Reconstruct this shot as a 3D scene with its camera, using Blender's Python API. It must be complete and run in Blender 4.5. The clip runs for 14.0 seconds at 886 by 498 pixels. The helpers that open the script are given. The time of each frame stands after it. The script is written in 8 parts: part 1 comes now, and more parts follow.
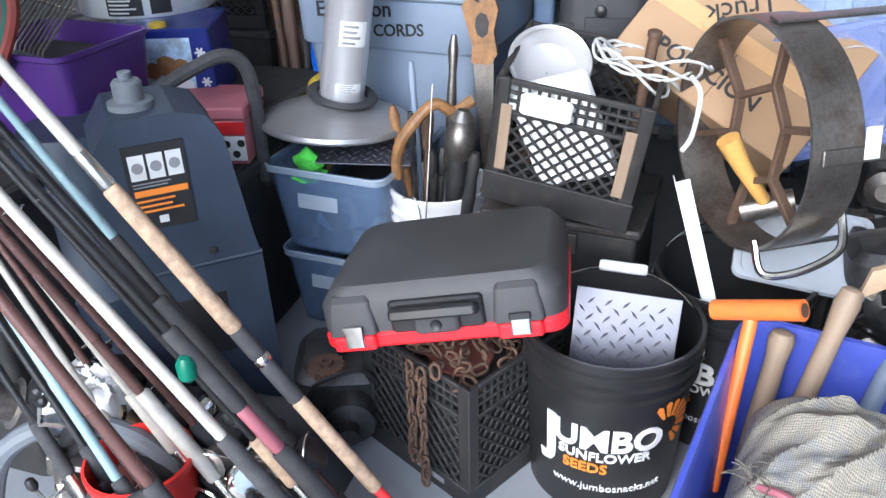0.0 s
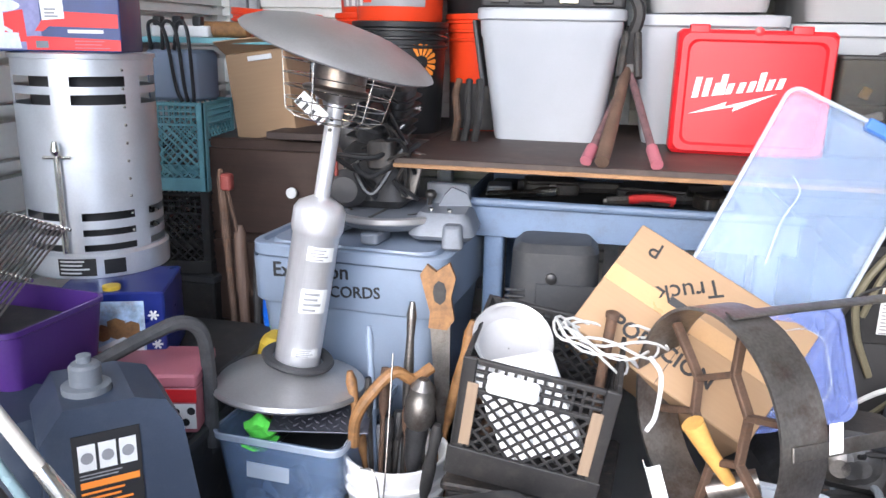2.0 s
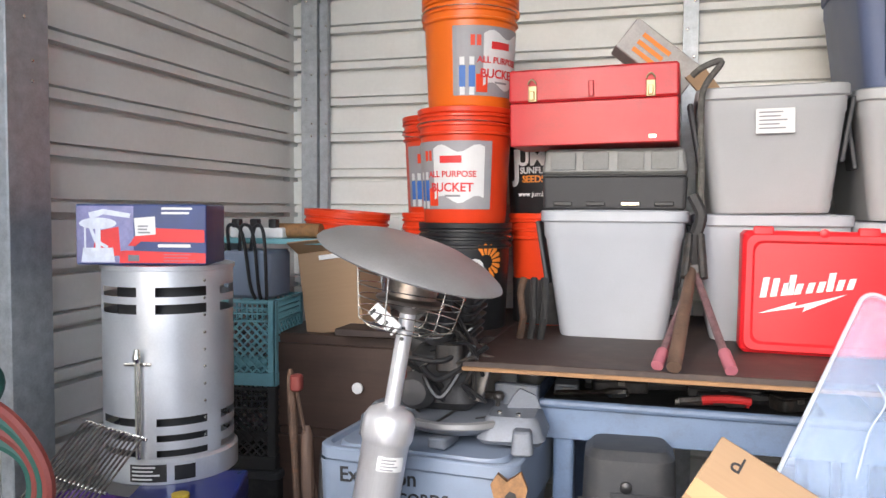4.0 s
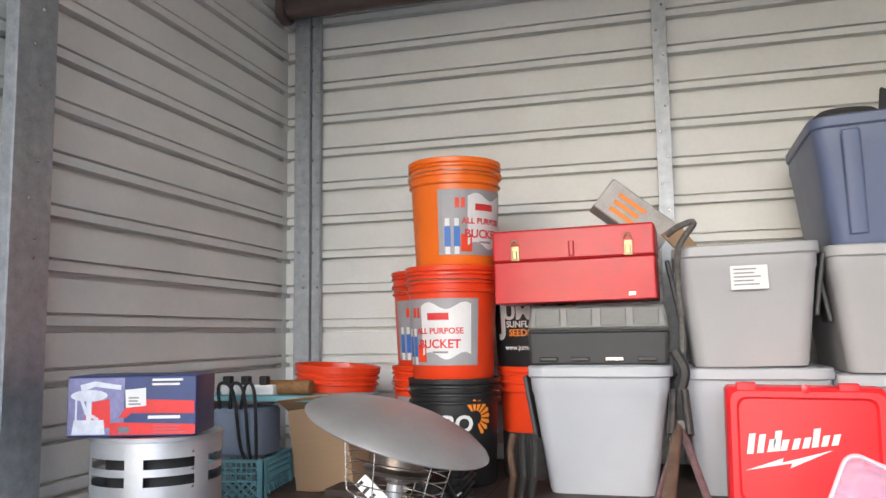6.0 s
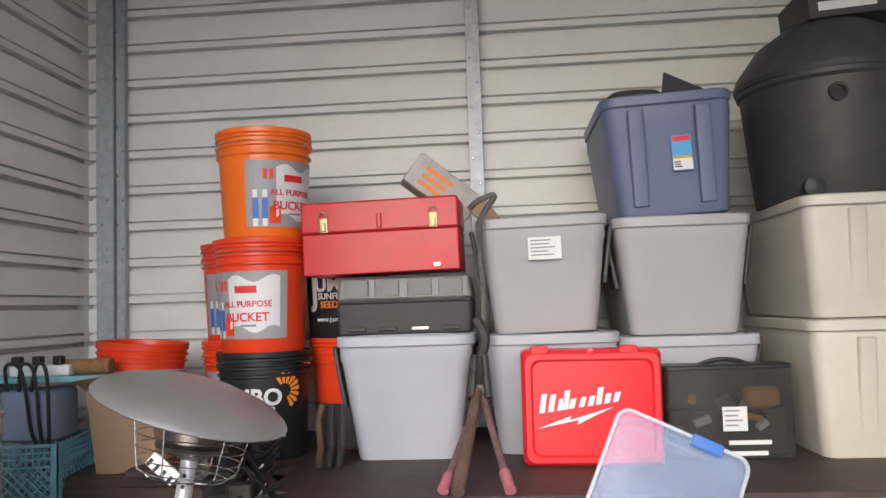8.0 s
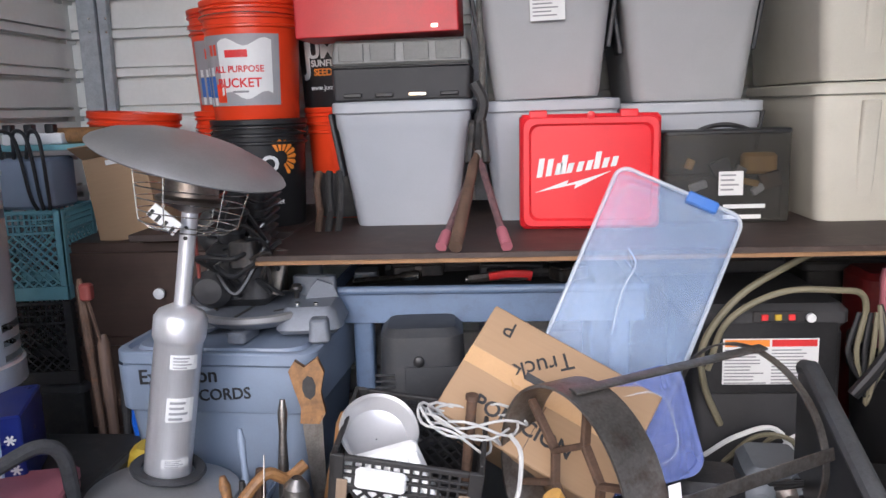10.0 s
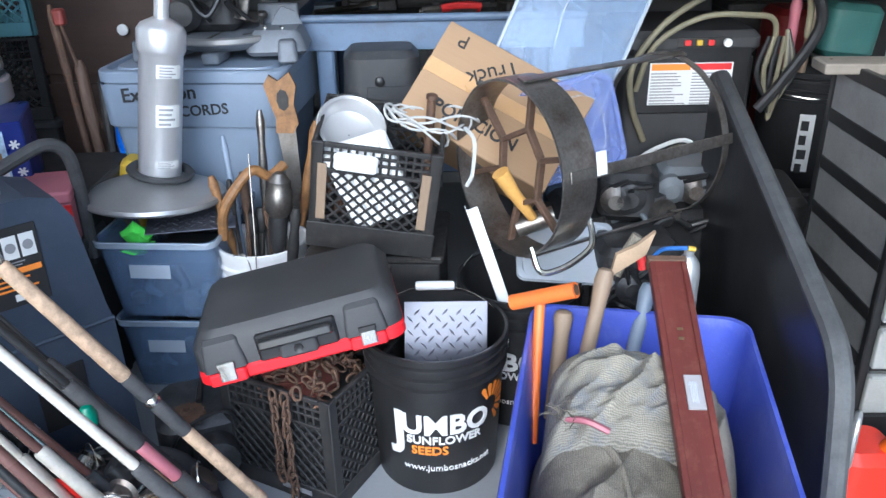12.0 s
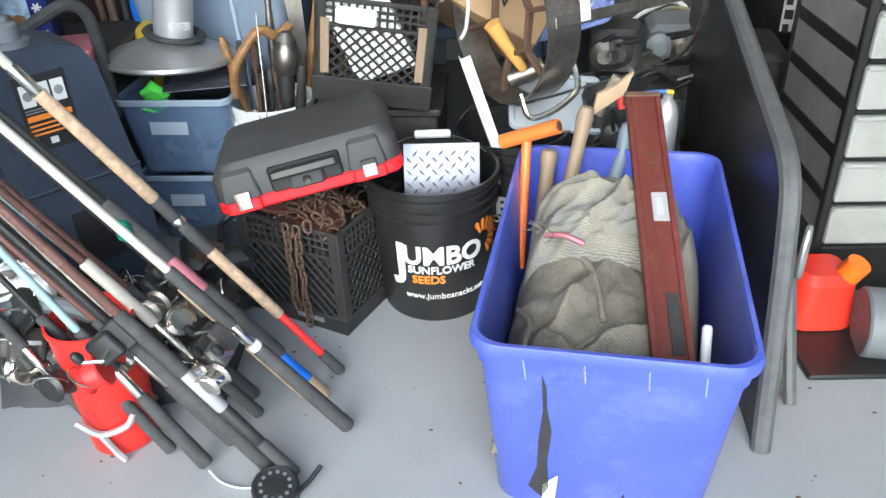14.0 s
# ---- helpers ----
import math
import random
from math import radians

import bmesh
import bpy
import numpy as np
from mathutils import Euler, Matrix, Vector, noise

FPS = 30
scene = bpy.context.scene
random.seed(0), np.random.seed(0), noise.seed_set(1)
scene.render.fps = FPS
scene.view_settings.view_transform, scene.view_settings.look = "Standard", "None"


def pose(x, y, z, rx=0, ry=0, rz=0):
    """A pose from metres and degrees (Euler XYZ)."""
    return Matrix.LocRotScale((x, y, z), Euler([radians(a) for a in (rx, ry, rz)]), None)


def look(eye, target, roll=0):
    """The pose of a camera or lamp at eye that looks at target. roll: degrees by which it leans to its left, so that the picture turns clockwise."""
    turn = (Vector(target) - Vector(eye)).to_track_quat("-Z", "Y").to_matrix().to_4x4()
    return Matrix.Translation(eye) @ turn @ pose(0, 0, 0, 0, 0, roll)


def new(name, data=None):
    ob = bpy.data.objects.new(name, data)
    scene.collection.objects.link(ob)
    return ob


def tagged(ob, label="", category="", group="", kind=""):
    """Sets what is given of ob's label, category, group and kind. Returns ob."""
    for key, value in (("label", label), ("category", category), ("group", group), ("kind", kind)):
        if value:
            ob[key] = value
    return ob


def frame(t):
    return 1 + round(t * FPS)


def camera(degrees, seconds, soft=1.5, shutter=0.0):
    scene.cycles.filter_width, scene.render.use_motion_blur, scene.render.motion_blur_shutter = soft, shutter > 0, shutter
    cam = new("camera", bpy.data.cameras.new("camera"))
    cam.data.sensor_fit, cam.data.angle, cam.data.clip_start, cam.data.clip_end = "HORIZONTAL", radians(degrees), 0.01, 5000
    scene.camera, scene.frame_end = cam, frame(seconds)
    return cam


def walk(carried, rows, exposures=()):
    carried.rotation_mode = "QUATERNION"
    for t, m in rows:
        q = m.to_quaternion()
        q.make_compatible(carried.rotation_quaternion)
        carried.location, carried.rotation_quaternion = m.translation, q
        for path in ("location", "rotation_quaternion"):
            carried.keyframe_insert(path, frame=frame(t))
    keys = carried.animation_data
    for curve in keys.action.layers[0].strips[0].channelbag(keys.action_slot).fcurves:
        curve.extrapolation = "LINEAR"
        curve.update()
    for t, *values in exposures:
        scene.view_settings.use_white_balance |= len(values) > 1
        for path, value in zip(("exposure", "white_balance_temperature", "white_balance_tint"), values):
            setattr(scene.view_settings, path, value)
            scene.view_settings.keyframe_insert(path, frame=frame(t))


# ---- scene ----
# camera: seconds, x, y, z, turn to the right, tilt upwards, lean
cam = camera(58.25, 14.0)
WALK = [
    (0, 0.0467, 0.3518, 1.1716, -18.746, -29.237, -1.539),
    (0.5, 0.0343, 0.3470, 1.1853, -11.827, -28.050, -1.602),
    (1, 0.0014, 0.3555, 1.2217, -11.060, -23.531, -0.971),
    (1.5, -0.0304, 0.3694, 1.2602, -11.845, -18.879, -1.933),
    (2, -0.0598, 0.3817, 1.2994, -12.285, -14.641, 1.159),
    (2.5, -0.0873, 0.3863, 1.3274, -13.319, -11.873, 0.450),
    (3, -0.1018, 0.3834, 1.3704, -15.713, -6.777, -0.431),
    (3.2, -0.1070, 0.3815, 1.3770, -16.262, -6.172, -0.101),
    (5.3, -0.0711, 0.3387, 1.4491, -16.644, 3.471, 0.907),
    (5.5, -0.0921, 0.3309, 1.4666, -16.535, 3.969, 0.397),
    (6, -0.0555, 0.3227, 1.4901, -15.970, 6.211, -0.796),
    (6.5, -0.0151, 0.3230, 1.5036, -12.568, 6.999, -1.570),
    (7, 0.0335, 0.3238, 1.5176, -9.523, 7.015, -2.147),
    (7.2, 0.0406, 0.3231, 1.5154, -7.610, 7.075, -2.588),
    (9.3, 0.0386, 0.3325, 1.4178, -3.637, -5.532, -1.931),
    (9.5, 0.0251, 0.3322, 1.4145, -4.455, -6.828, -2.040),
    (10, 0.0285, 0.3465, 1.3754, -4.608, -10.167, -1.859),
    (10.5, 0.0035, 0.3366, 1.3373, -3.325, -14.330, -0.102),
    (11, -0.0210, 0.2183, 1.3009, -1.971, -18.555, -1.748),
    (11.5, -0.0266, 0.1138, 1.2549, -0.716, -22.628, -1.705),
    (12, -0.0184, 0.0498, 1.2481, -0.278, -24.885, -1.076),
    (12.5, 0.0032, -0.0151, 1.2288, -1.874, -27.533, -0.726),
    (13, 0.0197, -0.0745, 1.2073, -2.543, -29.463, -0.687),
    (13.5, 0.0278, -0.1169, 1.2014, -1.849, -30.307, -1.585),
    (14, 0.0220, -0.1596, 1.1892, -1.687, -31.538, -2.402),
]


def aim(x, y, z, turn, tilt, lean):
    return pose(x, y, z, 0, 0, -turn) @ pose(0, 0, 0, 90 + tilt, 0, 0) @ pose(0, 0, 0, 0, 0, lean)


LIGHTING = [(0, 0.3, 5400, 9), (1.5, 0.56, 5500, 11), (3, 0.38, 5950, 13), (5.5, 0.2, 6050, 11), (7, 0.08, 6050, 11), (9.5, -0.34, 5900, 16), (11, -0.12, 5200, 10), (12.5, 0.08, 5150, 4), (14, 0.2, 5650, 1)]
walk(cam, [(t, aim(*row)) for t, *row in WALK], LIGHTING)

# ---- light ----
world = bpy.data.worlds.new("sky")
scene.world = world
world.use_nodes = True
wn = world.node_tree.nodes
sky = wn.new("ShaderNodeTexSky")
sky.sky_type, sky.sun_disc = "NISHITA", False
sky.sun_elevation, sky.sun_rotation = radians(30), radians(194)
sky.air_density, sky.dust_density = 1.0, 3.0
world.node_tree.links.new(sky.outputs[0], wn["Background"].inputs[0])
wn["Background"].inputs[1].default_value = 0.34
sun = new("sun", bpy.data.lights.new("sun", "SUN"))
sun.data.energy, sun.data.angle, sun.data.color = 2.9, radians(50), (0.965, 0.985, 1.0)
sun.matrix_world = look((0.3, -6.0, 3.3), (0, 0, 0))


# ---- materials ----
MATS = {}


def mat(name, color, rough=0.5, metal=0.0, vary=0.12, scale=9.0, bump=0.0, fine=220.0, stain=0.0, stain_color=(0.08, 0.06, 0.05), alpha=1.0, trans=0.0, per_object=0.0, streak=False, coat=0.0):
    """A surface with colour drifting at two scales, dirt in patches, uneven gloss and fine relief."""
    if name in MATS:
        return MATS[name]
    m = bpy.data.materials.new(name)
    m.use_nodes = True
    nt = m.node_tree
    bsdf = nt.nodes["Principled BSDF"]
    link = nt.links.new
    tex = nt.nodes.new("ShaderNodeTexCoord")
    src = tex.outputs["Object"]
    if streak:
        mp = nt.nodes.new("ShaderNodeMapping")
        mp.inputs["Scale"].default_value = (1, 1, 0.06) if streak == "z" else (0.06, 1, 1)
        link(src, mp.inputs[0])
        src = mp.outputs[0]
    big = nt.nodes.new("ShaderNodeTexNoise")
    big.inputs["Scale"].default_value, big.inputs["Detail"].default_value = scale, 4
    small = nt.nodes.new("ShaderNodeTexNoise")
    small.inputs["Scale"].default_value, small.inputs["Detail"].default_value = fine, 3
    link(src, big.inputs[0]), link(src, small.inputs[0])
    both = nt.nodes.new("ShaderNodeMath")
    both.operation = "MULTIPLY_ADD"
    both.inputs[1].default_value = 0.4
    link(small.outputs[0], both.inputs[0]), link(big.outputs[0], both.inputs[2])
    ramp = nt.nodes.new("ShaderNodeMapRange")
    ramp.inputs[1].default_value, ramp.inputs[2].default_value = 0.45, 0.95
    ramp.inputs[3].default_value, ramp.inputs[4].default_value = 1 - vary, 1 + vary
    link(both.outputs[0], ramp.inputs[0])
    mul = nt.nodes.new("ShaderNodeVectorMath")
    mul.operation = "SCALE"
    mul.inputs[0].default_value = color
    link(ramp.outputs[0], mul.inputs["Scale"])
    out = mul.outputs[0]
    if per_object:
        info = nt.nodes.new("ShaderNodeObjectInfo")
        r2 = nt.nodes.new("ShaderNodeMapRange")
        r2.inputs[3].default_value, r2.inputs[4].default_value = 1 - per_object, 1 + per_object
        link(info.outputs["Random"], r2.inputs[0])
        m2 = nt.nodes.new("ShaderNodeVectorMath")
        m2.operation = "SCALE"
        link(out, m2.inputs[0]), link(r2.outputs[0], m2.inputs["Scale"])
        out = m2.outputs[0]
    if stain:
        st = nt.nodes.new("ShaderNodeTexNoise")
        st.inputs["Scale"].default_value, st.inputs["Detail"].default_value, st.inputs["Roughness"].default_value = scale * 1.7, 8, 0.7
        link(tex.outputs["Object"], st.inputs[0])
        sr = nt.nodes.new("ShaderNodeMapRange")
        sr.inputs[1].default_value, sr.inputs[2].default_value, sr.inputs[4].default_value = 0.5, 0.72, stain
        link(st.outputs[0], sr.inputs[0])
        mix = nt.nodes.new("ShaderNodeMix")
        mix.data_type = "RGBA"
        mix.inputs[7].default_value = (*stain_color, 1)
        link(sr.outputs[0], mix.inputs[0]), link(out, mix.inputs[6])
        out = mix.outputs[2]
    link(out, bsdf.inputs["Base Color"])
    rr = nt.nodes.new("ShaderNodeMapRange")
    rr.inputs[3].default_value, rr.inputs[4].default_value = max(0.03, rough - 0.1), min(1, rough + 0.12)
    link(big.outputs[0], rr.inputs[0]), link(rr.outputs[0], bsdf.inputs["Roughness"])
    bsdf.inputs["Metallic"].default_value = metal
    bsdf.inputs["Alpha"].default_value = alpha
    bsdf.inputs["Transmission Weight"].default_value = trans
    bsdf.inputs["Coat Weight"].default_value = coat
    if trans:
        bsdf.inputs["IOR"].default_value = 1.12
    if bump:
        bp = nt.nodes.new("ShaderNodeBump")
        bp.inputs["Strength"].default_value, bp.inputs["Distance"].default_value = bump, 0.004
        link(both.outputs[0], bp.inputs["Height"]), link(bp.outputs[0], bsdf.inputs["Normal"])
    MATS[name] = m
    return m


WALL = mat("painted_steel_panel", (0.79, 0.79, 0.75), 0.4, 0, 0.06, 2.5, 0.03, 60, 0.18, (0.55, 0.53, 0.47))
GALV = mat("galvanised_steel", (0.42, 0.445, 0.465), 0.52, 0.75, 0.22, 30, 0.05, 160, 0.15, (0.3, 0.32, 0.34))
FLOOR = mat("painted_concrete", (0.31, 0.32, 0.335), 0.55, 0, 0.08, 4, 0.12, 120, 0.3, (0.27, 0.27, 0.28))
YARD = mat("yard_concrete", (0.44, 0.435, 0.425), 0.85, 0, 0.12, 2, 0.3, 60, 0.3, (0.3, 0.29, 0.27))
DARKPIPE = mat("brown_painted_pipe", (0.09, 0.065, 0.055), 0.5, 0, 0.2, 8, 0.05, 90, 0.4, (0.16, 0.11, 0.08))
GREY_TOTE = mat("grey_tote_plastic", (0.37, 0.375, 0.38), 0.42, 0, 0.05, 6, 0.06, 300, 0.12, (0.28, 0.28, 0.27))
SILVER_TOTE = mat("silver_tote_plastic", (0.40, 0.42, 0.455), 0.4, 0, 0.05, 6, 0.06, 300, 0.1, (0.3, 0.3, 0.3))
DARK_LATCH = mat("charcoal_plastic", (0.036, 0.038, 0.042), 0.5, 0, 0.15, 12, 0.1, 260, 0.25, (0.12, 0.11, 0.1))
BLUE_TOTE = mat("slate_blue_plastic", (0.115, 0.145, 0.245), 0.42, 0, 0.08, 7, 0.06, 260, 0.15, (0.2, 0.2, 0.22))
BEIGE = mat("beige_plastic", (0.55, 0.53, 0.46), 0.4, 0, 0.06, 5, 0.05, 240, 0.2, (0.35, 0.32, 0.26))
CORD_TOTE = mat("blue_grey_plastic", (0.22, 0.268, 0.35), 0.42, 0, 0.07, 6, 0.05, 260, 0.2, (0.2, 0.2, 0.22))
CART = mat("cart_blue_plastic", (0.135, 0.19, 0.295), 0.5, 0, 0.1, 9, 0.15, 200, 0.45, (0.09, 0.1, 0.12))
TUB = mat("royal_blue_plastic", (0.07, 0.10, 0.50), 0.4, 0, 0.14, 6, 0.08, 240, 0.4, (0.22, 0.26, 0.62), coat=0.3)
ORANGE = mat("orange_bucket_plastic", (0.86, 0.17, 0.012), 0.32, 0, 0.05, 7, 0.03, 260, 0.12, (0.5, 0.12, 0.03))
REDORANGE = mat("red_orange_bucket_plastic", (0.74, 0.055, 0.012), 0.32, 0, 0.06, 7, 0.03, 260, 0.12, (0.4, 0.06, 0.03))
BLACK = mat("black_plastic", (0.016, 0.016, 0.017), 0.4, 0, 0.25, 12, 0.1, 260, 0.3, (0.045, 0.042, 0.04))
BLACK_MATT = mat("matt_black_plastic", (0.038, 0.038, 0.04), 0.6, 0, 0.2, 10, 0.2, 320, 0.3, (0.06, 0.058, 0.055))
DUSTY = mat("dusty_black_plastic", (0.022, 0.021, 0.021), 0.6, 0, 0.3, 14, 0.2, 240, 0.5, (0.065, 0.058, 0.05))
WHITE = mat("white_plastic", (0.74, 0.74, 0.74), 0.4, 0, 0.05, 9, 0.04, 240, 0.25, (0.45, 0.42, 0.38))
INK_WHITE = mat("white_print", (0.70, 0.70, 0.69), 0.5, 0, 0.04, 20)
INK_ORANGE = mat("orange_print", (0.8, 0.25, 0.03), 0.5, 0, 0.05, 20)
INK_BLACK = mat("black_marker_ink", (0.015, 0.015, 0.016), 0.6, 0, 0.2, 30)
INK_GREY = mat("grey_print", (0.25, 0.25, 0.26), 0.5, 0, 0.1, 30)
INK_BLUE = mat("blue_print", (0.05, 0.16, 0.5), 0.5, 0, 0.1, 30)
INK_RED = mat("red_print", (0.65, 0.03, 0.03), 0.5, 0, 0.1, 30)
LABEL_GREY = mat("grey_label", (0.32, 0.31, 0.32), 0.45, 0, 0.06, 20)
RED_STEEL = mat("red_enamel_steel", (0.52, 0.018, 0.022), 0.42, 0, 0.12, 8, 0.04, 200, 0.35, (0.27, 0.03, 0.03), coat=0.1)
RED_PLASTIC = mat("red_plastic", (0.72, 0.015, 0.022), 0.4, 0, 0.06, 8, 0.08, 300, 0.06, (0.4, 0.02, 0.02))
CHROME = mat("worn_chrome", (0.72, 0.70, 0.64), 0.22, 1.0, 0.12, 20, 0.03, 200, 0.2, (0.3, 0.27, 0.2))
STEEL = mat("brushed_stainless", (0.72, 0.72, 0.74), 0.30, 0.62, 0.1, 14, 0.03, 300, 0.12, (0.4, 0.4, 0.4), streak="z")
HEATER = mat("bare_sheet_metal", (0.68, 0.70, 0.73), 0.36, 0.7, 0.08, 8, 0.03, 200, 0.15, (0.42, 0.43, 0.44))
DISH = mat("satin_aluminium", (0.40, 0.40, 0.40), 0.42, 0.7, 0.1, 9, 0.03, 220, 0.25, (0.3, 0.28, 0.26))
RUST = mat("rusty_steel", (0.12, 0.075, 0.052), 0.75, 0.4, 0.4, 18, 0.4, 160, 0.6, (0.20, 0.09, 0.04))
OLDSTEEL = mat("weathered_steel", (0.24, 0.225, 0.21), 0.36, 0.88, 0.4, 11, 0.15, 160, 0.7, (0.11, 0.055, 0.033))
BRIGHT = mat("aluminium_checker_plate", (0.23, 0.235, 0.28), 0.42, 0.9, 0.08, 14, 0.04, 200, 0.1, (0.3, 0.3, 0.33))
CARDBOARD = mat("corrugated_cardboard", (0.335, 0.22, 0.128), 0.85, 0, 0.08, 5, 0.12, 130, 0.15, (0.33, 0.2, 0.1), streak="x")
WOODTOP = mat("dark_plywood", (0.045, 0.030, 0.025), 0.6, 0, 0.3, 6, 0.15, 120, 0.35, (0.14, 0.1, 0.08), streak="x")
PLYEDGE = mat("raw_plywood_edge", (0.27, 0.15, 0.07), 0.8, 0, 0.2, 16, 0.2, 150)
WOOD = mat("ash_wood_handle", (0.26, 0.19, 0.13), 0.6, 0, 0.2, 12, 0.1, 140, 0.35, (0.18, 0.13, 0.1), streak="z")
HARDWOOD = mat("varnished_saw_wood", (0.25, 0.125, 0.045), 0.55, 0, 0.35, 26, 0.1, 140, 0.7, (0.09, 0.05, 0.03))
YELLOWOOD = mat("yellow_tool_handle", (0.60, 0.34, 0.09), 0.5, 0, 0.15, 14, 0.06, 140, 0.25, (0.3, 0.17, 0.08))
CORK = mat("cork_grip", (0.44, 0.31, 0.205), 0.8, 0, 0.3, 60, 0.25, 300, 0.5, (0.22, 0.15, 0.10))
FOAM = mat("black_foam_grip", (0.050, 0.050, 0.052), 0.85, 0, 0.3, 40, 0.3, 300, 0.3, (0.08, 0.075, 0.07))
ORANGE_STEEL = mat("orange_painted_steel", (0.75, 0.17, 0.03), 0.4, 0, 0.1, 14, 0.05, 180, 0.35, (0.25, 0.1, 0.05))
def weave(m, scale, amount):
    """Crossed threads over a material's colour and relief."""
    nt = m.node_tree
    bsdf = nt.nodes["Principled BSDF"]
    tex = nt.nodes.new("ShaderNodeTexCoord")
    waves = []
    for axis in ("X", "Y"):
        w = nt.nodes.new("ShaderNodeTexWave")
        w.bands_direction = axis
        w.inputs["Scale"].default_value, w.inputs["Distortion"].default_value, w.inputs["Detail"].default_value, w.inputs["Detail Scale"].default_value = scale, 6.0, 3.0, 0.8
        nt.links.new(tex.outputs["Object"], w.inputs[0])
        waves.append(w)
    mul = nt.nodes.new("ShaderNodeMath")
    mul.operation = "ADD"
    nt.links.new(waves[0].outputs["Fac"], mul.inputs[0]), nt.links.new(waves[1].outputs["Fac"], mul.inputs[1])
    rng = nt.nodes.new("ShaderNodeMapRange")
    rng.inputs[2].default_value, rng.inputs[3].default_value, rng.inputs[4].default_value = 2.0, 1 - amount, 1 + amount
    nt.links.new(mul.outputs[0], rng.inputs[0])
    sc = nt.nodes.new("ShaderNodeVectorMath")
    sc.operation = "SCALE"
    nt.links.new(bsdf.inputs["Base Color"].links[0].from_socket, sc.inputs[0])
    nt.links.new(rng.outputs[0], sc.inputs["Scale"])
    nt.links.new(sc.outputs[0], bsdf.inputs["Base Color"])
    return m


BURLAP = weave(mat("woven_burlap", (0.165, 0.147, 0.116), 0.95, 0, 0.5, 9, 0.8, 300, 0.75, (0.075, 0.07, 0.06)), 115, 0.55)
BURLAP_BLUE = weave(mat("blue_stained_burlap", (0.20, 0.185, 0.15), 0.95, 0, 0.3, 12, 0.5, 300, 0.6, (0.08, 0.11, 0.18)), 115, 0.55)
BRASS = mat("tarnished_brass", (0.34, 0.27, 0.15), 0.4, 0.9, 0.25, 30, 0.05, 200, 0.4, (0.12, 0.09, 0.05))
CLEAR_THIN = mat("thin_clear_plastic", (0.50, 0.66, 0.95), 0.15, 0, 0.1, 8, 0.03, 200, 0.35, (0.85, 0.9, 0.97), alpha=0.14)
CLEAR_RIM = mat("clear_rim_plastic", (0.72, 0.78, 0.86), 0.2, 0, 0.05, 8, 0.03, 200, 0.15, (0.6, 0.65, 0.72), alpha=0.42)
SCRAP = mat("greasy_scrap_metal", (0.055, 0.052, 0.05), 0.45, 0.5, 0.4, 30, 0.2, 200, 0.6, (0.16, 0.12, 0.09))
MAROON = mat("maroon_painted_level", (0.105, 0.022, 0.017), 0.5, 0, 0.25, 20, 0.08, 180, 0.35, (0.22, 0.1, 0.07), streak="z")
NAVY = mat("navy_plastic", (0.030, 0.042, 0.068), 0.5, 0, 0.15, 10, 0.12, 260, 0.3, (0.075, 0.085, 0.1))
PURPLE = mat("purple_plastic", (0.065, 0.02, 0.17), 0.45, 0, 0.1, 8, 0.05, 220, 0.15, (0.12, 0.08, 0.2))
TEAL = mat("pale_teal_plastic", (0.19, 0.42, 0.47), 0.5, 0, 0.1, 10, 0.1, 220, 0.3, (0.14, 0.25, 0.27))
PINK = mat("faded_pink_plastic", (0.36, 0.12, 0.15), 0.5, 0, 0.12, 9, 0.05, 220, 0.25, (0.3, 0.12, 0.12))
HOSE_GREEN = mat("green_rubber_hose", (0.02, 0.10, 0.075), 0.5, 0, 0.15, 12, 0.1)
HOSE_RED = mat("red_rubber_hose", (0.22, 0.045, 0.035), 0.55, 0, 0.15, 12, 0.1)
CABLE = mat("olive_rubber_cable", (0.19, 0.17, 0.11), 0.6, 0, 0.15, 14, 0.1)
ROPE = mat("white_cotton_rope", (0.47, 0.47, 0.46), 0.9, 0, 0.08, 40, 0.5, 300)
FOAM_WHITE = mat("white_foam_pad", (0.83, 0.83, 0.82), 0.8, 0, 0.05, 20, 0.2, 200, 0.12, (0.6, 0.57, 0.5))
GREEN_CLOTH = mat("lime_green_cloth", (0.16, 0.75, 0.08), 0.8, 0, 0.15, 30, 0.3)
YELLOW = mat("yellow_plastic", (0.55, 0.38, 0.03), 0.5, 0, 0.1, 12, 0.05, 200, 0.3, (0.3, 0.2, 0.05))
BOARD = mat("black_laminate_board", (0.022, 0.022, 0.024), 0.38, 0, 0.2, 8, 0.06, 240, 0.35, (0.055, 0.052, 0.05))
BOARDEDGE = mat("worn_dark_edge_band", (0.085, 0.088, 0.092), 0.5, 0, 0.25, 22, 0.2, 200, 0.5, (0.03, 0.03, 0.032))
CLEAR = mat("clear_bin_plastic", (0.74, 0.82, 0.95), 0.22, 0, 0.05, 8, 0.03, 200, 0.15, (0.6, 0.65, 0.72), alpha=0.24)
CLEARBLUE = mat("blue_tinted_clear_plastic", (0.19, 0.25, 0.58), 0.25, 0, 0.08, 8, 0.03, 200, 0.3, (0.32, 0.37, 0.6), alpha=0.5)
BINBLUE = mat("pale_blue_clear_plastic", (0.20, 0.29, 0.46), 0.2, 0, 0.06, 8, 0.03, 200, 0.3, (0.34, 0.40, 0.52), alpha=0.42)
ORGLID = mat("dusty_translucent_lid", (0.23, 0.23, 0.22), 0.4, 0, 0.2, 10, 0.05, 200, 0.4, (0.14, 0.135, 0.12), alpha=0.85)
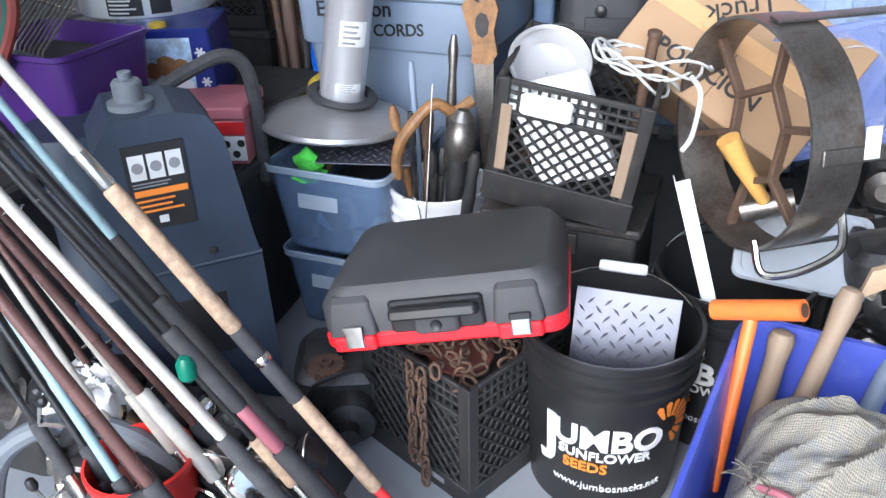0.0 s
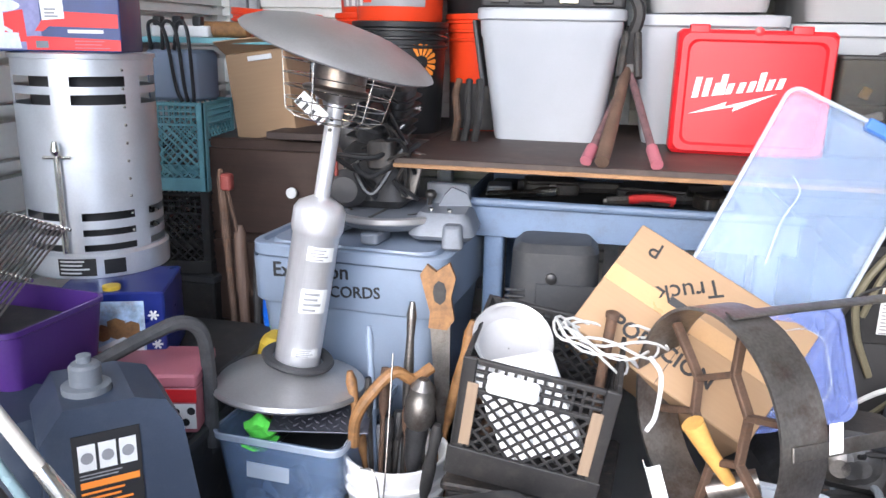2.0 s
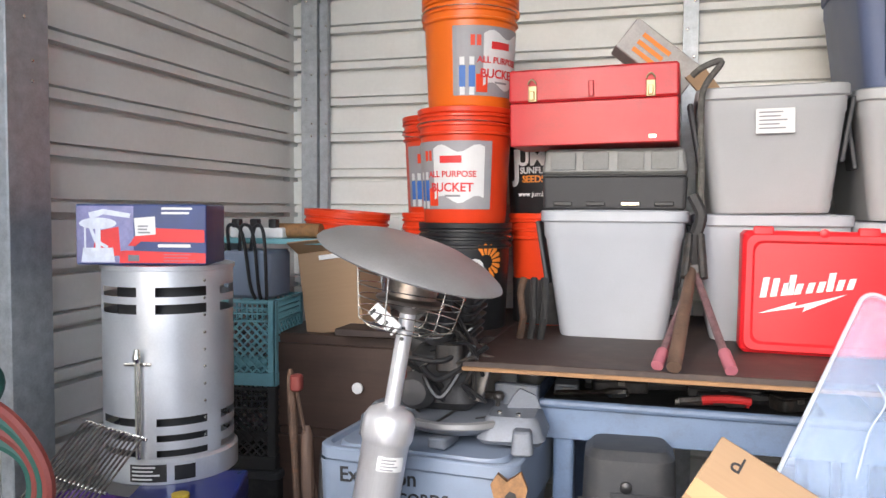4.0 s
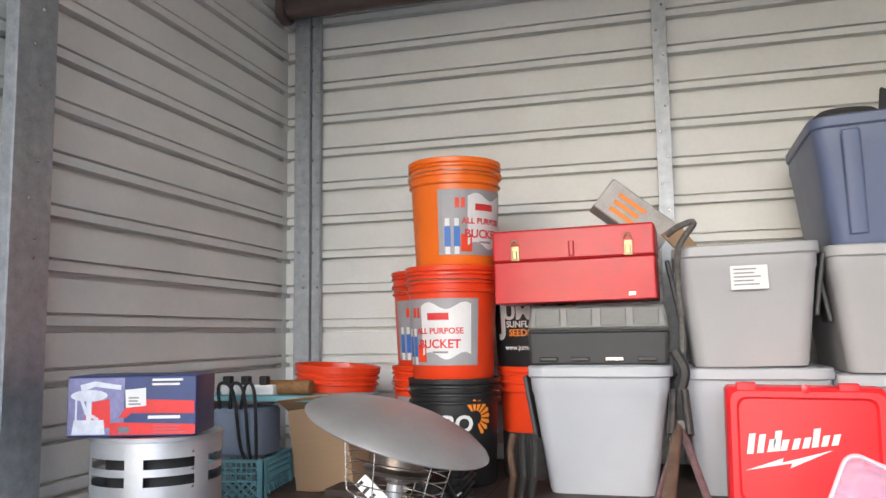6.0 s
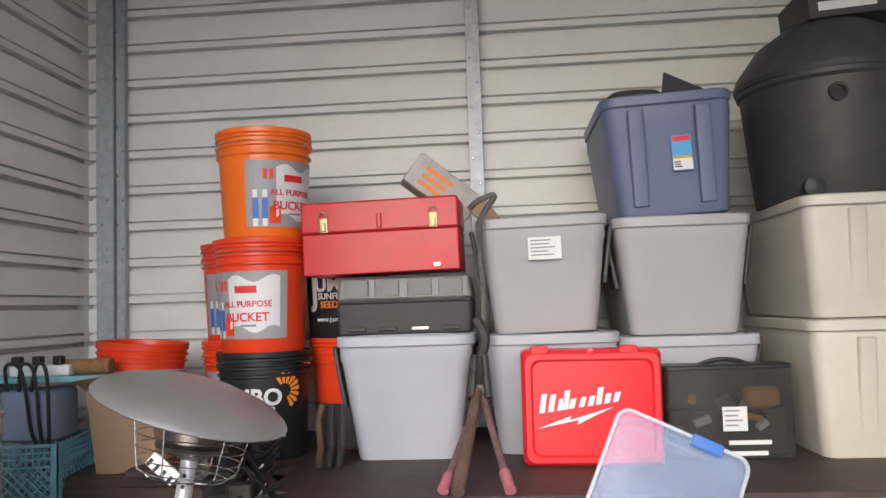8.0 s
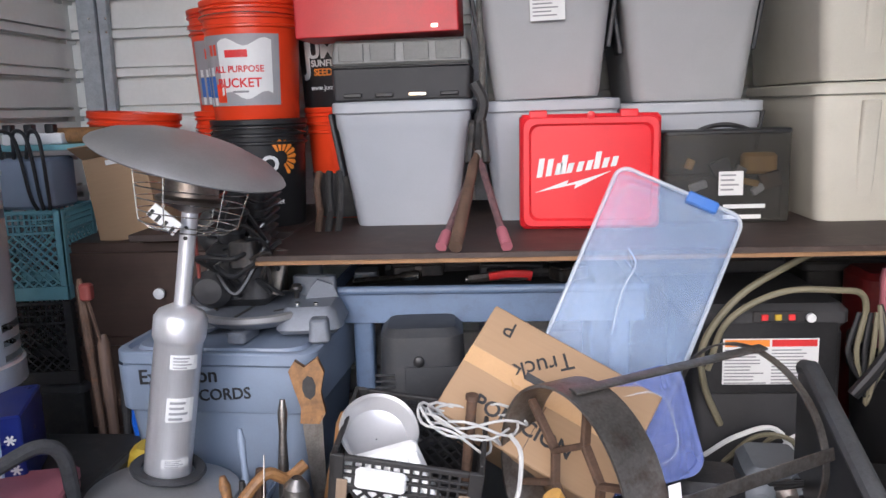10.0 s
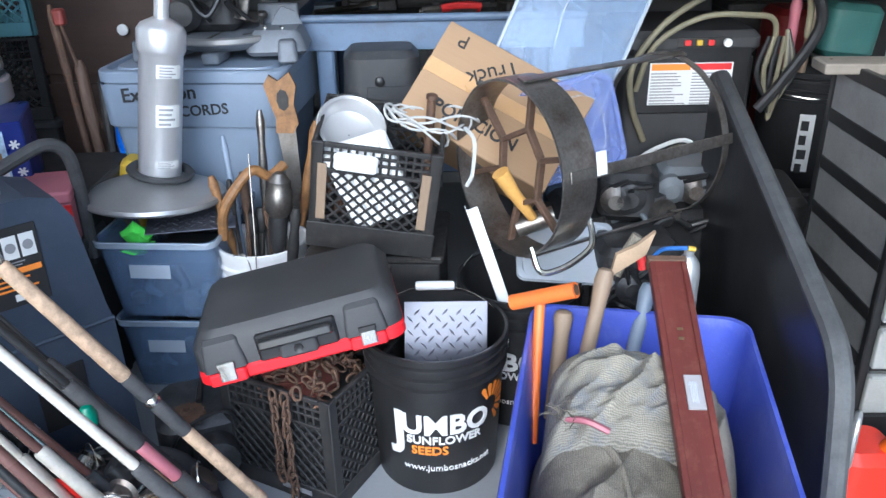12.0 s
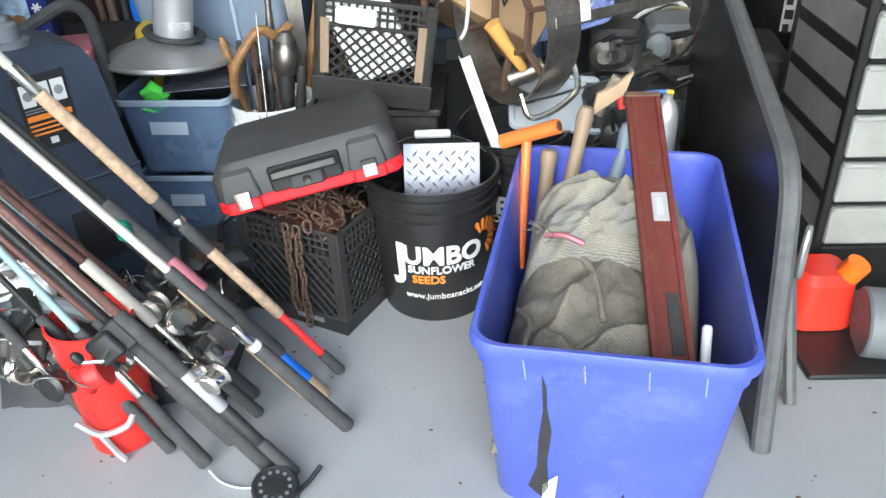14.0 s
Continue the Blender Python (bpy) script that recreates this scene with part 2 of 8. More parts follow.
SMOKE = mat("smoked_clear_plastic", (0.05, 0.048, 0.042), 0.16, 0, 0.15, 9, 0.03, 200, 0.35, (0.10, 0.09, 0.07), alpha=0.68)
FROST = mat("frosted_drawer_plastic", (0.44, 0.45, 0.44), 0.35, 0, 0.12, 8, 0.03, 200, 0.4, (0.28, 0.28, 0.26), alpha=0.6)
FROSTDARK = mat("frosted_grey_panel", (0.235, 0.235, 0.235), 0.4, 0, 0.2, 8, 0.03, 200, 0.5, (0.13, 0.125, 0.12))
TEALROD = mat("pale_blue_rod_blank", (0.30, 0.43, 0.46), 0.25, 0.1, 0.1, 12)
CREAMROD = mat("cream_rod_blank", (0.52, 0.49, 0.43), 0.28, 0, 0.15, 14, 0.02, 160, 0.45, (0.35, 0.3, 0.24))
BLUEROD = mat("blue_rod_blank", (0.02, 0.12, 0.55), 0.25, 0, 0.1, 14)
BROWNROD = mat("brown_rod_blank", (0.12, 0.06, 0.05), 0.25, 0, 0.15, 14)
GREY = mat("mid_grey_plastic", (0.15, 0.165, 0.185), 0.5, 0, 0.12, 10, 0.1, 240, 0.3, (0.08, 0.08, 0.08))
SAWGREY = mat("saw_grey_casting", (0.17, 0.185, 0.215), 0.5, 0.2, 0.15, 12, 0.1, 200, 0.4, (0.1, 0.1, 0.1))
ENGINE = mat("oily_cast_metal", (0.05, 0.05, 0.052), 0.45, 0.5, 0.4, 24, 0.3, 140, 0.5, (0.02, 0.018, 0.016))
BROWNWOOD = mat("dark_brown_furniture_wood", (0.06, 0.035, 0.026), 0.5, 0, 0.25, 7, 0.1, 120, 0.3, (0.1, 0.07, 0.05), streak="x")
BOXBLUE = mat("printed_dark_blue_card", (0.025, 0.045, 0.15), 0.4, 0, 0.15, 14)
TINBLUE = mat("printed_blue_tin", (0.012, 0.022, 0.16), 0.3, 0.1, 0.15, 14)
TINSKY = mat("printed_winter_scene", (0.40, 0.52, 0.66), 0.35, 0, 0.5, 28, 0, 90, 0.5, (0.3, 0.16, 0.08))


# ---- shape helpers ----
class Geo:
    """Vertices and faces of one part, built in its own space."""

    def __init__(self):
        self.v, self.f = [], []

    def add(self, verts, faces, m=None):
        k = len(self.v)
        self.v += [tuple(m @ Vector(p)) if m is not None else tuple(p) for p in verts]
        self.f += [tuple(i + k for i in face) for face in faces]
        return self

    def join(self, other, m=None):
        return self.add(other.v, other.f, m)

    def loft(self, rings, m=None, caps=True, loop=False):
        n = len(rings[0])
        verts = [p for ring in rings for p in ring]
        faces = []
        last = len(rings) if loop else len(rings) - 1
        for a in range(last):
            b = (a + 1) % len(rings)
            for i in range(n):
                j = (i + 1) % n
                faces.append((a * n + i, a * n + j, b * n + j, b * n + i))
        if caps and not loop:
            faces.append(tuple(reversed(range(n))))
            faces.append(tuple((len(rings) - 1) * n + i for i in range(n)))
        return self.add(verts, faces, m)

    def lathe(self, profile, n=32, m=None, caps=True, arc=1.0):
        rings = [[(r * math.cos(2 * math.pi * i / n), r * math.sin(2 * math.pi * i / n), z) for i in range(n)] for r, z in profile]
        return self.loft(rings, m, caps)

    def rbox(self, w, d, h, r=0.01, c=0.004, m=None, top=1.0, n=4, shift=(0, 0)):
        """A box on z = 0 with rounded corners and softened edges; top: size of its top against its foot."""
        c = min(c, h * 0.3, w * 0.2, d * 0.2)
        rings = []
        for z, inset, k in ((0, c, 1), (c, 0, 1), (h - c, 0, top), (h, c, top)):
            ring = rrect(w * k - 2 * inset, d * k - 2 * inset, max(r - inset, 0.0005), n)
            rings.append([(x + shift[0], y + shift[1], z) for x, y in ring])
        return self.loft(rings, m)

    def box(self, x0, y0, z0, x1, y1, z1, c=0.002, m=None):
        w, d, h = x1 - x0, y1 - y0, z1 - z0
        g = Geo().rbox(w, d, h, c, c, n=1)
        p = pose((x0 + x1) / 2, (y0 + y1) / 2, z0)
        return self.join(g, m @ p if m is not None else p)

    def tube(self, pts, r, n=8, m=None, closed=False, radii=None):
        pts = [Vector(p) for p in pts]
        rings, up = [], None
        k = len(pts)
        for i, p in enumerate(pts):
            if closed:
                d = pts[(i + 1) % k] - pts[i - 1]
            else:
                d = pts[min(i + 1, k - 1)] - pts[max(i - 1, 0)]
            d.normalize()
            if up is None:
                up = Vector((0, 0, 1)) if abs(d.z) < 0.9 else Vector((0, 1, 0))
            side = d.cross(up).normalized()
            up = side.cross(d).normalized()
            rad = radii[i] if radii else r
            rings.append([tuple(p + side * (rad * math.cos(2 * math.pi * j / n)) + up * (rad * math.sin(2 * math.pi * j / n))) for j in range(n)])
        return self.loft(rings, m, True, closed)

    def slab(self, outline, t, m=None, c=0.0):
        """An outline in x, z with thickness t along y, its front at y = 0."""
        n = len(outline)
        verts = [(x, 0, z) for x, z in outline] + [(x, t, z) for x, z in outline]
        faces = [tuple(range(n)), tuple(reversed(range(n, 2 * n)))]
        faces += [(i, i + n, (i + 1) % n + n, (i + 1) % n) for i in range(n)]
        return self.add(verts, faces, m)


def rrect(w, d, r, n=4):
    r = min(r, w * 0.49, d * 0.49)
    pts = []
    for cx, cy, a in ((w / 2 - r, d / 2 - r, 0), (-w / 2 + r, d / 2 - r, 90), (-w / 2 + r, -d / 2 + r, 180), (w / 2 - r, -d / 2 + r, 270)):
        for i in range(n + 1):
            t = radians(a + 90 * i / n)
            pts.append((cx + r * math.cos(t), cy + r * math.sin(t)))
    return pts


def arc(p0, p1, p2, n=8):
    """A smooth bend from p0 past p1 to p2."""
    a, b, c = Vector(p0), Vector(p1), Vector(p2)
    return [tuple(a * (1 - t) ** 2 + b * 2 * t * (1 - t) + c * t * t) for t in (i / n for i in range(n + 1))]


def spline(points, n=8):
    """A smooth line through the points."""
    p = [Vector(q) for q in points]
    p = [2 * p[0] - p[1]] + p + [2 * p[-1] - p[-2]]
    out = []
    for i in range(1, len(p) - 2):
        for k in range(n):
            t = k / n
            out.append(tuple(0.5 * (2 * p[i] + (p[i + 1] - p[i - 1]) * t + (2 * p[i - 1] - 5 * p[i] + 4 * p[i + 1] - p[i + 2]) * t * t + (3 * p[i] - p[i - 1] - 3 * p[i + 1] + p[i + 2]) * t ** 3)))
    return out + [tuple(p[-2])]


def basis(o, x, z):
    """A pose at o from its rightward and upward directions; y points away."""
    x, z = Vector(x).normalized(), Vector(z)
    y = z.cross(x).normalized()
    z = x.cross(y)
    m = Matrix((x, y, z)).transposed().to_4x4()
    m.translation = o
    return m


def along(a, b):
    """A pose at a whose z points to b."""
    q = (Vector(b) - Vector(a)).to_track_quat("Z", "Y")
    return Matrix.Translation(a) @ q.to_matrix().to_4x4()


def part(name, geo, material, parent=None, label="", smooth=True, m=None):
    me = bpy.data.meshes.new(name)
    me.from_pydata(geo.v, [], geo.f)
    me.materials.append(material)
    if smooth:
        me.shade_smooth()
        me.set_sharp_from_angle(angle=radians(35))
    ob = new(name, me)
    if parent:
        ob.parent = parent
    if m is not None:
        ob.matrix_basis = m
    if label:
        ob["label"] = label
    return ob


def same(ob, m, parent=None):
    """The same piece again at m, sharing its mesh."""
    c = new(ob.name.split(".")[0], ob.data)
    c.parent = parent or ob.parent
    c.matrix_basis = m
    return c


def thing(name, label, category, m=None, group="", kind=""):
    ob = new(name)
    ob.empty_display_size = 0.05
    if m is not None:
        ob.matrix_basis = m
    return tagged(ob, label, category, group, kind)


def letters(text, size, depth=0.0012, bold=0.0):
    """Writing in the x-z plane, centred, its face towards -y."""
    cu = bpy.data.curves.new("writing", "FONT")
    cu.body, cu.size, cu.extrude, cu.align_x, cu.align_y, cu.resolution_u = text, size, depth, "CENTER", "CENTER", 3
    cu.offset = bold * size
    ob = bpy.data.objects.new("writing", cu)
    scene.collection.objects.link(ob)
    bpy.context.view_layer.update()
    me = bpy.data.meshes.new_from_object(ob.evaluated_get(bpy.context.evaluated_depsgraph_get()))
    g = Geo()
    g.v = [(v.co.x, -v.co.z, v.co.y) for v in me.vertices]
    g.f = [tuple(p.vertices) for p in me.polygons]
    bpy.data.objects.remove(ob)
    bpy.data.curves.remove(cu)
    bpy.data.meshes.remove(me)
    return g


def wrapped(geo, radius, turn=0.0, taper=0.0):
    """Bends a flat x-z drawing round an upright cylinder; turn: degrees from the front."""
    g = Geo()
    g.f = geo.f
    for x, y, z in geo.v:
        rad = radius + taper * z
        a = x / (radius + taper * 0.15) + radians(turn) - math.pi / 2
        g.v.append(((rad - y) * math.cos(a), (rad - y) * math.sin(a), z))
    return g


def plate(x0, z0, x1, z1, y=-0.001, nx=1):
    """A thin sheet in the x-z plane, cut into nx strips."""
    g = Geo()
    for i in range(nx):
        a, b = x0 + (x1 - x0) * i / nx, x0 + (x1 - x0) * (i + 1) / nx
        g.add([(a, y, z0), (b, y, z0), (b, y, z1), (a, y, z1)], [(0, 1, 2, 3)])
    return g


def bars(rows, x0, x1, z_top, gap, h, y=-0.002, ragged=7):
    """Lines of writing too small to read, as plain bars."""
    rnd = random.Random(ragged)
    g = Geo()
    for i in range(rows):
        z = z_top - i * gap
        g.join(plate(x0, z - h, x0 + (x1 - x0) * rnd.uniform(0.6, 1.0), z, y, 8))
    return g


# ---- structure ----
rnd = random.Random(4)
def ribbed(length, height, pitch=0.149, first=0.1825, rib=0.041, out=0.034):
    """A steel panel in x-z with level ribs proud of it towards -y."""
    prof = [(0.0, 0.0)]
    z = first
    while z + rib + 0.02 < height:
        prof += [(z - 0.012, 0), (z - 0.010, out), (z + 0.007, out), (z + 0.008, -0.005), (z + rib - 0.007, -0.005), (z + rib - 0.006, out * 0.7), (z + rib + 0.001, out * 0.7), (z + rib + 0.003, 0)]
        z += pitch
    prof.append((height, 0.0))
    prof = prof + [(height, 0.05), (0, 0.05)]
    g = Geo()
    n = len(prof)
    cols = 1
    verts = [(0, y, zz) for zz, y in prof] + [(length, y, zz) for zz, y in prof]
    faces = [(i, i + n, (i + 1) % n + n, (i + 1) % n) for i in range(n)] + [tuple(range(n)), tuple(reversed(range(n, 2 * n)))]
    return g.add(verts, faces)


BACK, LEFT, RIGHT, TOP, FRONT = 3.46, -1.665, 2.25, 3.08, -0.45
tagged(part("floor", Geo().box(LEFT - 0.05, FRONT, -0.1, RIGHT + 0.05, BACK + 0.05, 0, 0.001), FLOOR), "grey painted concrete floor with scuffs", "floor", kind="structure")
tagged(part("ground", Geo().add([(-300, -300, -0.104), (300, -300, -0.104), (300, 300, -0.104), (-300, 300, -0.104)], [(0, 1, 2, 3)]), YARD), "pale concrete yard outside the open unit", "ground", kind="structure")
tagged(part("wall_back", ribbed(RIGHT - LEFT, TOP), WALL, smooth=False, m=pose(LEFT, BACK, 0)), "cream ribbed steel back wall of a storage unit", "wall", kind="structure")
tagged(part("wall_left", ribbed(BACK - FRONT, TOP), WALL, smooth=False, m=pose(LEFT, FRONT, 0, 0, 0, 90)), "cream ribbed steel side wall of a storage unit", "wall", kind="structure")
tagged(part("wall_right", ribbed(BACK - FRONT, TOP), WALL, smooth=False, m=pose(RIGHT, BACK, 0, 0, 0, -90)), "cream ribbed steel side wall behind the goods", "wall", kind="structure")
tagged(part("ceiling", Geo().box(LEFT - 0.05, FRONT, TOP, RIGHT + 0.05, BACK + 0.05, TOP + 0.05), WALL), "pale steel roof deck over the unit", "ceiling", kind="structure")


# added out of view: cuts sky light on the left wall and right-hand goods
tagged(part("wall_front", Geo().box(1.25, FRONT - 0.06, 0, RIGHT + 0.048, FRONT - 0.002, TOP - 0.004), WALL), "unseen pale jamb wall added to hold back daylight from the right", "wall", kind="structure")
# added behind the corner, out of view, to block light leaking between the walls
tagged(part("trim", Geo().box(LEFT - 0.09, BACK - 0.03, 0, LEFT - 0.004, BACK + 0.09, TOP - 0.003), WALL), "pale strip added behind the wall corner to stop light leaks", "trim", kind="structure")


def steel_post(name, w, d, m):
    """An open channel standing with its web towards -y."""
    g = Geo().box(-w / 2, 0, 0, w / 2, 0.004, TOP - 0.002, 0.001)
    g.box(-w / 2, 0.0042, 0, -w / 2 + 0.004, d, TOP - 0.002, 0.001)
    g.box(w / 2 - 0.004, 0.0042, 0, w / 2, d, TOP - 0.002, 0.001)
    ob = thing(name, "galvanised steel channel post against the ribbed wall", "post", m, kind="structure")
    part("channel", g, GALV, ob)
    head = part("screw", Geo().lathe([(0.005, 0), (0.005, -0.002), (0.002, -0.004)], 8, pose(0, 0, 0, -90)), CHROME, ob, m=pose(0.01, -0.001, 1.7))
    for i in range(12):
        same(head, pose((-1) ** i * 0.012, -0.001, 1.75 + i * 0.1), ob)


steel_post("post_corner", 0.071, 0.06, pose(LEFT + 0.10, BACK - 0.06, 0))
steel_post("post_corner_dark", 0.036, 0.03, pose(LEFT + 0.156, BACK - 0.04, 0))
steel_post("post_middle", 0.055, 0.04, pose(-0.058, BACK - 0.06, 0))
steel_post("post_right", 0.066, 0.04, pose(1.22, BACK - 0.06, 0))
steel_post("post_side", 0.132, 0.04, pose(LEFT + 0.065, 1.945, 0, 0, 0, 90))

roll = thing("roller_barrel", "dark brown steel barrel with end bracket below the roof", "barrel", pose(0, BACK - 0.12, 2.908), kind="structure")
part("barrel", Geo().lathe([(0.045, 0), (0.045, 3.6)], 24, pose(LEFT + 0.02, 0, 0, 0, 90)), DARKPIPE, roll)
part("end_ring", Geo().lathe([(0.062, 0), (0.066, 0.004), (0.066, 0.03), (0.062, 0.034)], 24, pose(LEFT + 0.03, 0, 0, 0, 90)), DARKPIPE, roll)
part("brace", Geo().box(LEFT + 0.3, 0.02, 0.05, LEFT + 3.6, 0.05, 0.08), RUST, roll)


# ---- kinds of things ----
SHELF = 1.02


def tote(m, w, d, h, body, rim, label, name="storage_tote", latch=True, lid=True, group="stacked totes", taper=0.78, ribs=0):
    """A lidded plastic storage box: foot at z = 0, front towards -y, rim w by d."""
    ob = thing(name, label, "storage tote", m, group)
    g = Geo()
    rings = []
    for z, k in ((0, taper - 0.02), (0.012, taper), (h * 0.78, taper + (1 - taper) * 0.72), (h * 0.80, taper + (1 - taper) * 0.80), (h - 0.03, 0.96)):
        rings.append([(x, y, z) for x, y in rrect(w * k, d * (k * 0.5 + 0.5) * 0.98, 0.04, 5)])
    g.loft(rings)
    part("body", g, body, ob)
    if lid:
        r2 = [[(x, y, z) for x, y in rrect(w * k, d * k, 0.055, 5)] for z, k in ((h - 0.034, 0.985), (h - 0.030, 1.0), (h - 0.004, 1.0), (h, 0.985), (h + 0.001, 0.93), (h - 0.010, 0.91), (h - 0.010, 0.86), (h + 0.002, 0.84))]
        part("lid", Geo().loft(r2), rim, ob)
    else:
        r2 = [[(x, y, z) for x, y in rrect(w * k, d * k, 0.05, 5)] for z, k in ((h - 0.035, 0.97), (h - 0.033, 1.0), (h - 0.002, 1.0), (h, 0.985), (h, 0.955), (h - 0.03, 0.945))]
        part("rim", Geo().loft(r2, caps=False), rim, ob)
    # charcoal side latches, which also draw in the shadow down the tote's sides
    if latch:
        lg = Geo().rbox(0.014, 0.10, h * 0.52, 0.005, 0.003)
        for s in (-1, 1):
            part("latch", lg, DARK_LATCH, ob, m=pose(s * w * 0.462, -d * 0.28, h * 0.40, 0, s * 9.5))
    for i in range(ribs):
        x = (i - (ribs - 1) / 2) * w * 0.5
        part("rib", Geo().rbox(0.05, 0.02, h * 0.8, 0.008, 0.005), body, ob, m=pose(x, -d * 0.455, 0.03, 6))
    return ob


def sticker(parent, x, z, w, h, y, color=INK_WHITE, lines=3, tilt=0, ink=INK_GREY):
    m = pose(x, y, z, tilt)
    s = part("sticker", Geo().box(-w / 2, -0.0015, -h / 2, w / 2, 0.001, h / 2, 0.0005), color, parent, m=m)
    if lines:
        part("print", bars(lines, -w * 0.42, w * 0.42, h * 0.38, h * 0.8 / lines, h * 0.3 / lines, -0.003), ink, s)
    return s


def bucket(m, body, label, h=0.365, r=0.15, foot=0.131, open_top=True, bail=True, ribs=3, name="bucket", grip=True, group="five gallon buckets", swing=20):
    ob = thing(name, label, "bucket", m, group)
    prof = [(foot - 0.004, 0), (foot, 0.006), (foot + (r - foot) * 0.72, h * 0.76)]
    z = h * 0.76
    for i in range(ribs):
        zz = h * (0.78 + 0.075 * i)
        rr = foot + (r - foot) * (zz / h)
        prof += [(rr, zz - 0.006), (rr + 0.007, zz - 0.003), (rr + 0.007, zz + 0.002), (rr, zz + 0.006)]
    prof += [(r, h - 0.018), (r + 0.005, h - 0.016), (r + 0.006, h - 0.002), (r + 0.003, h), (r - 0.003, h - 0.002)]
    prof += [(r - 0.006, h - 0.02), (foot - 0.003, 0.01), (0.002, 0.008)] if open_top else [(r - 0.006, h - 0.004), (0.002, h - 0.004)]
    part("shell", Geo().lathe(prof, 48), body, ob)
    if bail:
        a = radians(swing)
        hoop = [(math.cos(t) * (r + 0.008), -math.sin(t) * 0.15 * math.cos(a), h * 0.86 + math.sin(t) * 0.15 * math.sin(a)) for t in [math.pi * i / 16 for i in range(17)]]
        b = part("bail", Geo().tube(hoop, 0.0018, 6), CHROME, ob)
        if grip:
            c = Vector(hoop[8])
            part("grip", Geo().lathe([(0.009, -0.045), (0.011, -0.04), (0.011, 0.04), (0.009, 0.045)], 12, Matrix.Translation(c) @ pose(0, 0, 0, 0, 90)), WHITE, b)
        for s in (-1, 1):
            part("ear", Geo().lathe([(0.014, 0), (0.014, 0.008), (0.009, 0.012)], 12, pose(s * (r - 0.002), 0, h * 0.86, 0, s * 90)), body, ob)
    return ob


def seed_print(ob, turn, h=0.365, r=0.15, foot=0.131):
    """White and orange lettering round the front of a black bucket."""
    k = (r - foot) / h
    def put(g, z, material, name="lettering", dx=0.0):
        moved = Geo()
        moved.f = g.f
        moved.v = [(x + dx, y, zz + z) for x, y, zz in g.v]
        part(name, wrapped(moved, foot + 0.0012, turn, k), material, ob)
    put(letters("J", 0.125, bold=0.03), 0.175, INK_WHITE, dx=-0.088)
    put(letters("UMBO", 0.070, bold=0.03), 0.195, INK_WHITE, dx=0.018)
    put(letters("SUNFLOWER", 0.029, bold=0.02), 0.156, INK_WHITE, dx=0.014)
    put(letters("SEEDS", 0.031, bold=0.02), 0.128, INK_ORANGE, dx=-0.020)
    put(letters("www.jumbosnacks.net", 0.0235), 0.080, INK_WHITE, dx=0.025)
    fan = Geo()
    for i in range(9):
        a = radians(-60 + i * 22)
        d, p = Vector((math.cos(a), 0, math.sin(a))), Vector((-math.sin(a), 0, math.cos(a)))
        b = [d * 0.022 + p * 0.003, d * 0.022 - p * 0.003, d * 0.052 - p * 0.007, d * 0.058, d * 0.052 + p * 0.007]
        fan.add([(v.x, -0.0008, v.z) for v in b], [(0, 1, 2, 3, 4)])
    put(fan, 0.215, INK_ORANGE, "sun_emblem", dx=0.125)


def helper_print(ob, turn, h=0.365, r=0.15, foot=0.131):
    """A grey panel with a white banner and coloured shapes."""
    k = (r - foot) / h
    def put(g, z, y, material, name):
        moved = Geo()
        moved.f = g.f
        moved.v = [(x, yy + y, zz + z) for x, yy, zz in g.v]
        part(name, wrapped(moved, foot + 0.001, turn, k), material, ob)
    put(plate(-0.155, -0.105, 0.13, 0.105, 0, 20), 0.155, -0.0006, LABEL_GREY, "label_panel")
    ban = Geo()
    n = 10
    for i in range(n):
        a, b = -0.06 + 0.165 * i / n, -0.06 + 0.165 * (i + 1) / n
        za, zb = 0.012 * math.sin(i * 0.9), 0.012 * math.sin((i + 1) * 0.9)
        ban.add([(a, 0, -0.075 + za), (b, 0, -0.075 + zb), (b, 0, 0.082 + zb), (a, 0, 0.082 + za)], [(0, 1, 2, 3)])
    put(ban, 0.155, -0.0014, INK_WHITE, "banner")
    put(letters("ALL PURPOSE", 0.0265, 0.0004, bold=0.02), 0.157, -0.003, INK_RED, "lettering")
    put(letters("BUCKET", 0.038, 0.0004, bold=0.02), 0.116, -0.003, INK_RED, "lettering")
    w = bars(1, -0.035, 0.06, 0.214, 0.03, 0.022, 0)
    put(w, 0, -0.003, INK_RED, "print_bar")
    put(bars(1, -0.02, 0.05, 0.094, 0.03, 0.006, 0), 0, -0.003, INK_GREY, "print_bar")
    for x in (-0.135, -0.105):
        put(plate(x, 0.075, x + 0.02, 0.14, 0), 0, -0.0014, INK_BLUE, "figure_shape")
        put(plate(x + 0.002, 0.052, x + 0.018, 0.076, 0), 0, -0.0016, INK_WHITE, "figure_shape")
        put(plate(x + 0.002, 0.142, x + 0.017, 0.166, 0), 0, -0.0014, INK_WHITE, "figure_shape")
    put(plate(-0.082, 0.06, -0.045, 0.115, 0), 0, -0.0018, REDORANGE, "figure_shape")
    put(plate(-0.10, 0.20, -0.068, 0.232, 0), 0, -0.0014, REDORANGE, "emblem")


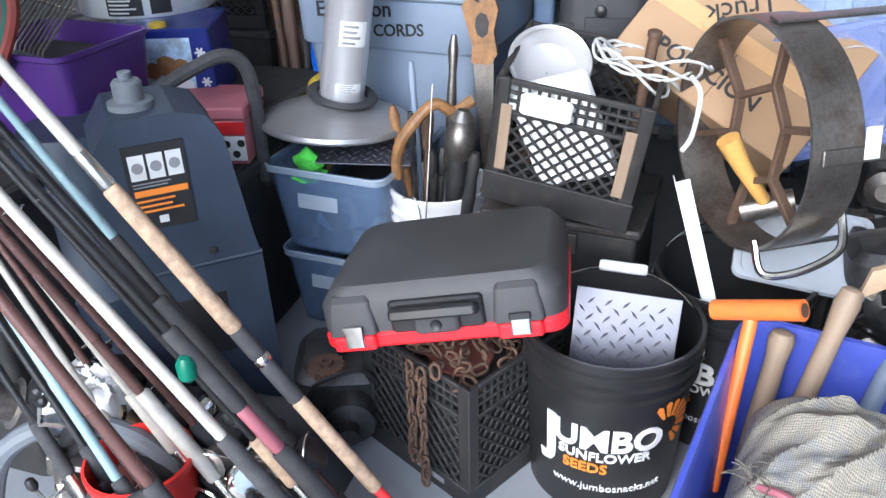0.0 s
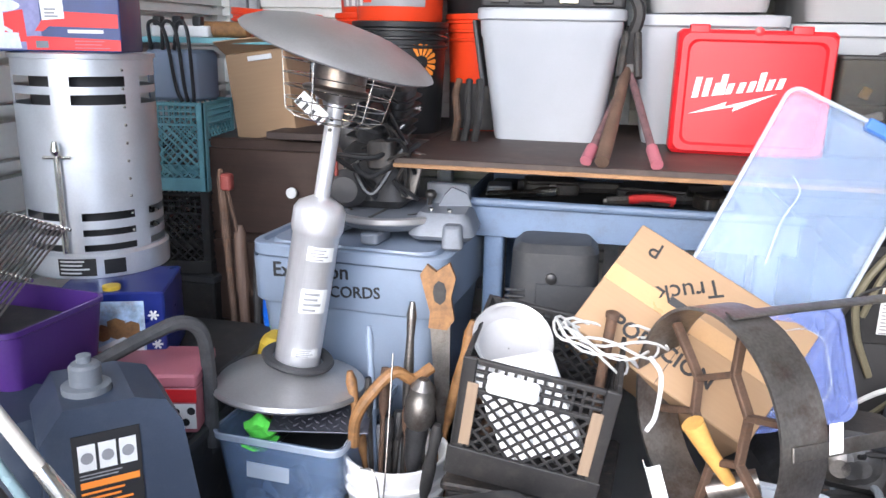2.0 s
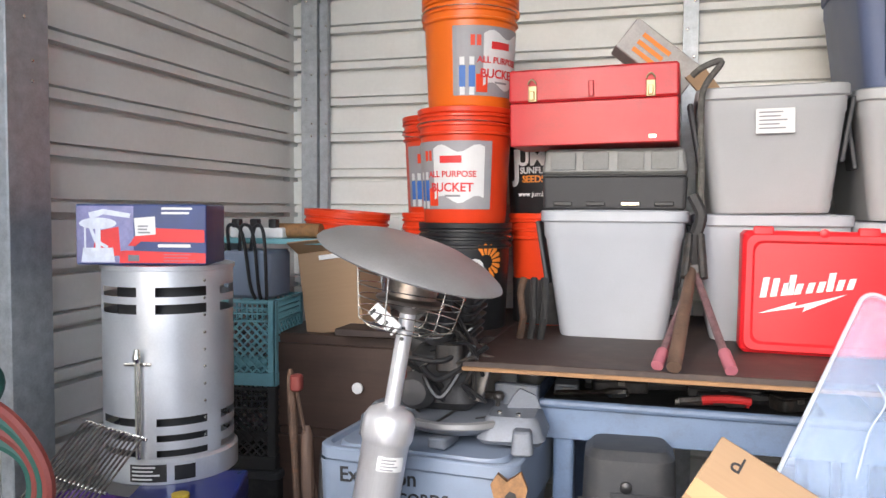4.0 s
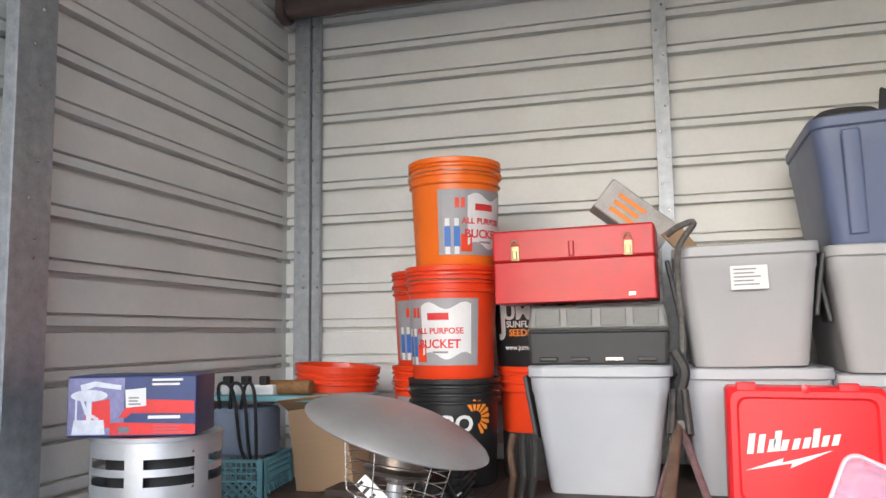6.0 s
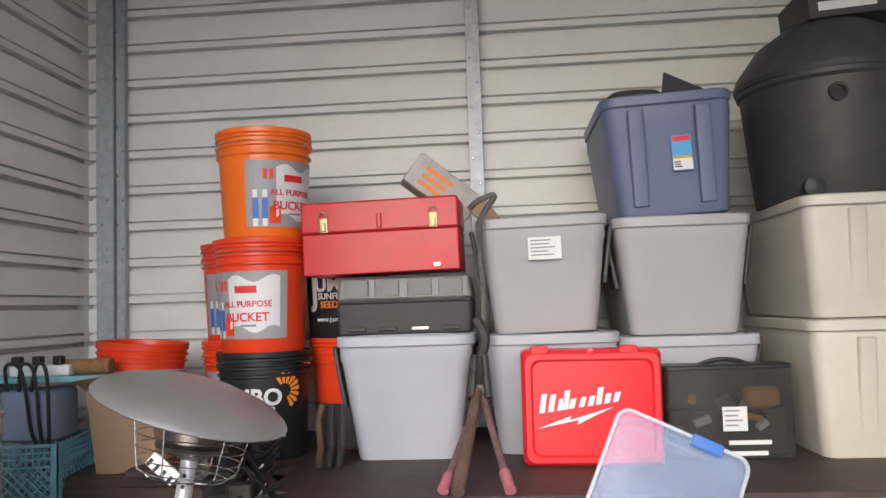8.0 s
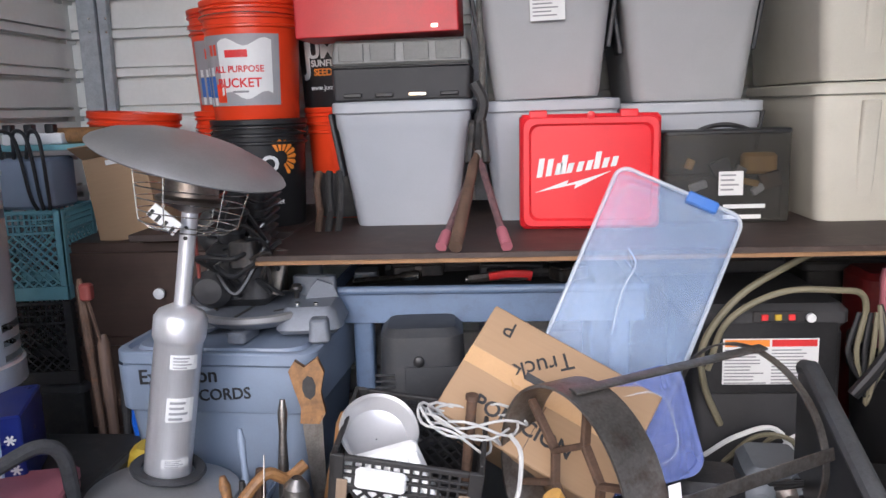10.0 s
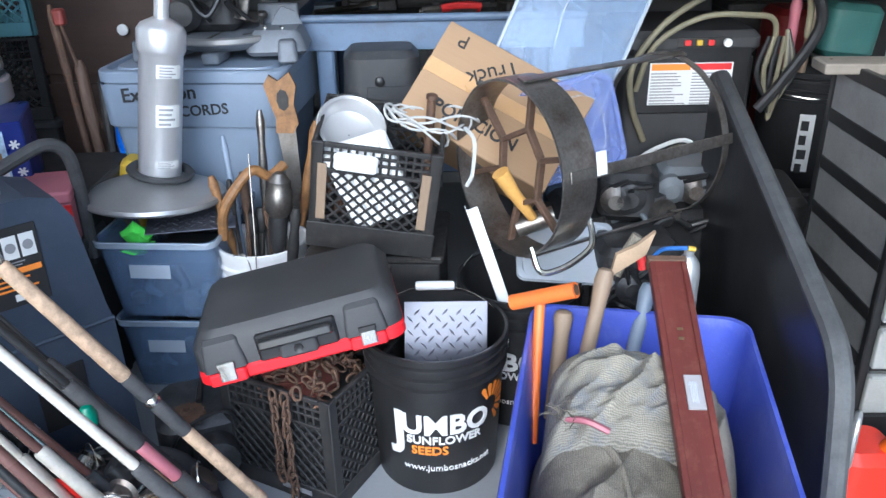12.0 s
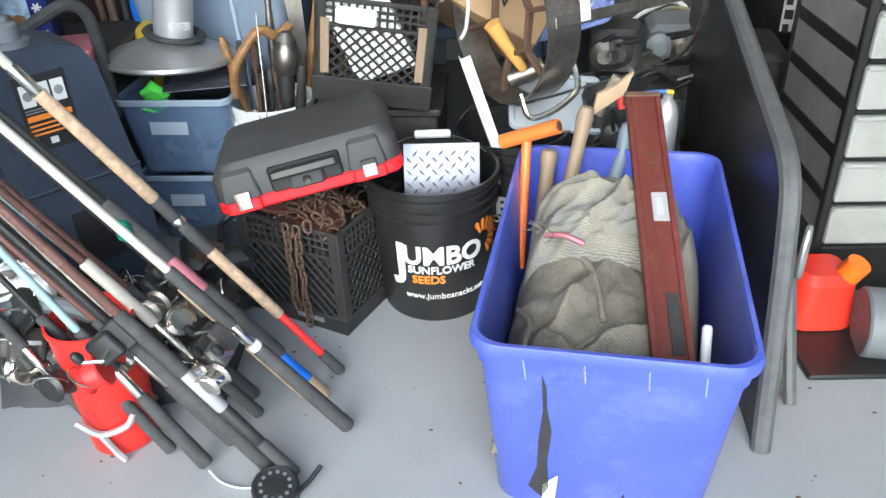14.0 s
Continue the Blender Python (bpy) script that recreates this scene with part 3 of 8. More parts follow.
def milk_crate(m, label, material, w=0.30, d=0.29, h=0.27, group="milk crates", name="milk_crate", bar=0.0022):
    """A slatted crate: foot at z = 0, front at y = 0, open on top."""
    ob = thing(name, label, "crate", m, group)
    def wall(width):
        """The frame of one side and the slats between its bands, each with its place."""
        t = 0.010
        top = h - 0.075
        g = Geo().box(0, 0, 0, width, t, 0.045, 0.002)
        g.box(0, 0, 0.0452, 0.028, t, h, 0.002)
        g.box(width - 0.028, 0, 0.0452, width, t, h, 0.002)
        g.box(0.0282, 0, h - 0.012, width - 0.0282, t, h, 0.002)
        g.box(0.0282, 0, top, width - 0.0282, t, top + 0.008, 0.001)
        level = Geo().box(0.0282, 0.001, 0, width - 0.0282, t - 0.001, 0.006, 0.001)
        slats = [(level, pose(0, 0, top + 0.008 + k * 0.018)) for k in range(1, 3)]
        upright = Geo().box(-0.003, 0.002, 0, 0.003, t - 0.002, 0.055, 0.0008)
        n = 13
        slats += [(upright, pose(0.028 + (width - 0.056) * i / n, 0, top + 0.008)) for i in range(1, n)]
        x0, x1, z0, z1 = 0.028, width - 0.028, 0.045, top
        for lean in (-1, 1):
            for k in range(-10, 24):
                za, zb = z0 + k * 0.030, z0 + k * 0.030 + lean * (x1 - x0)
                lo, hi = 0.0, 1.0
                for va, vb in ((za - z0, zb - z0), (z1 - za, z1 - zb)):
                    if va < 0 and vb < 0:
                        lo, hi = 1.0, 0.0
                    elif va < 0:
                        lo = max(lo, va / (va - vb))
                    elif vb < 0:
                        hi = min(hi, va / (va - vb))
                if hi - lo < 0.05:
                    continue
                p, q = (Vector((x0 + (x1 - x0) * u, 0.005 + lean * 0.001, za + (zb - za) * u)) for u in (lo, hi))
                slats.append((Geo().box(-bar, -0.003, 0, bar, 0.003, (q - p).length, 0.0006), along(p, q)))
        return g, slats
    for width, places in ((w, (pose(0, 0, 0), pose(w, d, 0, 0, 0, 180))), (d, (pose(w - 0.0005, 0, 0, 0, 0, 90), pose(0.0005, d, 0, 0, 0, -90)))):
        frame_geo, slats = wall(width)
        made = {}
        side = None
        for place in places:
            side = same(side, place) if side else part("side_wall", frame_geo, material, ob, m=place)
            for k, (geo, m2) in enumerate(slats):
                if k in made:
                    same(made[k], m2, side)
                else:
                    made[k] = part("slat", geo, material, side, m=m2)
    bar_x = Geo().box(0.012, -0.004, 0.004, w - 0.012, 0.004, 0.012, 0.001)
    bar_y = Geo().box(-0.004, 0.012, 0.0045, 0.004, d - 0.012, 0.0125, 0.001)
    for i in range(12):
        part("base_bar", bar_x, material, ob, m=pose(0, 0.018 + i * (d - 0.03) / 12, 0))
        part("base_bar", bar_y, material, ob, m=pose(0.018 + i * (w - 0.03) / 12, 0, 0))
    return ob


def checker(w, h, t=0.003):
    """Checker plate in x-z with its raised side towards -y."""
    g = Geo().box(0, 0, 0, w, t, h, 0.0008)
    step = 0.030
    k = 0
    z = 0.012
    while z < h - 0.008:
        x = 0.012 + (k % 2) * step / 2
        j = 0
        while x < w - 0.008:
            a = radians(48 if k % 2 else -48)
            u, v = Vector((math.cos(a), 0, math.sin(a))), Vector((-math.sin(a), 0, math.cos(a)))
            c = Vector((x, 0, z))
            ln, wd = 0.0095, 0.0026
            ring = [c + u * ln, c + v * wd, c - u * ln, c - v * wd]
            top = [c + u * ln * 0.6 - Vector((0, 0.0024, 0)), c - u * ln * 0.6 - Vector((0, 0.0024, 0))]
            g.add([tuple(p) for p in ring + top], [(0, 1, 4), (1, 2, 5, 4), (2, 3, 5), (3, 0, 4, 5)])
            x += step
            j += 1
        z += step * 0.5
        k += 1
    return g


# ---- shelf and what stands on it ----
bench = thing("shelf", "dark plywood shelf with a raw edge on steel legs", "shelf")
part("shelf_board", Geo().box(-0.60, 2.27, SHELF - 0.022, 1.75, 3.36, SHELF), WOODTOP, bench)
part("shelf_board", Geo().box(-1.12, 2.66, SHELF - 0.022, -0.602, 3.36, SHELF), WOODTOP, bench)
part("edge_strip", Geo().box(-0.60, 2.262, SHELF - 0.024, 1.75, 2.2695, SHELF - 0.014, 0.001), PLYEDGE, bench, "raw plywood edge")
for x, y in ((-0.70, 3.30), (1.70, 3.30), (1.70, 2.32), (-0.58, 2.80)):
    part("leg", Geo().box(x - 0.02, y - 0.02, 0, x + 0.02, y + 0.02, SHELF - 0.0225), GALV, bench)

tote(pose(-0.274, 3.0, SHELF), 0.425, 0.60, 0.375, SILVER_TOTE, SILVER_TOTE, "silver grey lidded plastic tote under a tool organiser", taper=0.74)
tote(pose(0.167, 3.06, SHELF), 0.425, 0.60, 0.365, SILVER_TOTE, SILVER_TOTE, "silver grey lidded tote behind a red tool case")
c_t = tote(pose(0.157, 3.01, SHELF + 0.37, 0, -1.0), 0.402, 0.58, 0.35, GREY_TOTE, GREY_TOTE, "grey lidded tote with a white label, stacked on another")
sticker(c_t, 0.006, 0.252, 0.10, 0.068, -0.289, lines=5)
tote(pose(0.59, 3.09, SHELF), 0.43, 0.60, 0.345, SILVER_TOTE, SILVER_TOTE, "silver grey lidded tote behind a smoked tackle case")
tote(pose(0.578, 3.06, SHELF + 0.35), 0.42, 0.60, 0.36, GREY_TOTE, GREY_TOTE, "grey lidded tote under a blue tote")
b_t = tote(pose(0.567, 3.05, SHELF + 0.715, 0, -2.5), 0.405, 0.56, 0.375, BLUE_TOTE, BLUE_TOTE, "slate blue ribbed tote with a bright label, on grey totes", latch=False, ribs=2, taper=0.84)
st = sticker(b_t, 0.03, 0.185, 0.060, 0.11, -0.274, mat("bright_blue_print", (0.06, 0.33, 0.66), 0.4, 0, 0.1, 30), 0)
part("band", plate(-0.026, 0.036, 0.026, 0.052, -0.003), INK_RED, st)
part("band", plate(-0.029, -0.018, 0.029, -0.010, -0.003), YELLOW, st)
part("band", plate(-0.029, -0.052, 0.029, -0.018, -0.003), INK_WHITE, st)
part("barcode", bars(3, -0.025, 0.0, -0.026, 0.007, 0.004, -0.004), INK_BLACK, st)
tote(pose(1.175, 2.98, SHELF), 0.58, 0.70, 0.385, BEIGE, BEIGE, "large beige lidded tote at the foot of a stack", latch=False, taper=0.93, ribs=2)
be = tote(pose(1.175, 2.98, SHELF + 0.39), 0.58, 0.70, 0.35, BEIGE, BEIGE, "large beige lidded tote under a dark bin", latch=False, taper=0.93, ribs=2)
part("side_tag", Geo().box(-0.2705, -0.30, 0.15, -0.2675, -0.24, 0.26), INK_WHITE, be)

can = thing("trash_can", "dark grey green round bin with a domed lid on beige totes", "trash can", pose(1.115, 2.98, SHELF + 0.742))
part("drum", Geo().lathe([(0.24, 0), (0.245, 0.01), (0.275, 0.36), (0.285, 0.37), (0.285, 0.40), (0.26, 0.40)], 40), DARK_LATCH, can)
part("lid", Geo().lathe([(0.29, 0.385), (0.295, 0.40), (0.285, 0.43), (0.22, 0.52), (0.14, 0.575), (0.05, 0.595), (0.002, 0.597)], 40), DARK_LATCH, can)
part("vent_hole", Geo().lathe([(0.028, 0), (0.028, 0.008), (0.018, 0.008), (0.018, 0.002)], 16, pose(-0.08, -0.262, 0.31, 90)), BLACK, can)
part("drain_knob", Geo().lathe([(0.03, 0), (0.03, 0.03), (0.02, 0.035)], 12, pose(-0.15, -0.20, 0.035, 90, 0, 0)), DARK_LATCH, can)
kit = thing("boxed_motor", "black retail box with white print on a bin lid", "box", pose(1.19, 2.98, SHELF + 0.742 + 0.588, 0, -4))
part("carton", Geo().rbox(0.34, 0.26, 0.11, 0.006, 0.003), BLACK_MATT, kit)
part("print_bar", bars(2, -0.14, 0.13, 0.09, 0.04, 0.028, -0.1315), INK_WHITE, kit)
hat = thing("black_bag", "crumpled black bag and folded black mat on a blue tote", "bag", pose(0.57, 3.0, SHELF + 0.715 + 0.378))
part("pouch", Geo().loft([[(x * k + 0.01, y * k, z) for x, y in rrect(0.20, 0.18, 0.07, 5)] for z, k in ((0, 1), (0.03, 1.05), (0.05, 0.8), (0.06, 0.4))]), BLACK_MATT, hat, m=pose(-0.09, 0, 0))
part("flap", Geo().slab([(-0.02, 0), (0.19, 0), (0.18, 0.03), (0.0, 0.115)], 0.012), BLACK_MATT, hat, m=pose(0.02, -0.05, 0, -8, 0, 8))

# tool chest and organiser
org = thing("tool_organiser", "black plastic tool organiser with a translucent lid and latches", "tool box", pose(-0.275, 2.875, SHELF + 0.377))
part("tray", Geo().rbox(0.41, 0.26, 0.10, 0.015, 0.006, top=1.02), BLACK_MATT, org)
part("lid", Geo().rbox(0.418, 0.265, 0.074, 0.015, 0.008, top=0.96), ORGLID, org, "smoked translucent lid", m=pose(0, 0, 0.105))
lt = Geo().rbox(0.055, 0.012, 0.012, 0.003, 0.002)
for i, x in enumerate((-0.145, -0.05, 0.05, 0.145)):
    part("latch", lt, BLACK if i != 2 else CHROME, org, m=pose(x, -0.136, 0.012))
    part("clip", Geo().rbox(0.075, 0.006, 0.05, 0.003, 0.002), ORGLID, org, m=pose(x, -0.134, 0.118, 5))
part("seam", Geo().box(-0.205, -0.138, 0.098, 0.205, 0.138, 0.104), BLACK, org)

chest = thing("tool_chest", "red enamelled steel tool chest with two brass draw latches", "tool box", pose(-0.331, 2.80, SHELF + 0.377 + 0.188, 0, -0.8, -1.2))
part("body", Geo().rbox(0.478, 0.22, 0.125, 0.006, 0.003), RED_STEEL, chest)
part("lid", Geo().rbox(0.482, 0.224, 0.095, 0.008, 0.006), RED_STEEL, chest, m=pose(0, 0, 0.127))
for x in (-0.17, 0.165):
    la = part("draw_latch", Geo().rbox(0.026, 0.005, 0.045, 0.006, 0.002).box(-0.007, -0.010, 0.004, 0.007, -0.003, 0.03, 0.002), BRASS, chest, "brassy worn latch", m=pose(x, -0.114, 0.128))
    part("hook", Geo().tube(arc((-0.012, -0.006, 0.05), (0, -0.014, 0.075), (0.012, -0.006, 0.05)), 0.0025, 6), BRASS, la)
part("hasp", Geo().rbox(0.016, 0.008, 0.045, 0.004, 0.002), RED_STEEL, chest, m=pose(0, -0.115, 0.135))
part("badge", Geo().rbox(0.02, 0.002, 0.010, 0.003, 0.001), CHROME, chest, m=pose(0.17, -0.1115, 0.012))

bagbox = thing("tattered_carton", "torn silver and orange printed carton lying askew on a tool chest", "box", pose(-0.20, 2.95, SHELF + 0.80, 0, 38, 12))
part("carton", Geo().rbox(0.25, 0.12, 0.11, 0.006, 0.004), mat("silver_printed_card", (0.42, 0.40, 0.38), 0.5, 0.1, 0.2, 14, 0.05, 160, 0.4, (0.25, 0.2, 0.14)), bagbox)
part("flap", Geo().slab([(0.1, 0.0), (0.26, -0.03), (0.27, 0.02), (0.12, 0.06)], 0.01), CARDBOARD, bagbox, m=pose(0, -0.075, 0.05))
part("print_bar", bars(3, -0.08, 0.06, 0.085, 0.026, 0.014, -0.0625), INK_ORANGE, bagbox)
strap = thing("work_glove", "dark cloth glove hanging between stacked totes", "glove", pose(-0.03, 2.70, SHELF + 0.61))
part("cloth", Geo().tube(spline([(-0.03, 0, 0.14), (0.0, -0.02, 0.16), (0.045, -0.02, 0.17), (0.0, -0.01, 0.10), (-0.005, 0.0, 0.0), (0.0, 0.02, -0.12), (-0.005, 0.0, -0.26)], 6), 0.009, 7), mat("dirty_canvas", (0.10, 0.095, 0.085), 0.9, 0, 0.4, 30, 0.5, 260, 0.5, (0.3, 0.29, 0.27)), strap)

# red drill case and smoked tackle case
drill = thing("drill_case", "bright red plastic power tool case with a white logo", "tool case", pose(0.266, 2.665, SHELF, 0, 0.6))
part("shell", Geo().rbox(0.392, 0.125, 0.322, 0.02, 0.01), RED_PLASTIC, drill)
fr = Geo()
rings = [[(x, y, z) for x, z in [(a, b + 0.161) for a, b in rrect(0.392 - i, 0.322 - i, 0.025, 4)]] for y, i in ((-0.0626, 0.012), (-0.070, 0.02), (-0.070, 0.05), (-0.0640, 0.062))]
part("raised_border", fr.loft(rings, caps=False), RED_PLASTIC, drill)
for x in (-0.145, 0.105):
    part("latch", Geo().rbox(0.05, 0.02, 0.022, 0.004, 0.003), RED_PLASTIC, drill, m=pose(x, -0.055, 0.312))
    part("foot", Geo().rbox(0.06, 0.06, 0.01, 0.004, 0.003), RED_PLASTIC, drill, m=pose(x, -0.02, -0.001))
part("hinge_eye", Geo().lathe([(0.012, 0), (0.012, 0.01), (0.006, 0.012)], 12, pose(0, -0.06, 0.318, 90)), RED_PLASTIC, drill)
swoosh = Geo()
for i, (x, hgt) in enumerate(((-0.15, 0.055), (-0.125, 0.05), (-0.10, 0.035), (-0.085, 0.055), (-0.068, 0.03), (-0.04, 0.03), (-0.015, 0.03), (0.008, 0.05), (0.03, 0.03), (0.055, 0.03))):
    z = 0.168 + x * 0.14
    swoosh.add([(x, 0, z), (x + 0.016, 0, z + 0.002), (x + 0.024, 0, z + hgt), (x + 0.008, 0, z + hgt - 0.002)], [(0, 1, 2, 3)])
swoosh.add([(-0.155, 0, 0.105), (-0.06, 0, 0.14), (-0.065, 0, 0.128), (0.06, 0, 0.165), (-0.045, 0, 0.115), (-0.04, 0, 0.128)], [(0, 1, 2, 3, 4, 5)])
part("logo_shape", swoosh, INK_WHITE, drill, m=pose(0.0, -0.0655, 0.0))
tac = thing("tackle_case", "smoked clear tackle case full of small dark parts", "case", pose(0.656, 2.706, SHELF))
part("shell", Geo().rbox(0.352, 0.11, 0.262, 0.015, 0.006), SMOKE, tac)
part("lid_rim", Geo().rbox(0.356, 0.114, 0.014, 0.015, 0.004), BLACK, tac, m=pose(0, 0, 0.252))
part("handle", Geo().tube(arc((-0.07, 0, 0.262), (0, 0, 0.295), (0.07, 0, 0.262)), 0.007, 8), BLACK, tac)
part("stored_item", Geo().rbox(0.33, 0.06, 0.13, 0.01, 0.004, m=pose(0, 0.01, 0.006)), DUSTY, tac)
for i in range(9):
    part("stored_item", Geo().rbox(rnd.uniform(0.02, 0.06), 0.02, rnd.uniform(0.015, 0.05), 0.005, 0.003, m=pose(-0.14 + i * 0.034, -0.034, rnd.uniform(0.01, 0.17), 0, rnd.uniform(-40, 40))), (OLDSTEEL, YELLOWOOD, WHITE, RUST, GREY)[i % 5], tac)
part("stored_item", Geo().rbox(0.10, 0.05, 0.06, 0.02, 0.01, m=pose(0.10, -0.005, 0.137)), YELLOWOOD, tac)
sticker(tac, 0.01, 0.115, 0.068, 0.068, -0.0575, lines=4)
part("print_bar", bars(2, -0.01, 0.15, 0.055, 0.03, 0.012, -0.0575), INK_WHITE, tac)

# bucket stacks
bk = bucket(pose(-0.752, 2.87, SHELF), BLACK, "black plastic bucket with white lettering at the foot of a stack", h=0.335, r=0.146, swing=8, grip=False)
seed_print(bk, -10, h=0.335, r=0.146)
bk = bucket(pose(-0.754, 2.87, SHELF + 0.327), REDORANGE, "red orange plastic bucket with a printed banner in a stack", bail=True, grip=False, swing=3)
helper_print(bk, -4)
bk = bucket(pose(-0.741, 2.87, SHELF + 0.674), ORANGE, "orange plastic bucket on top of a bucket stack", grip=False, swing=3)
helper_print(bk, 56)
for k in range(2):
    bk = bucket(pose(-0.893, 3.12, SHELF + 0.335 * k), REDORANGE, "red orange plastic bucket behind another stack", grip=False, swing=-10)
    helper_print(bk, 15)
bk = bucket(pose(-0.50, 3.06, SHELF), REDORANGE, "red orange bucket with a dark lower band under a black bucket", bail=False, foot=0.12, r=0.14)
# dark sleeve round the lower part of the bucket
part("dirt_band", Geo().lathe([(0.122, 0.004), (0.130, 0.14), (0.129, 0.15), (0.128, 0.004)], 40, caps=False), DUSTY, bk)
bk = bucket(pose(-0.51, 3.06, SHELF + 0.347), BLACK, "black plastic bucket with white lettering beside a tool organiser", bail=False)
seed_print(bk, -5)
bk = bucket(pose(-1.262, 3.05, SHELF + 0.09, 0, 4), REDORANGE, "red orange bucket standing behind a brown carton", h=0.28, bail=False)

cl = thing("spring_clamps", "pair of dark steel clamps leaning on the shelf by a tote", "clamp", pose(-0.50, 2.66, SHELF))
for i, (x, t) in enumerate(((-0.03, 8), (0.0, -6), (0.03, -14))):
    part("jaw", Geo().tube([(x, 0, 0.0), (x + 0.012, -0.01, 0.06), (x - 0.005 * t / 8, 0.03, 0.13), (x, 0.06, 0.17)], 0.011, 8), DUSTY if i else RUST, cl)

PINKWORN = mat("worn_pink_paint", (0.17, 0.10, 0.105), 0.5, 0.2, 0.3, 30, 0.1, 200, 0.7, (0.06, 0.05, 0.05))
lop = thing("loppers", "long handled loppers with worn pink grips leaning on totes", "loppers")
part("handle", Geo().tube([(-0.045, 2.64, 1.23), (-0.13, 2.30, 1.035)], 0.010, 10), PINKWORN, lop)
part("handle", Geo().tube([(-0.045, 2.64, 1.23), (0.028, 2.29, 1.035)], 0.010, 10), PINKWORN, lop)
part("grip", Geo().tube([(-0.121, 2.336, 1.057), (-0.133, 2.288, 1.031)], 0.0145, 12), PINK, lop)
part("grip", Geo().tube([(0.018, 2.338, 1.062), (0.031, 2.277, 1.031)], 0.0145, 12), PINK, lop)
part("blade", Geo().tube(spline([(-0.045, 2.64, 1.23), (-0.05, 2.68, 1.30), (-0.03, 2.68, 1.38), (-0.055, 2.68, 1.44)]), 0.016, 6), DUSTY, lop)
part("pivot", Geo().lathe([(0.002, 0.011), (0.013, 0.011), (0.016, 0.008), (0.016, -0.012)], 14, pose(-0.045, 2.63, 1.235, 70)), SCRAP, lop)
for x in (-0.072, -0.022):
    part("bumper", Geo().tube([(x, 2.60, 1.215), (x * 0.6 - 0.018, 2.655, 1.33)], 0.011, 8), SCRAP, lop)
BROWNHANDLE = mat("grimy_wood_handle", (0.115, 0.07, 0.048), 0.65, 0, 0.3, 16, 0.1, 160, 0.5, (0.07, 0.05, 0.04), streak="z")
ax = thing("wooden_stick", "bare wooden tool handle leaning between lopper arms", "stick")
part("shaft", Geo().tube([(-0.095, 2.255, 1.036), (-0.09, 2.30, 1.06), (-0.05, 2.665, 1.25)], 0.016, 12, radii=[0.017, 0.018, 0.014]), BROWNHANDLE, ax)

# ---- under and before the shelf ----
on_cart = set(scene.objects)
cart = thing("utility_cart", "blue grey plastic utility cart with scuffed apron", "cart")
part("top_tray", Geo().box(-0.41, 2.21, 0.90, 0.44, 2.74, 0.925, 0.006), CART, cart)
for a in ((-0.42, 2.20, 0.857, 0.45, 2.2095, 0.955), (-0.42, 2.7405, 0.857, 0.45, 2.75, 0.955)):
    part("apron", Geo().box(*a, 0.004), CART, cart)
for a in ((-0.42, 2.2097, 0.857, -0.4105, 2.7403, 0.955), (0.4405, 2.2097, 0.857, 0.45, 2.7403, 0.955)):
    part("apron", Geo().box(*a, 0.004), CART, cart)
part("front_rail", Geo().tube([(-0.425, 2.195, 0.952), (0.455, 2.195, 0.952)], 0.012, 10), CART, cart)
for x in (-0.325, 0.385):
    for y in (2.24, 2.71):
        part("leg", Geo().rbox(0.055, 0.055, 0.73, 0.012, 0.005, m=pose(x, y, 0.168)), CART, cart)
        part("caster", Geo().lathe([(0.05, -0.012), (0.05, 0.012)], 20, pose(x, y, 0.118, 0, 90)), BLACK, cart)
part("lower_tray", Geo().box(-0.41, 2.22, 0.46, 0.35, 2.73, 0.50, 0.006), CART, cart)
for a, b, r, mt, lab in (((-0.36, 2.30, 0.953), (-0.16, 2.23, 0.985), 0.011, CHROME, "bright steel socket bar lying on a cart"), ((-0.04, 2.32, 0.95), (0.14, 2.34, 0.955), 0.010, OLDSTEEL, "worn steel wrench on a cart"), ((0.02, 2.42, 0.945), (0.32, 2.46, 0.945), 0.018, DUSTY, "dark steel bar lying on a cart"), ((-0.3, 2.5, 0.95), (0.30, 2.58, 0.95), 0.02, DUSTY, "dark pipe on a cart")):
    t = thing("hand_tool", lab, "tool", along(a, b))
    ln = (Vector(b) - Vector(a)).length
    part("shaft", Geo().lathe([(r * 0.8, 0), (r, 0.01), (r * 0.8, ln * 0.7), (r * 1.3, ln * 0.75), (r * 1.3, ln - 0.005), (r, ln)], 8), mt, t)
mt_ = thing("rubber_mat", "oily black rubber mat lying in a cart's top tray", "mat", pose(-0.03, 2.475, 0.9255))
part("mat", Geo().rbox(0.74, 0.50, 0.006, 0.02, 0.002), DUSTY, mt_)
for i, (x, y, w, d, h, turn, mt, lab) in enumerate(((-0.20, 2.50, 0.16, 0.10, 0.035, 12, SCRAP, "greasy flat tool tray on a cart"), (0.10, 2.50, 0.20, 0.12, 0.03, -8, BLACK_MATT, "black plastic tool case on a cart"), (0.26, 2.40, 0.10, 0.07, 0.035, 30, SCRAP, "dark steel block on a cart"), (-0.34, 2.40, 0.07, 0.09, 0.03, 5, GREY, "grey plastic holder on a cart"))):
    t = thing("tool_case", lab, "tool case", pose(x, y, 0.932, 0, 0, turn), "cases on a cart")
    part("body", Geo().rbox(w, d, h, 0.012, 0.004), mt, t)
    part("lid", Geo().rbox(w * 0.96, d * 0.94, 0.006, 0.01, 0.002), mt, t, m=pose(0, 0, h + 0.0005))
    part("latch", Geo().rbox(0.02, 0.006, 0.012, 0.002, 0.001), OLDSTEEL, t, m=pose(0, -d / 2 - 0.002, h - 0.012))
t = thing("pliers", "pliers with red dipped handles on a cart", "pliers")
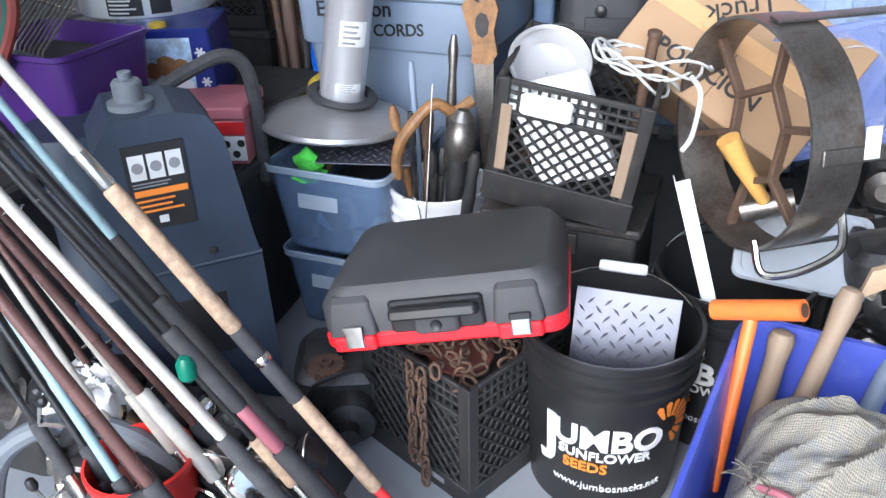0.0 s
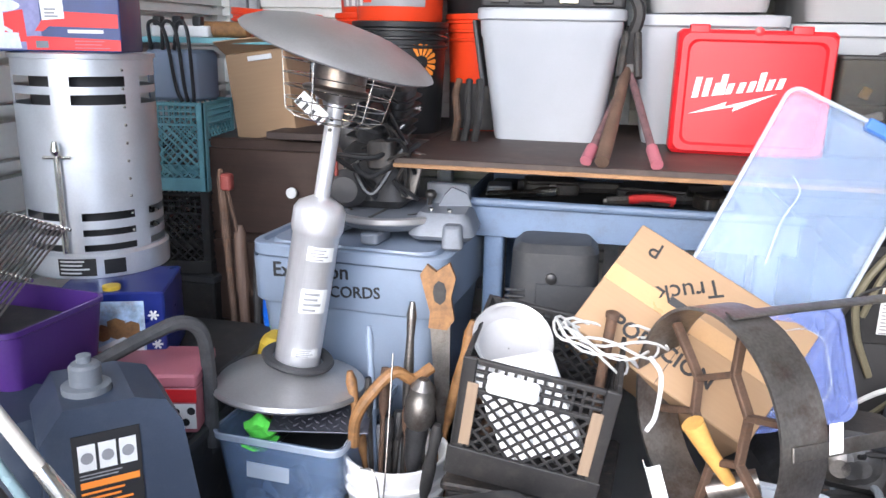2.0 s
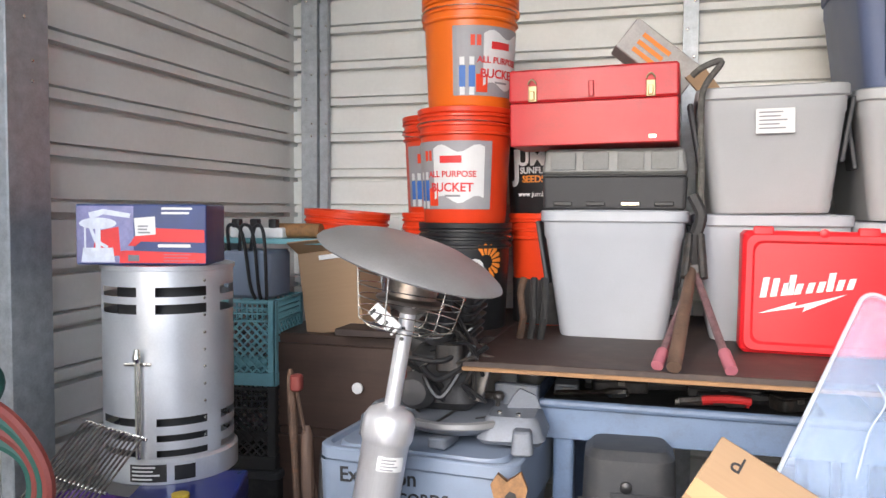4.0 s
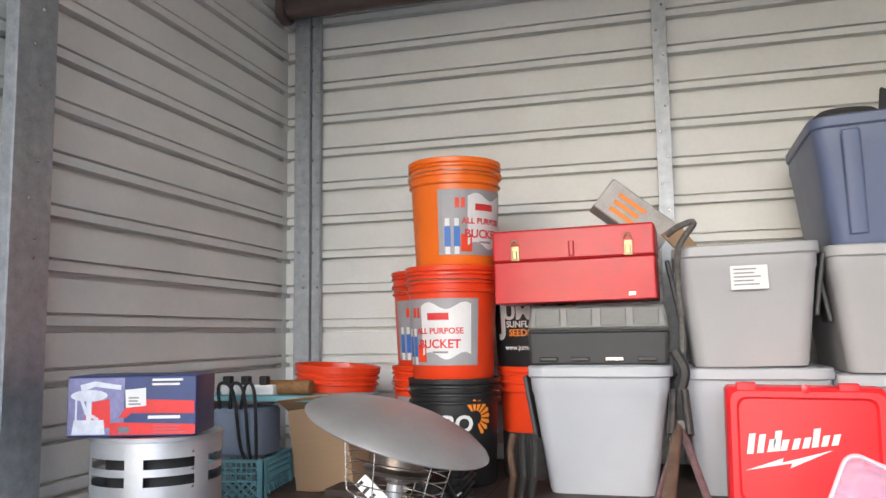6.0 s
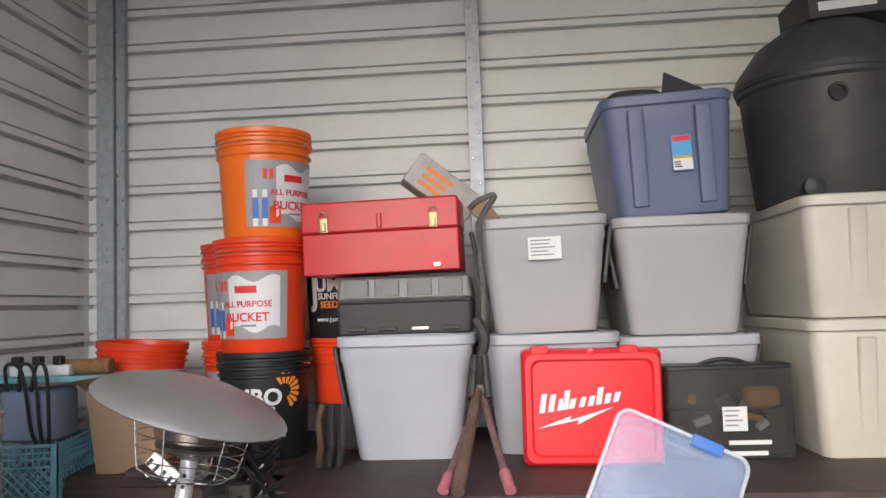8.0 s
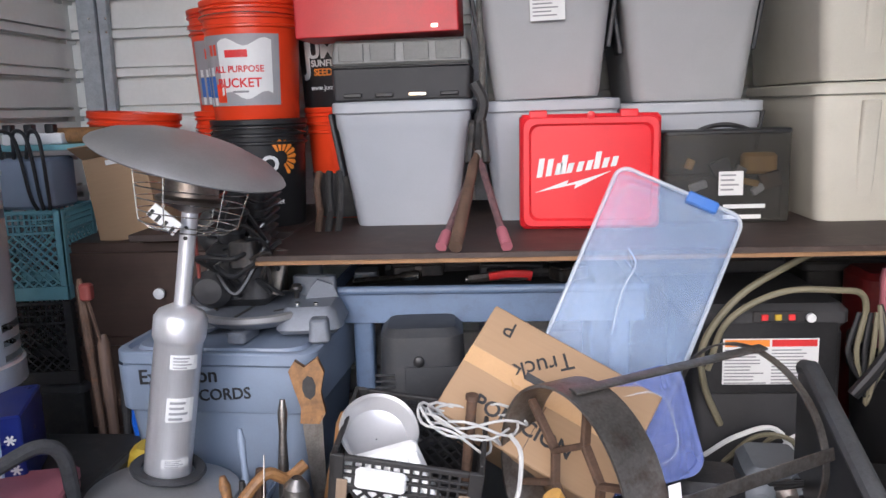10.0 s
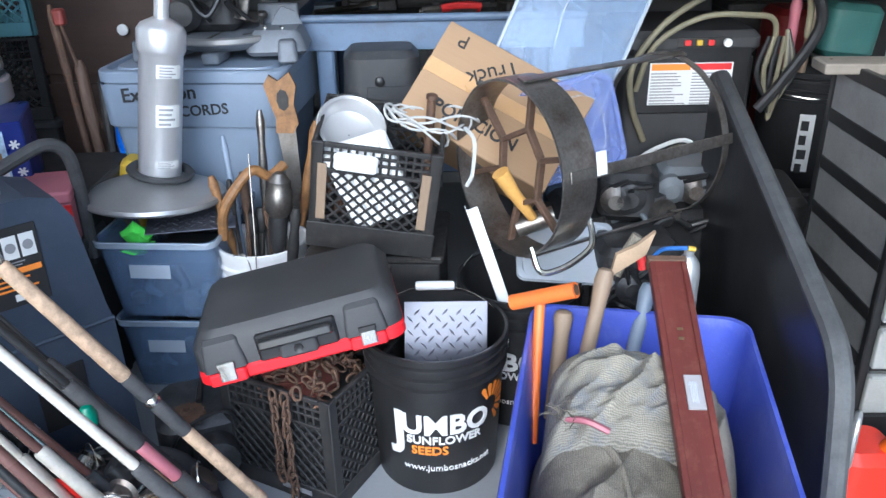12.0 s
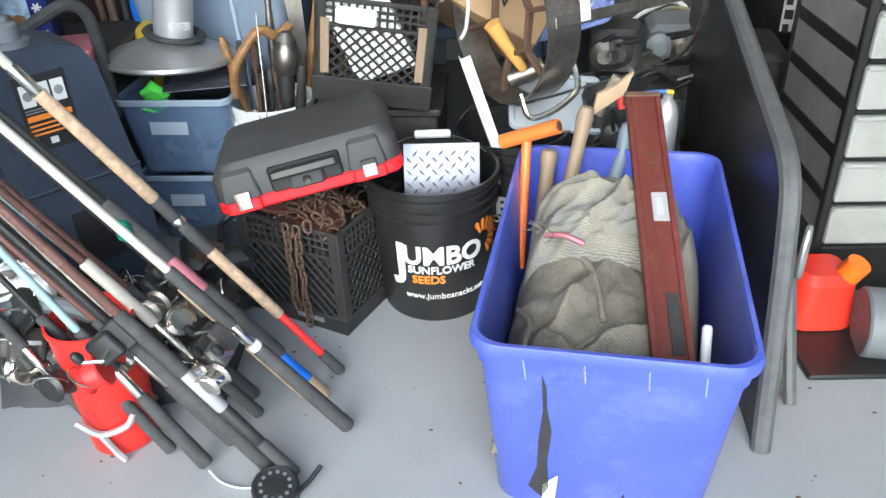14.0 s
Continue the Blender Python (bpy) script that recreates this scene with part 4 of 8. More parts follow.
part("jaw", Geo().tube([(-0.03, 2.31, 0.955), (0.03, 2.32, 0.96)], 0.011, 6), OLDSTEEL, t)
part("handle", Geo().tube(arc((0.03, 2.32, 0.96), (0.09, 2.30, 0.975), (0.15, 2.31, 0.965)), 0.011, 8), INK_RED, t)
part("handle", Geo().tube(arc((0.03, 2.32, 0.956), (0.09, 2.35, 0.956), (0.15, 2.34, 0.95)), 0.010, 8), INK_RED, t)

# the cart and its goods stand back under the shelf
for ob in [o for o in scene.objects if o not in on_cart and o.parent is None]:
    ob.location += Vector((-0.05, 0.26, -0.068))

vac = thing("compressor_case", "dark grey ribbed plastic machine case standing before a cart", "machine", pose(-0.198, 2.385, 0.53, 0, 0, 4))
part("body", Geo().rbox(0.235, 0.20, 0.285, 0.05, 0.02, top=0.92, n=6), DARK_LATCH, vac)
fin = Geo().box(-0.122, -0.103, 0, -0.07, -0.095, 0.006)
for i in range(9):
    part("fin", fin, DARK_LATCH, vac, m=pose(0, 0, 0.04 + i * 0.016))
part("knob", Geo().lathe([(0.014, 0), (0.014, 0.01), (0.008, 0.014)], 14, pose(-0.008, -0.097, 0.205, 90)), BLACK, vac)
part("face_panel", Geo().rbox(0.15, 0.006, 0.15, 0.003, 0.002, m=pose(0.03, -0.099, 0.04)), DARK_LATCH, vac)

t = thing("dark_chest", "dark box under a machine case before a cart", "chest", pose(-0.20, 2.385, 0))
part("body", Geo().rbox(0.26, 0.20, 0.529, 0.01, 0.006), DUSTY, t)

# cords tote on a dark chest
base = thing("dark_chest", "dark dusty plastic chest under a blue grey tote", "chest", pose(-0.68, 2.45, 0))
part("body", Geo().rbox(0.50, 0.50, 0.353, 0.03, 0.01), DUSTY, base)
ct = tote(pose(-0.69, 2.415, 0.355, 0, 0, -4), 0.53, 0.47, 0.44, CORD_TOTE, CORD_TOTE, "blue grey tote with hand lettering holding cords", latch=False, group="", taper=0.80)
part("lettering", letters("Extension", 0.053, bold=0.012), INK_BLACK, ct, "black marker writing", m=pose(-0.085, -0.2415, 0.380, -3, -3))
part("lettering", letters("CORDS", 0.041, bold=0.012), INK_BLACK, ct, "black marker writing", m=pose(0.034, -0.2395, 0.335, -3, -4))
part("collar", Geo().loft([[(x, y, z) for x, y in rrect(0.53 * k, 0.47 * kd, 0.045, 5)] for z, k, kd in ((0.285, 0.955, 0.985), (0.290, 0.97, 1.0), (0.405, 0.985, 1.015))], caps=False), CORD_TOTE, ct)

saw = thing("mitre_saw", "grey cast mitre saw with a round table on a tote lid", "saw", pose(-0.64, 2.38, 0.800, 0, 0, -6))
part("table", Geo().lathe([(0.12, 0.03), (0.150, 0.048), (0.156, 0.056), (0.156, 0.064), (0.150, 0.068), (0.140, 0.069), (0.002, 0.069)], 40), SAWGREY, saw)
part("table_rim", Geo().lathe([(0.1562, 0.052), (0.160, 0.056), (0.160, 0.068), (0.152, 0.072), (0.146, 0.0705)], 40, caps=False), DISH, saw, "bright worn table rim")
for q in (-1, 1):
    part("wing", Geo().rbox(0.17, 0.20, 0.066, 0.03, 0.012, top=0.82), SAWGREY, saw, m=pose(q * 0.155, 0.0, 0.014, 0, 0, q * 10))
    part("foot", Geo().rbox(0.055, 0.06, 0.06, 0.012, 0.006, top=0.85), SAWGREY, saw, m=pose(q * 0.205, -0.095, 0.0, 0, 0, q * 14))
    part("fence", Geo().rbox(0.12, 0.028, 0.065, 0.008, 0.004), SAWGREY, saw, m=pose(q * 0.14, 0.07, 0.070))
    part("fence_web", Geo().slab([(-0.045, 0.0), (0.045, 0.0), (0.03, 0.035), (-0.01, 0.052), (-0.03, 0.03)], 0.012), SAWGREY, saw, m=pose(q * 0.17, 0.035, 0.078, 0, 0, q * 20))
    part("clamp_knob", Geo().lathe([(0.006, 0), (0.006, 0.02), (0.014, 0.022), (0.016, 0.032), (0.012, 0.038), (0.002, 0.039)], 12), SCRAP, saw, m=pose(q * 0.10, 0.03, 0.08, 12 * q, 9))
    part("slot", Geo().box(-0.035, -0.004, 0, 0.035, 0.004, 0.0015), SCRAP, saw, m=pose(q * 0.10, -0.05, 0.0695, 0, 0, 50 * q))
    for e in (-0.03, 0.02):
        part("bolt", Geo().lathe([(0.007, 0), (0.007, 0.006), (0.003, 0.008)], 8), CHROME, saw, m=pose(q * (0.16 + e), -0.045, 0.080))
part("arm", Geo().rbox(0.05, 0.10, 0.03, 0.01, 0.005), SAWGREY, saw, m=pose(0, -0.10, 0.0))
part("kerf", Geo().box(-0.005, -0.14, 0.0692, 0.005, 0.09, 0.0706), SCRAP, saw, "dark blade slot")
mot = thing("engine_block", "oily black small engine with hoses standing on a saw table", "engine", pose(-0.675, 2.41, 0.871))
mot.scale = (1.22, 1.15, 1.12)
part("crankcase", Geo().rbox(0.15, 0.14, 0.15, 0.04, 0.02, n=5), ENGINE, mot)
part("cylinder_head", Geo().rbox(0.10, 0.11, 0.15, 0.02, 0.01), ENGINE, mot, m=pose(0.0, 0.0, 0.145, 6, 10))
for i in range(6):
    part("cooling_fin", Geo().rbox(0.125, 0.13, 0.005, 0.01, 0.001), ENGINE, mot, m=pose(0.0 + i * 0.003, 0, 0.16 + i * 0.02, 6, 10))
part("flywheel", Geo().lathe([(0.072, -0.02), (0.08, -0.01), (0.08, 0.01), (0.072, 0.02), (0.05, 0.03), (0.002, 0.03)], 30, pose(-0.04, 0.05, 0.17, 80, 0, 20)), ENGINE, mot)
part("carburettor", Geo().rbox(0.06, 0.06, 0.07, 0.015, 0.006), SCRAP, mot, m=pose(0.03, -0.09, 0.10))
part("air_tube", Geo().lathe([(0.028, 0), (0.028, 0.03), (0.022, 0.035), (0.022, 0.08)], 16, pose(0.0, -0.09, 0.17, 20, 25)), ENGINE, mot)
part("fuel_cap", Geo().lathe([(0.022, 0), (0.024, 0.004), (0.024, 0.018), (0.004, 0.02)], 16, pose(0.05, -0.06, 0.155, 20, 30)), SCRAP, mot)
part("linkage", Geo().tube([(-0.06, -0.075, 0.09), (0.0, -0.10, 0.13), (0.07, -0.075, 0.20)], 0.003, 6), CHROME, mot)
for k in range(7):
    a = 0.9 * k
    part("fuel_line", Geo().tube(spline([(0.03 + 0.05 * math.cos(a), -0.09 - 0.01 * (k % 3), 0.04 + 0.035 * k), (0.06 + 0.03 * math.sin(a), -0.12, 0.08 + 0.03 * k), (0.08 + 0.02 * math.cos(2 * a), -0.07, 0.03 + 0.02 * k)]), 0.0045, 6), SCRAP if k % 3 else BLACK, mot)
part("bracket", Geo().rbox(0.03, 0.012, 0.11, 0.004, 0.002), OLDSTEEL, mot, m=pose(0.075, -0.06, 0.03, 0, 14))
part("spark_lead", Geo().tube(spline([(0.0, -0.06, 0.28), (-0.06, -0.11, 0.22), (-0.07, -0.10, 0.08)]), 0.004, 6), HOSE_RED, mot)
for k in range(3):
    a, b = rnd.uniform(-0.09, 0.02), rnd.uniform(0.02, 0.12)
    part("hose", Geo().tube(spline([(a, -0.08, 0.03 + 0.03 * k), (a - 0.03, -0.12, 0.09 + 0.02 * k), (0.02, -0.13, 0.05 + 0.04 * k), (b, -0.08, 0.16)]), 0.006, 7), BLACK, mot)
part("recoil", Geo().lathe([(0.04, -0.02), (0.045, 0), (0.03, 0.025), (0.002, 0.03)], 20, pose(-0.05, -0.085, 0.05, 90)), BLACK_MATT, mot)

# patio heater
ph = thing("patio_heater", "leaning stainless table patio heater with wire guard and wide reflector", "patio heater", basis((-0.765, 2.0, 0.52), (0.985, 0.0, -0.15), (0.152, 0.07, 0.985)))
ph.scale = (1.0, 1.0, 0.93)
part("base_dome", Geo().lathe([(0.172, -0.016), (0.180, -0.014), (0.183, -0.008), (0.180, 0.002), (0.176, 0.004), (0.12, 0.026), (0.075, 0.044), (0.055, 0.055), (0.002, 0.056)], 48), DISH, ph, m=pose(-0.014, 0, 0, 0, -6))
part("loose_ring", Geo().lathe([(0.060, 0.058), (0.082, 0.060), (0.085, 0.066), (0.080, 0.072), (0.060, 0.070)], 36, pose(0, 0, 0, 4, 3), caps=False), BLACK_MATT, ph)
part("housing", Geo().lathe([(0.053, 0.056), (0.053, 0.385), (0.055, 0.388), (0.059, 0.40), (0.059, 0.445), (0.050, 0.462), (0.022, 0.478)], 40), STEEL, ph)
for i, (z, hh) in enumerate(((0.33, 0.035), (0.20, 0.06), (0.085, 0.022))):
    part("label", wrapped(plate(-0.012, z, 0.05, z + hh, -0.001, 6), 0.0535, 18), INK_WHITE, ph)
    part("print", wrapped(bars(4, -0.005, 0.042, z + hh * 0.85, hh * 0.22, hh * 0.1, -0.0016), 0.0535, 18), INK_GREY, ph)
part("stem", Geo().lathe([(0.018, 0.477), (0.018, 0.70)], 24), STEEL, ph)
for z in (0.64, 0.665):
    part("hole", Geo().lathe([(0.005, 0), (0.005, 0.001), (0.001, 0.001)], 12, pose(0.002, -0.0185, z, 90)), BLACK, ph)
part("burner", Geo().lathe([(0.018, 0.70), (0.05, 0.715), (0.075, 0.725), (0.078, 0.732), (0.07, 0.738), (0.058, 0.74), (0.058, 0.82), (0.03, 0.84), (0.002, 0.84)], 36), mat("heat_stained_steel", (0.30, 0.26, 0.23), 0.35, 0.95, 0.3, 12, 0.05, 160, 0.3, (0.16, 0.1, 0.08)), ph)
cage = [(0.035, 0.652), (0.085, 0.660), (0.106, 0.674), (0.111, 0.700), (0.116, 0.728), (0.121, 0.756), (0.126, 0.786), (0.132, 0.818)]
for r, z in cage:
    part("guard_ring", Geo().tube([(r * math.cos(2 * math.pi * i / 36), r * math.sin(2 * math.pi * i / 36), z) for i in range(36)], 0.0014, 5, closed=True), CHROME, ph)
for i in range(6):
    a = 2 * math.pi * i / 6 + 0.4
    part("guard_wire", Geo().tube([(r * math.cos(a), r * math.sin(a), z) for r, z in cage], 0.0016, 5), CHROME, ph)
part("valve_plate", Geo().rbox(0.075, 0.006, 0.034, 0.002, 0.001), WHITE, ph, "slotted white bracket", m=pose(-0.035, -0.075, 0.672, 0, 34))
for i in range(4):
    part("slot", Geo().box(-0.004, -0.0008, 0, 0.004, 0.0, 0.018, 0.0004), BLACK, ph, m=pose(-0.035 - 0.024 + i * 0.016, -0.0785, 0.690 - i * 0.011, 0, 34))
part("reflector", Geo().lathe([(0.208, -0.012), (0.212, -0.008), (0.206, 0.0), (0.175, 0.020), (0.115, 0.040), (0.045, 0.050), (0.002, 0.052), (0.002, 0.049), (0.045, 0.047), (0.115, 0.037), (0.175, 0.016), (0.204, -0.008)], 56, caps=False), DISH, ph, m=pose(-0.012, 0.0, 0.830, 6, 10.5) @ Matrix.Scale(1.02, 4))

# clear bins, checker plate, lime cloth
def clear_bin(m, w, d, h, label):
    ob = thing("clear_bin", label, "plastic bin", m, "clear bins")
    rings = [[(x, y, z) for x, y in rrect(w * k, d * k, 0.03, 5)] for z, k in ((0.0, 0.84), (0.004, 0.86), (h - 0.02, 0.98), (h - 0.018, 1.02), (h, 1.02), (h, 0.985), (h - 0.02, 0.96), (0.008, 0.85), (0.006, 0.80))]
    part("tub", Geo().loft(rings), BINBLUE, ob)
    part("rim", Geo().loft([[(x, y, z) for x, y in rrect(w * k, d * k, 0.03, 5)] for z, k in ((h - 0.016, 1.022), (h - 0.002, 1.03), (h + 0.001, 1.02), (h - 0.002, 0.99))], caps=False), CLEAR_RIM, ob)
    part("stored_item", Geo().rbox(w * 0.74, d * 0.60, h * 0.45, 0.03, 0.02, m=pose(0.01, 0.03, 0.012)), DUSTY, ob)
    for i in range(7):
        part("stored_item", Geo().rbox(0.04 + 0.01 * i, 0.03, 0.03 + 0.012 * (i % 3), 0.01, 0.005, m=pose((i - 3) * w * 0.1, -d * 0.30 + 0.02 * (i % 2), 0.014 + 0.02 * (i % 4), 0, 23 * i)), (GREY, CORD_TOTE, DUSTY, OLDSTEEL)[i % 4], ob)
    part("moulded_label", Geo().rbox(w * 0.34, 0.002, h * 0.16, 0.004, 0.001, m=pose(-0.02, -d * 0.487, h * 0.55, -5)), CLEAR_RIM, ob)
    return ob


clear_bin(pose(-0.735, 2.03, 0.0, 0, 0, -3), 0.29, 0.36, 0.22, "clear blue plastic bin with dark contents on the floor")
clear_bin(pose(-0.735, 2.03, 0.222, 0, 0, -4), 0.31, 0.38, 0.225, "clear blue plastic bin holding rags, under a metal plate")
pl = thing("checker_plate", "small aluminium checker plate lying across a clear bin", "metal plate", basis((-0.765, 1.850, 0.466), (0.97, 0.23, -0.02), (-0.25, 0.96, 0.06)))
part("plate", checker(0.22, 0.22), BRIGHT, pl, smooth=False)
rag = thing("lime_rag", "crumpled lime green rag in a clear bin", "rag", pose(-0.80, 1.89, 0.405))
g = Geo().lathe([(0.03 + 0.012 * math.sin(i * 2.1), i * 0.012) for i in range(6)] + [(0.004, 0.07)], 12)
g.v = [(x * (1 + 0.5 * noise.noise(Vector((x, y, z)) * 40)), y * (1 + 0.5 * noise.noise(Vector((y, z, x)) * 40)), z + 0.02 * noise.noise(Vector((z, x, y)) * 50)) for x, y, z in g.v]
part("cloth", g, GREEN_CLOTH, rag)

# white pail of tools
pail = bucket(pose(-0.503, 1.96, 0.044), WHITE, "white plastic pail filled with old hand tools", h=0.36, r=0.115, foot=0.10, bail=False, ribs=2, name="pail", group="")
part("bail", Geo().tube(spline([(-0.05, -0.11, 0.36), (-0.015, -0.118, 0.36), (0.0, -0.12, 0.28), (0.01, -0.122, 0.36), (0.0, -0.03, 0.60)]), 0.0016, 6), OLDSTEEL, pail)
blk = thing("pail_block", "dark wooden block under a white pail", "block", pose(-0.49, 1.96, 0))
part("block", Geo().rbox(0.24, 0.24, 0.042, 0.01, 0.004), DUSTY, blk)
hs = thing("hand_saw", "old hand saw with a pierced wooden handle standing in a pail", "hand saw", basis((-0.466, 2.10, 0.645), (0.95, 0.1, 0.10), (0.02, 0.06, 0.99)))
hs.scale = (0.74, 0.9, 0.76)
prof = [(0.0, 0.0), (0.06, -0.01), (0.085, 0.02), (0.08, 0.09), (0.10, 0.15), (0.085, 0.20), (0.04, 0.175), (0.012, 0.20), (-0.012, 0.17), (0.0, 0.10), (0.01, 0.05)]
hole = [(0.028, 0.085), (0.045, 0.072), (0.062, 0.085), (0.068, 0.115), (0.062, 0.14), (0.045, 0.148), (0.03, 0.135), (0.024, 0.11)]
part("handle", Geo().slab(prof, 0.022), HARDWOOD, hs)
part("grip_hole", Geo().slab(hole, 0.002), DUSTY, hs, m=pose(0, -0.0022, 0))
part("blade", Geo().slab([(0.005, 0.02), (0.07, 0.0), (0.03, -0.42), (0.0, -0.42)], 0.002), OLDSTEEL, hs, m=pose(0, 0.010, 0))
for i, (dx, dy, tx, ty, ln, r, mt, lab) in enumerate((
        (-0.05, 0.0, -0.16, 0.02, 0.48, 0.011, HARDWOOD, "curved wooden tool handle in a pail"), (0.0, -0.03, 0.12, -0.02, 0.50, 0.02, ENGINE, "old black hand drill in a pail"),
        (0.05, 0.0, 0.28, 0.05, 0.50, 0.012, RUST, "rusty steel bar in a pail"), (-0.02, 0.04, 0.02, 0.12, 0.62, 0.010, OLDSTEEL, "thin steel rod in a pail"),
        (0.02, 0.05, 0.20, 0.10, 0.60, 0.012, HARDWOOD, "brown wooden handle in a pail"), (0.06, -0.03, 0.35, -0.05, 0.46, 0.014, RUST, "rusted pipe wrench in a pail"),
        (-0.06, 0.03, -0.08, 0.10, 0.56, 0.008, CORD_TOTE, "blue grey tool shaft in a pail"), (0.03, -0.06, 0.18, -0.12, 0.44, 0.012, DUSTY, "dark chisel in a pail"))):
    o = Vector((-0.49 + dx, 1.96 + dy, 0.10))
    d = Vector((tx, ty, 1)).normalized()
    t = thing("hand_tool", lab, "tool", along(o, o + d), "tools in a pail")
    part("shaft", Geo().lathe([(r * 0.6, 0), (r * 0.6, ln * 0.55), (r * 1.1, ln * 0.62), (r * 1.25, ln * 0.75), (r * 0.9, ln * 0.86), (r * 1.2, ln * 0.95), (r * 0.6, ln)], 12), mt, t)
    if i == 1:
        part("chuck", Geo().lathe([(0.02, 0), (0.034, 0.02), (0.034, 0.07), (0.028, 0.08), (0.028, 0.10), (0.012, 0.12)], 16, pose(0, 0, ln - 0.12)), OLDSTEEL, t)
for i in range(14):
    o = Vector((-0.49 + rnd.uniform(-0.07, 0.07), 1.97 + rnd.uniform(-0.03, 0.06), 0.12))
    ln = rnd.uniform(0.34, 0.47)
    t = thing("hand_tool", ("rusty chisel in a pail of tools", "dark steel file in a pail of tools", "worn wooden handle in a pail of tools", "greasy spanner in a pail of tools")[i % 4], "tool", along(o, o + Vector((rnd.uniform(-0.16, 0.16), rnd.uniform(0.0, 0.14), 1))), "tools in a pail")
    r = rnd.uniform(0.006, 0.012)
    part("shaft", Geo().rbox(r * 1.6, r, ln * 0.8, r * 0.3, 0.001), (RUST, SCRAP, OLDSTEEL, SCRAP)[i % 4], t)
    part("grip", Geo().lathe([(r * 0.7, ln * 0.8), (r * 1.3, ln * 0.84), (r * 1.5, ln * 0.93), (r, ln)], 10), (RUST, DUSTY, HARDWOOD, OLDSTEEL)[i % 4], t)
wd = thing("draw_knife", "curved varnished wooden handle hanging over a pail", "tool")
part("handle", Geo().tube(spline([(-0.585, 1.90, 0.43), (-0.575, 1.89, 0.50), (-0.545, 1.90, 0.555), (-0.50, 1.93, 0.60), (-0.465, 1.96, 0.575), (-0.43, 1.99, 0.595)]), 0.013, 10), HARDWOOD, wd)

# leaning milk crate with pads
MC = basis((-0.352, 1.80, 0.475), (0.302, 0.0, -0.045), (0.047, -0.05, 0.25))
sup = thing("parts_box", "dusty dark box of parts holding up a milk crate", "box", pose(-0.19, 1.98, 0.0, 0, 0, -4))
part("body", Geo().rbox(0.33, 0.29, 0.385, 0.01, 0.005), DUSTY, sup)
part("lid", Geo().rbox(0.35, 0.31, 0.019, 0.012, 0.005), SCRAP, sup, "grimy lid", m=pose(0, 0, 0.386))
for z in (0.06, 0.16, 0.26):
    part("rib", Geo().rbox(0.30, 0.008, 0.022, 0.003, 0.002), DUSTY, sup, m=pose(0, -0.1485, z))
part("latch", Geo().rbox(0.05, 0.012, 0.045, 0.004, 0.003), SCRAP, sup, m=pose(0.02, -0.153, 0.335))
mc = milk_crate(MC, "black dusty milk crate leaning forward, filled with white pads", DUSTY, 0.298, 0.25, 0.262, bar=0.0014)
for x in (0.012, 0.25):
    part("corner_post", Geo().rbox(0.022, 0.004, 0.15, 0.004, 0.002), WOOD, mc, "dusty tan corner post", m=pose(x + 0.015, -0.002, 0.06))
part("skirt", Geo().box(-0.004, -0.006, -0.02, 0.302, -0.0005, 0.05), DUSTY, mc)
pad = thing("foam_pad", "white ribbed foam pad standing inside a milk crate", "foam pad", MC @ pose(0.115, 0.018, 0.018, 0, -27))
part("pad", Geo().rbox(0.165, 0.03, 0.225, 0.02, 0.01), FOAM_WHITE, pad, m=pose(0.08, 0.02, 0))
pd = part("rib", Geo().rbox(0.022, 0.018, 0.205, 0.009, 0.006), FOAM_WHITE, pad, m=pose(0.015, 0.0, 0.01))
for i in range(1, 7):
    same(pd, pose(0.015 + i * 0.023, 0.0, 0.01), pad)
part("fold", Geo().rbox(0.10, 0.022, 0.04, 0.018, 0.008), FOAM_WHITE, pad, m=pose(0.072, -0.024, 0.17, 0, 28))
bo = thing("white_ladle", "shallow white enamel bowl propped on a crate's rim", "bowl", basis((-0.235, 1.86, 0.732), (0.94, 0.05, -0.30), (0.18, 0.78, 0.58)))
part("bowl", Geo().lathe([(0.074, 0.0), (0.080, -0.005), (0.083, 0.0), (0.076, 0.006), (0.062, 0.034), (0.045, 0.042), (0.002, 0.044), (0.002, 0.047), (0.047, 0.045), (0.066, 0.036), (0.082, 0.002)], 36, pose(0, 0, 0, -90), caps=False), mat("white_enamel", (0.46, 0.46, 0.47), 0.3, 0.35, 0.05, 8, 0.02, 150, 0.2, (0.5, 0.48, 0.44)), bo)
rp = thing("rope_coil", "loose coil of white rope on a crate", "rope")
for k in range(5):
    c = Vector((-0.085 + 0.012 * k, 1.90 + 0.004 * k, 0.718 + 0.005 * k))
    pts = [(c.x + (0.075 + 0.007 * k) * math.cos(t + k), c.y + 0.05 * math.sin(t + k), c.z - 0.04 * math.cos(t + k) * (1 - 0.2 * k) + 0.012 * math.sin(3 * t + k)) for t in [2 * math.pi * i / 24 for i in range(24)]]
    part("loop", Geo().tube(pts, 0.0031, 6, closed=True), ROPE, rp)
part("tail", Geo().tube(spline([(0.03, 1.86, 0.72), (0.05, 1.82, 0.70), (0.045, 1.80, 0.63), (0.03, 1.79, 0.60)]), 0.005, 6), ROPE, rp)
pp = thing("steel_pipe", "short rusty pipe standing in a crate", "pipe", along((-0.075, 1.90, 0.50), (-0.045, 1.90, 0.80)))
part("pipe", Geo().lathe([(0.011, 0), (0.011, 0.28), (0.014, 0.282), (0.014, 0.292), (0.008, 0.295)], 14), RUST, pp)

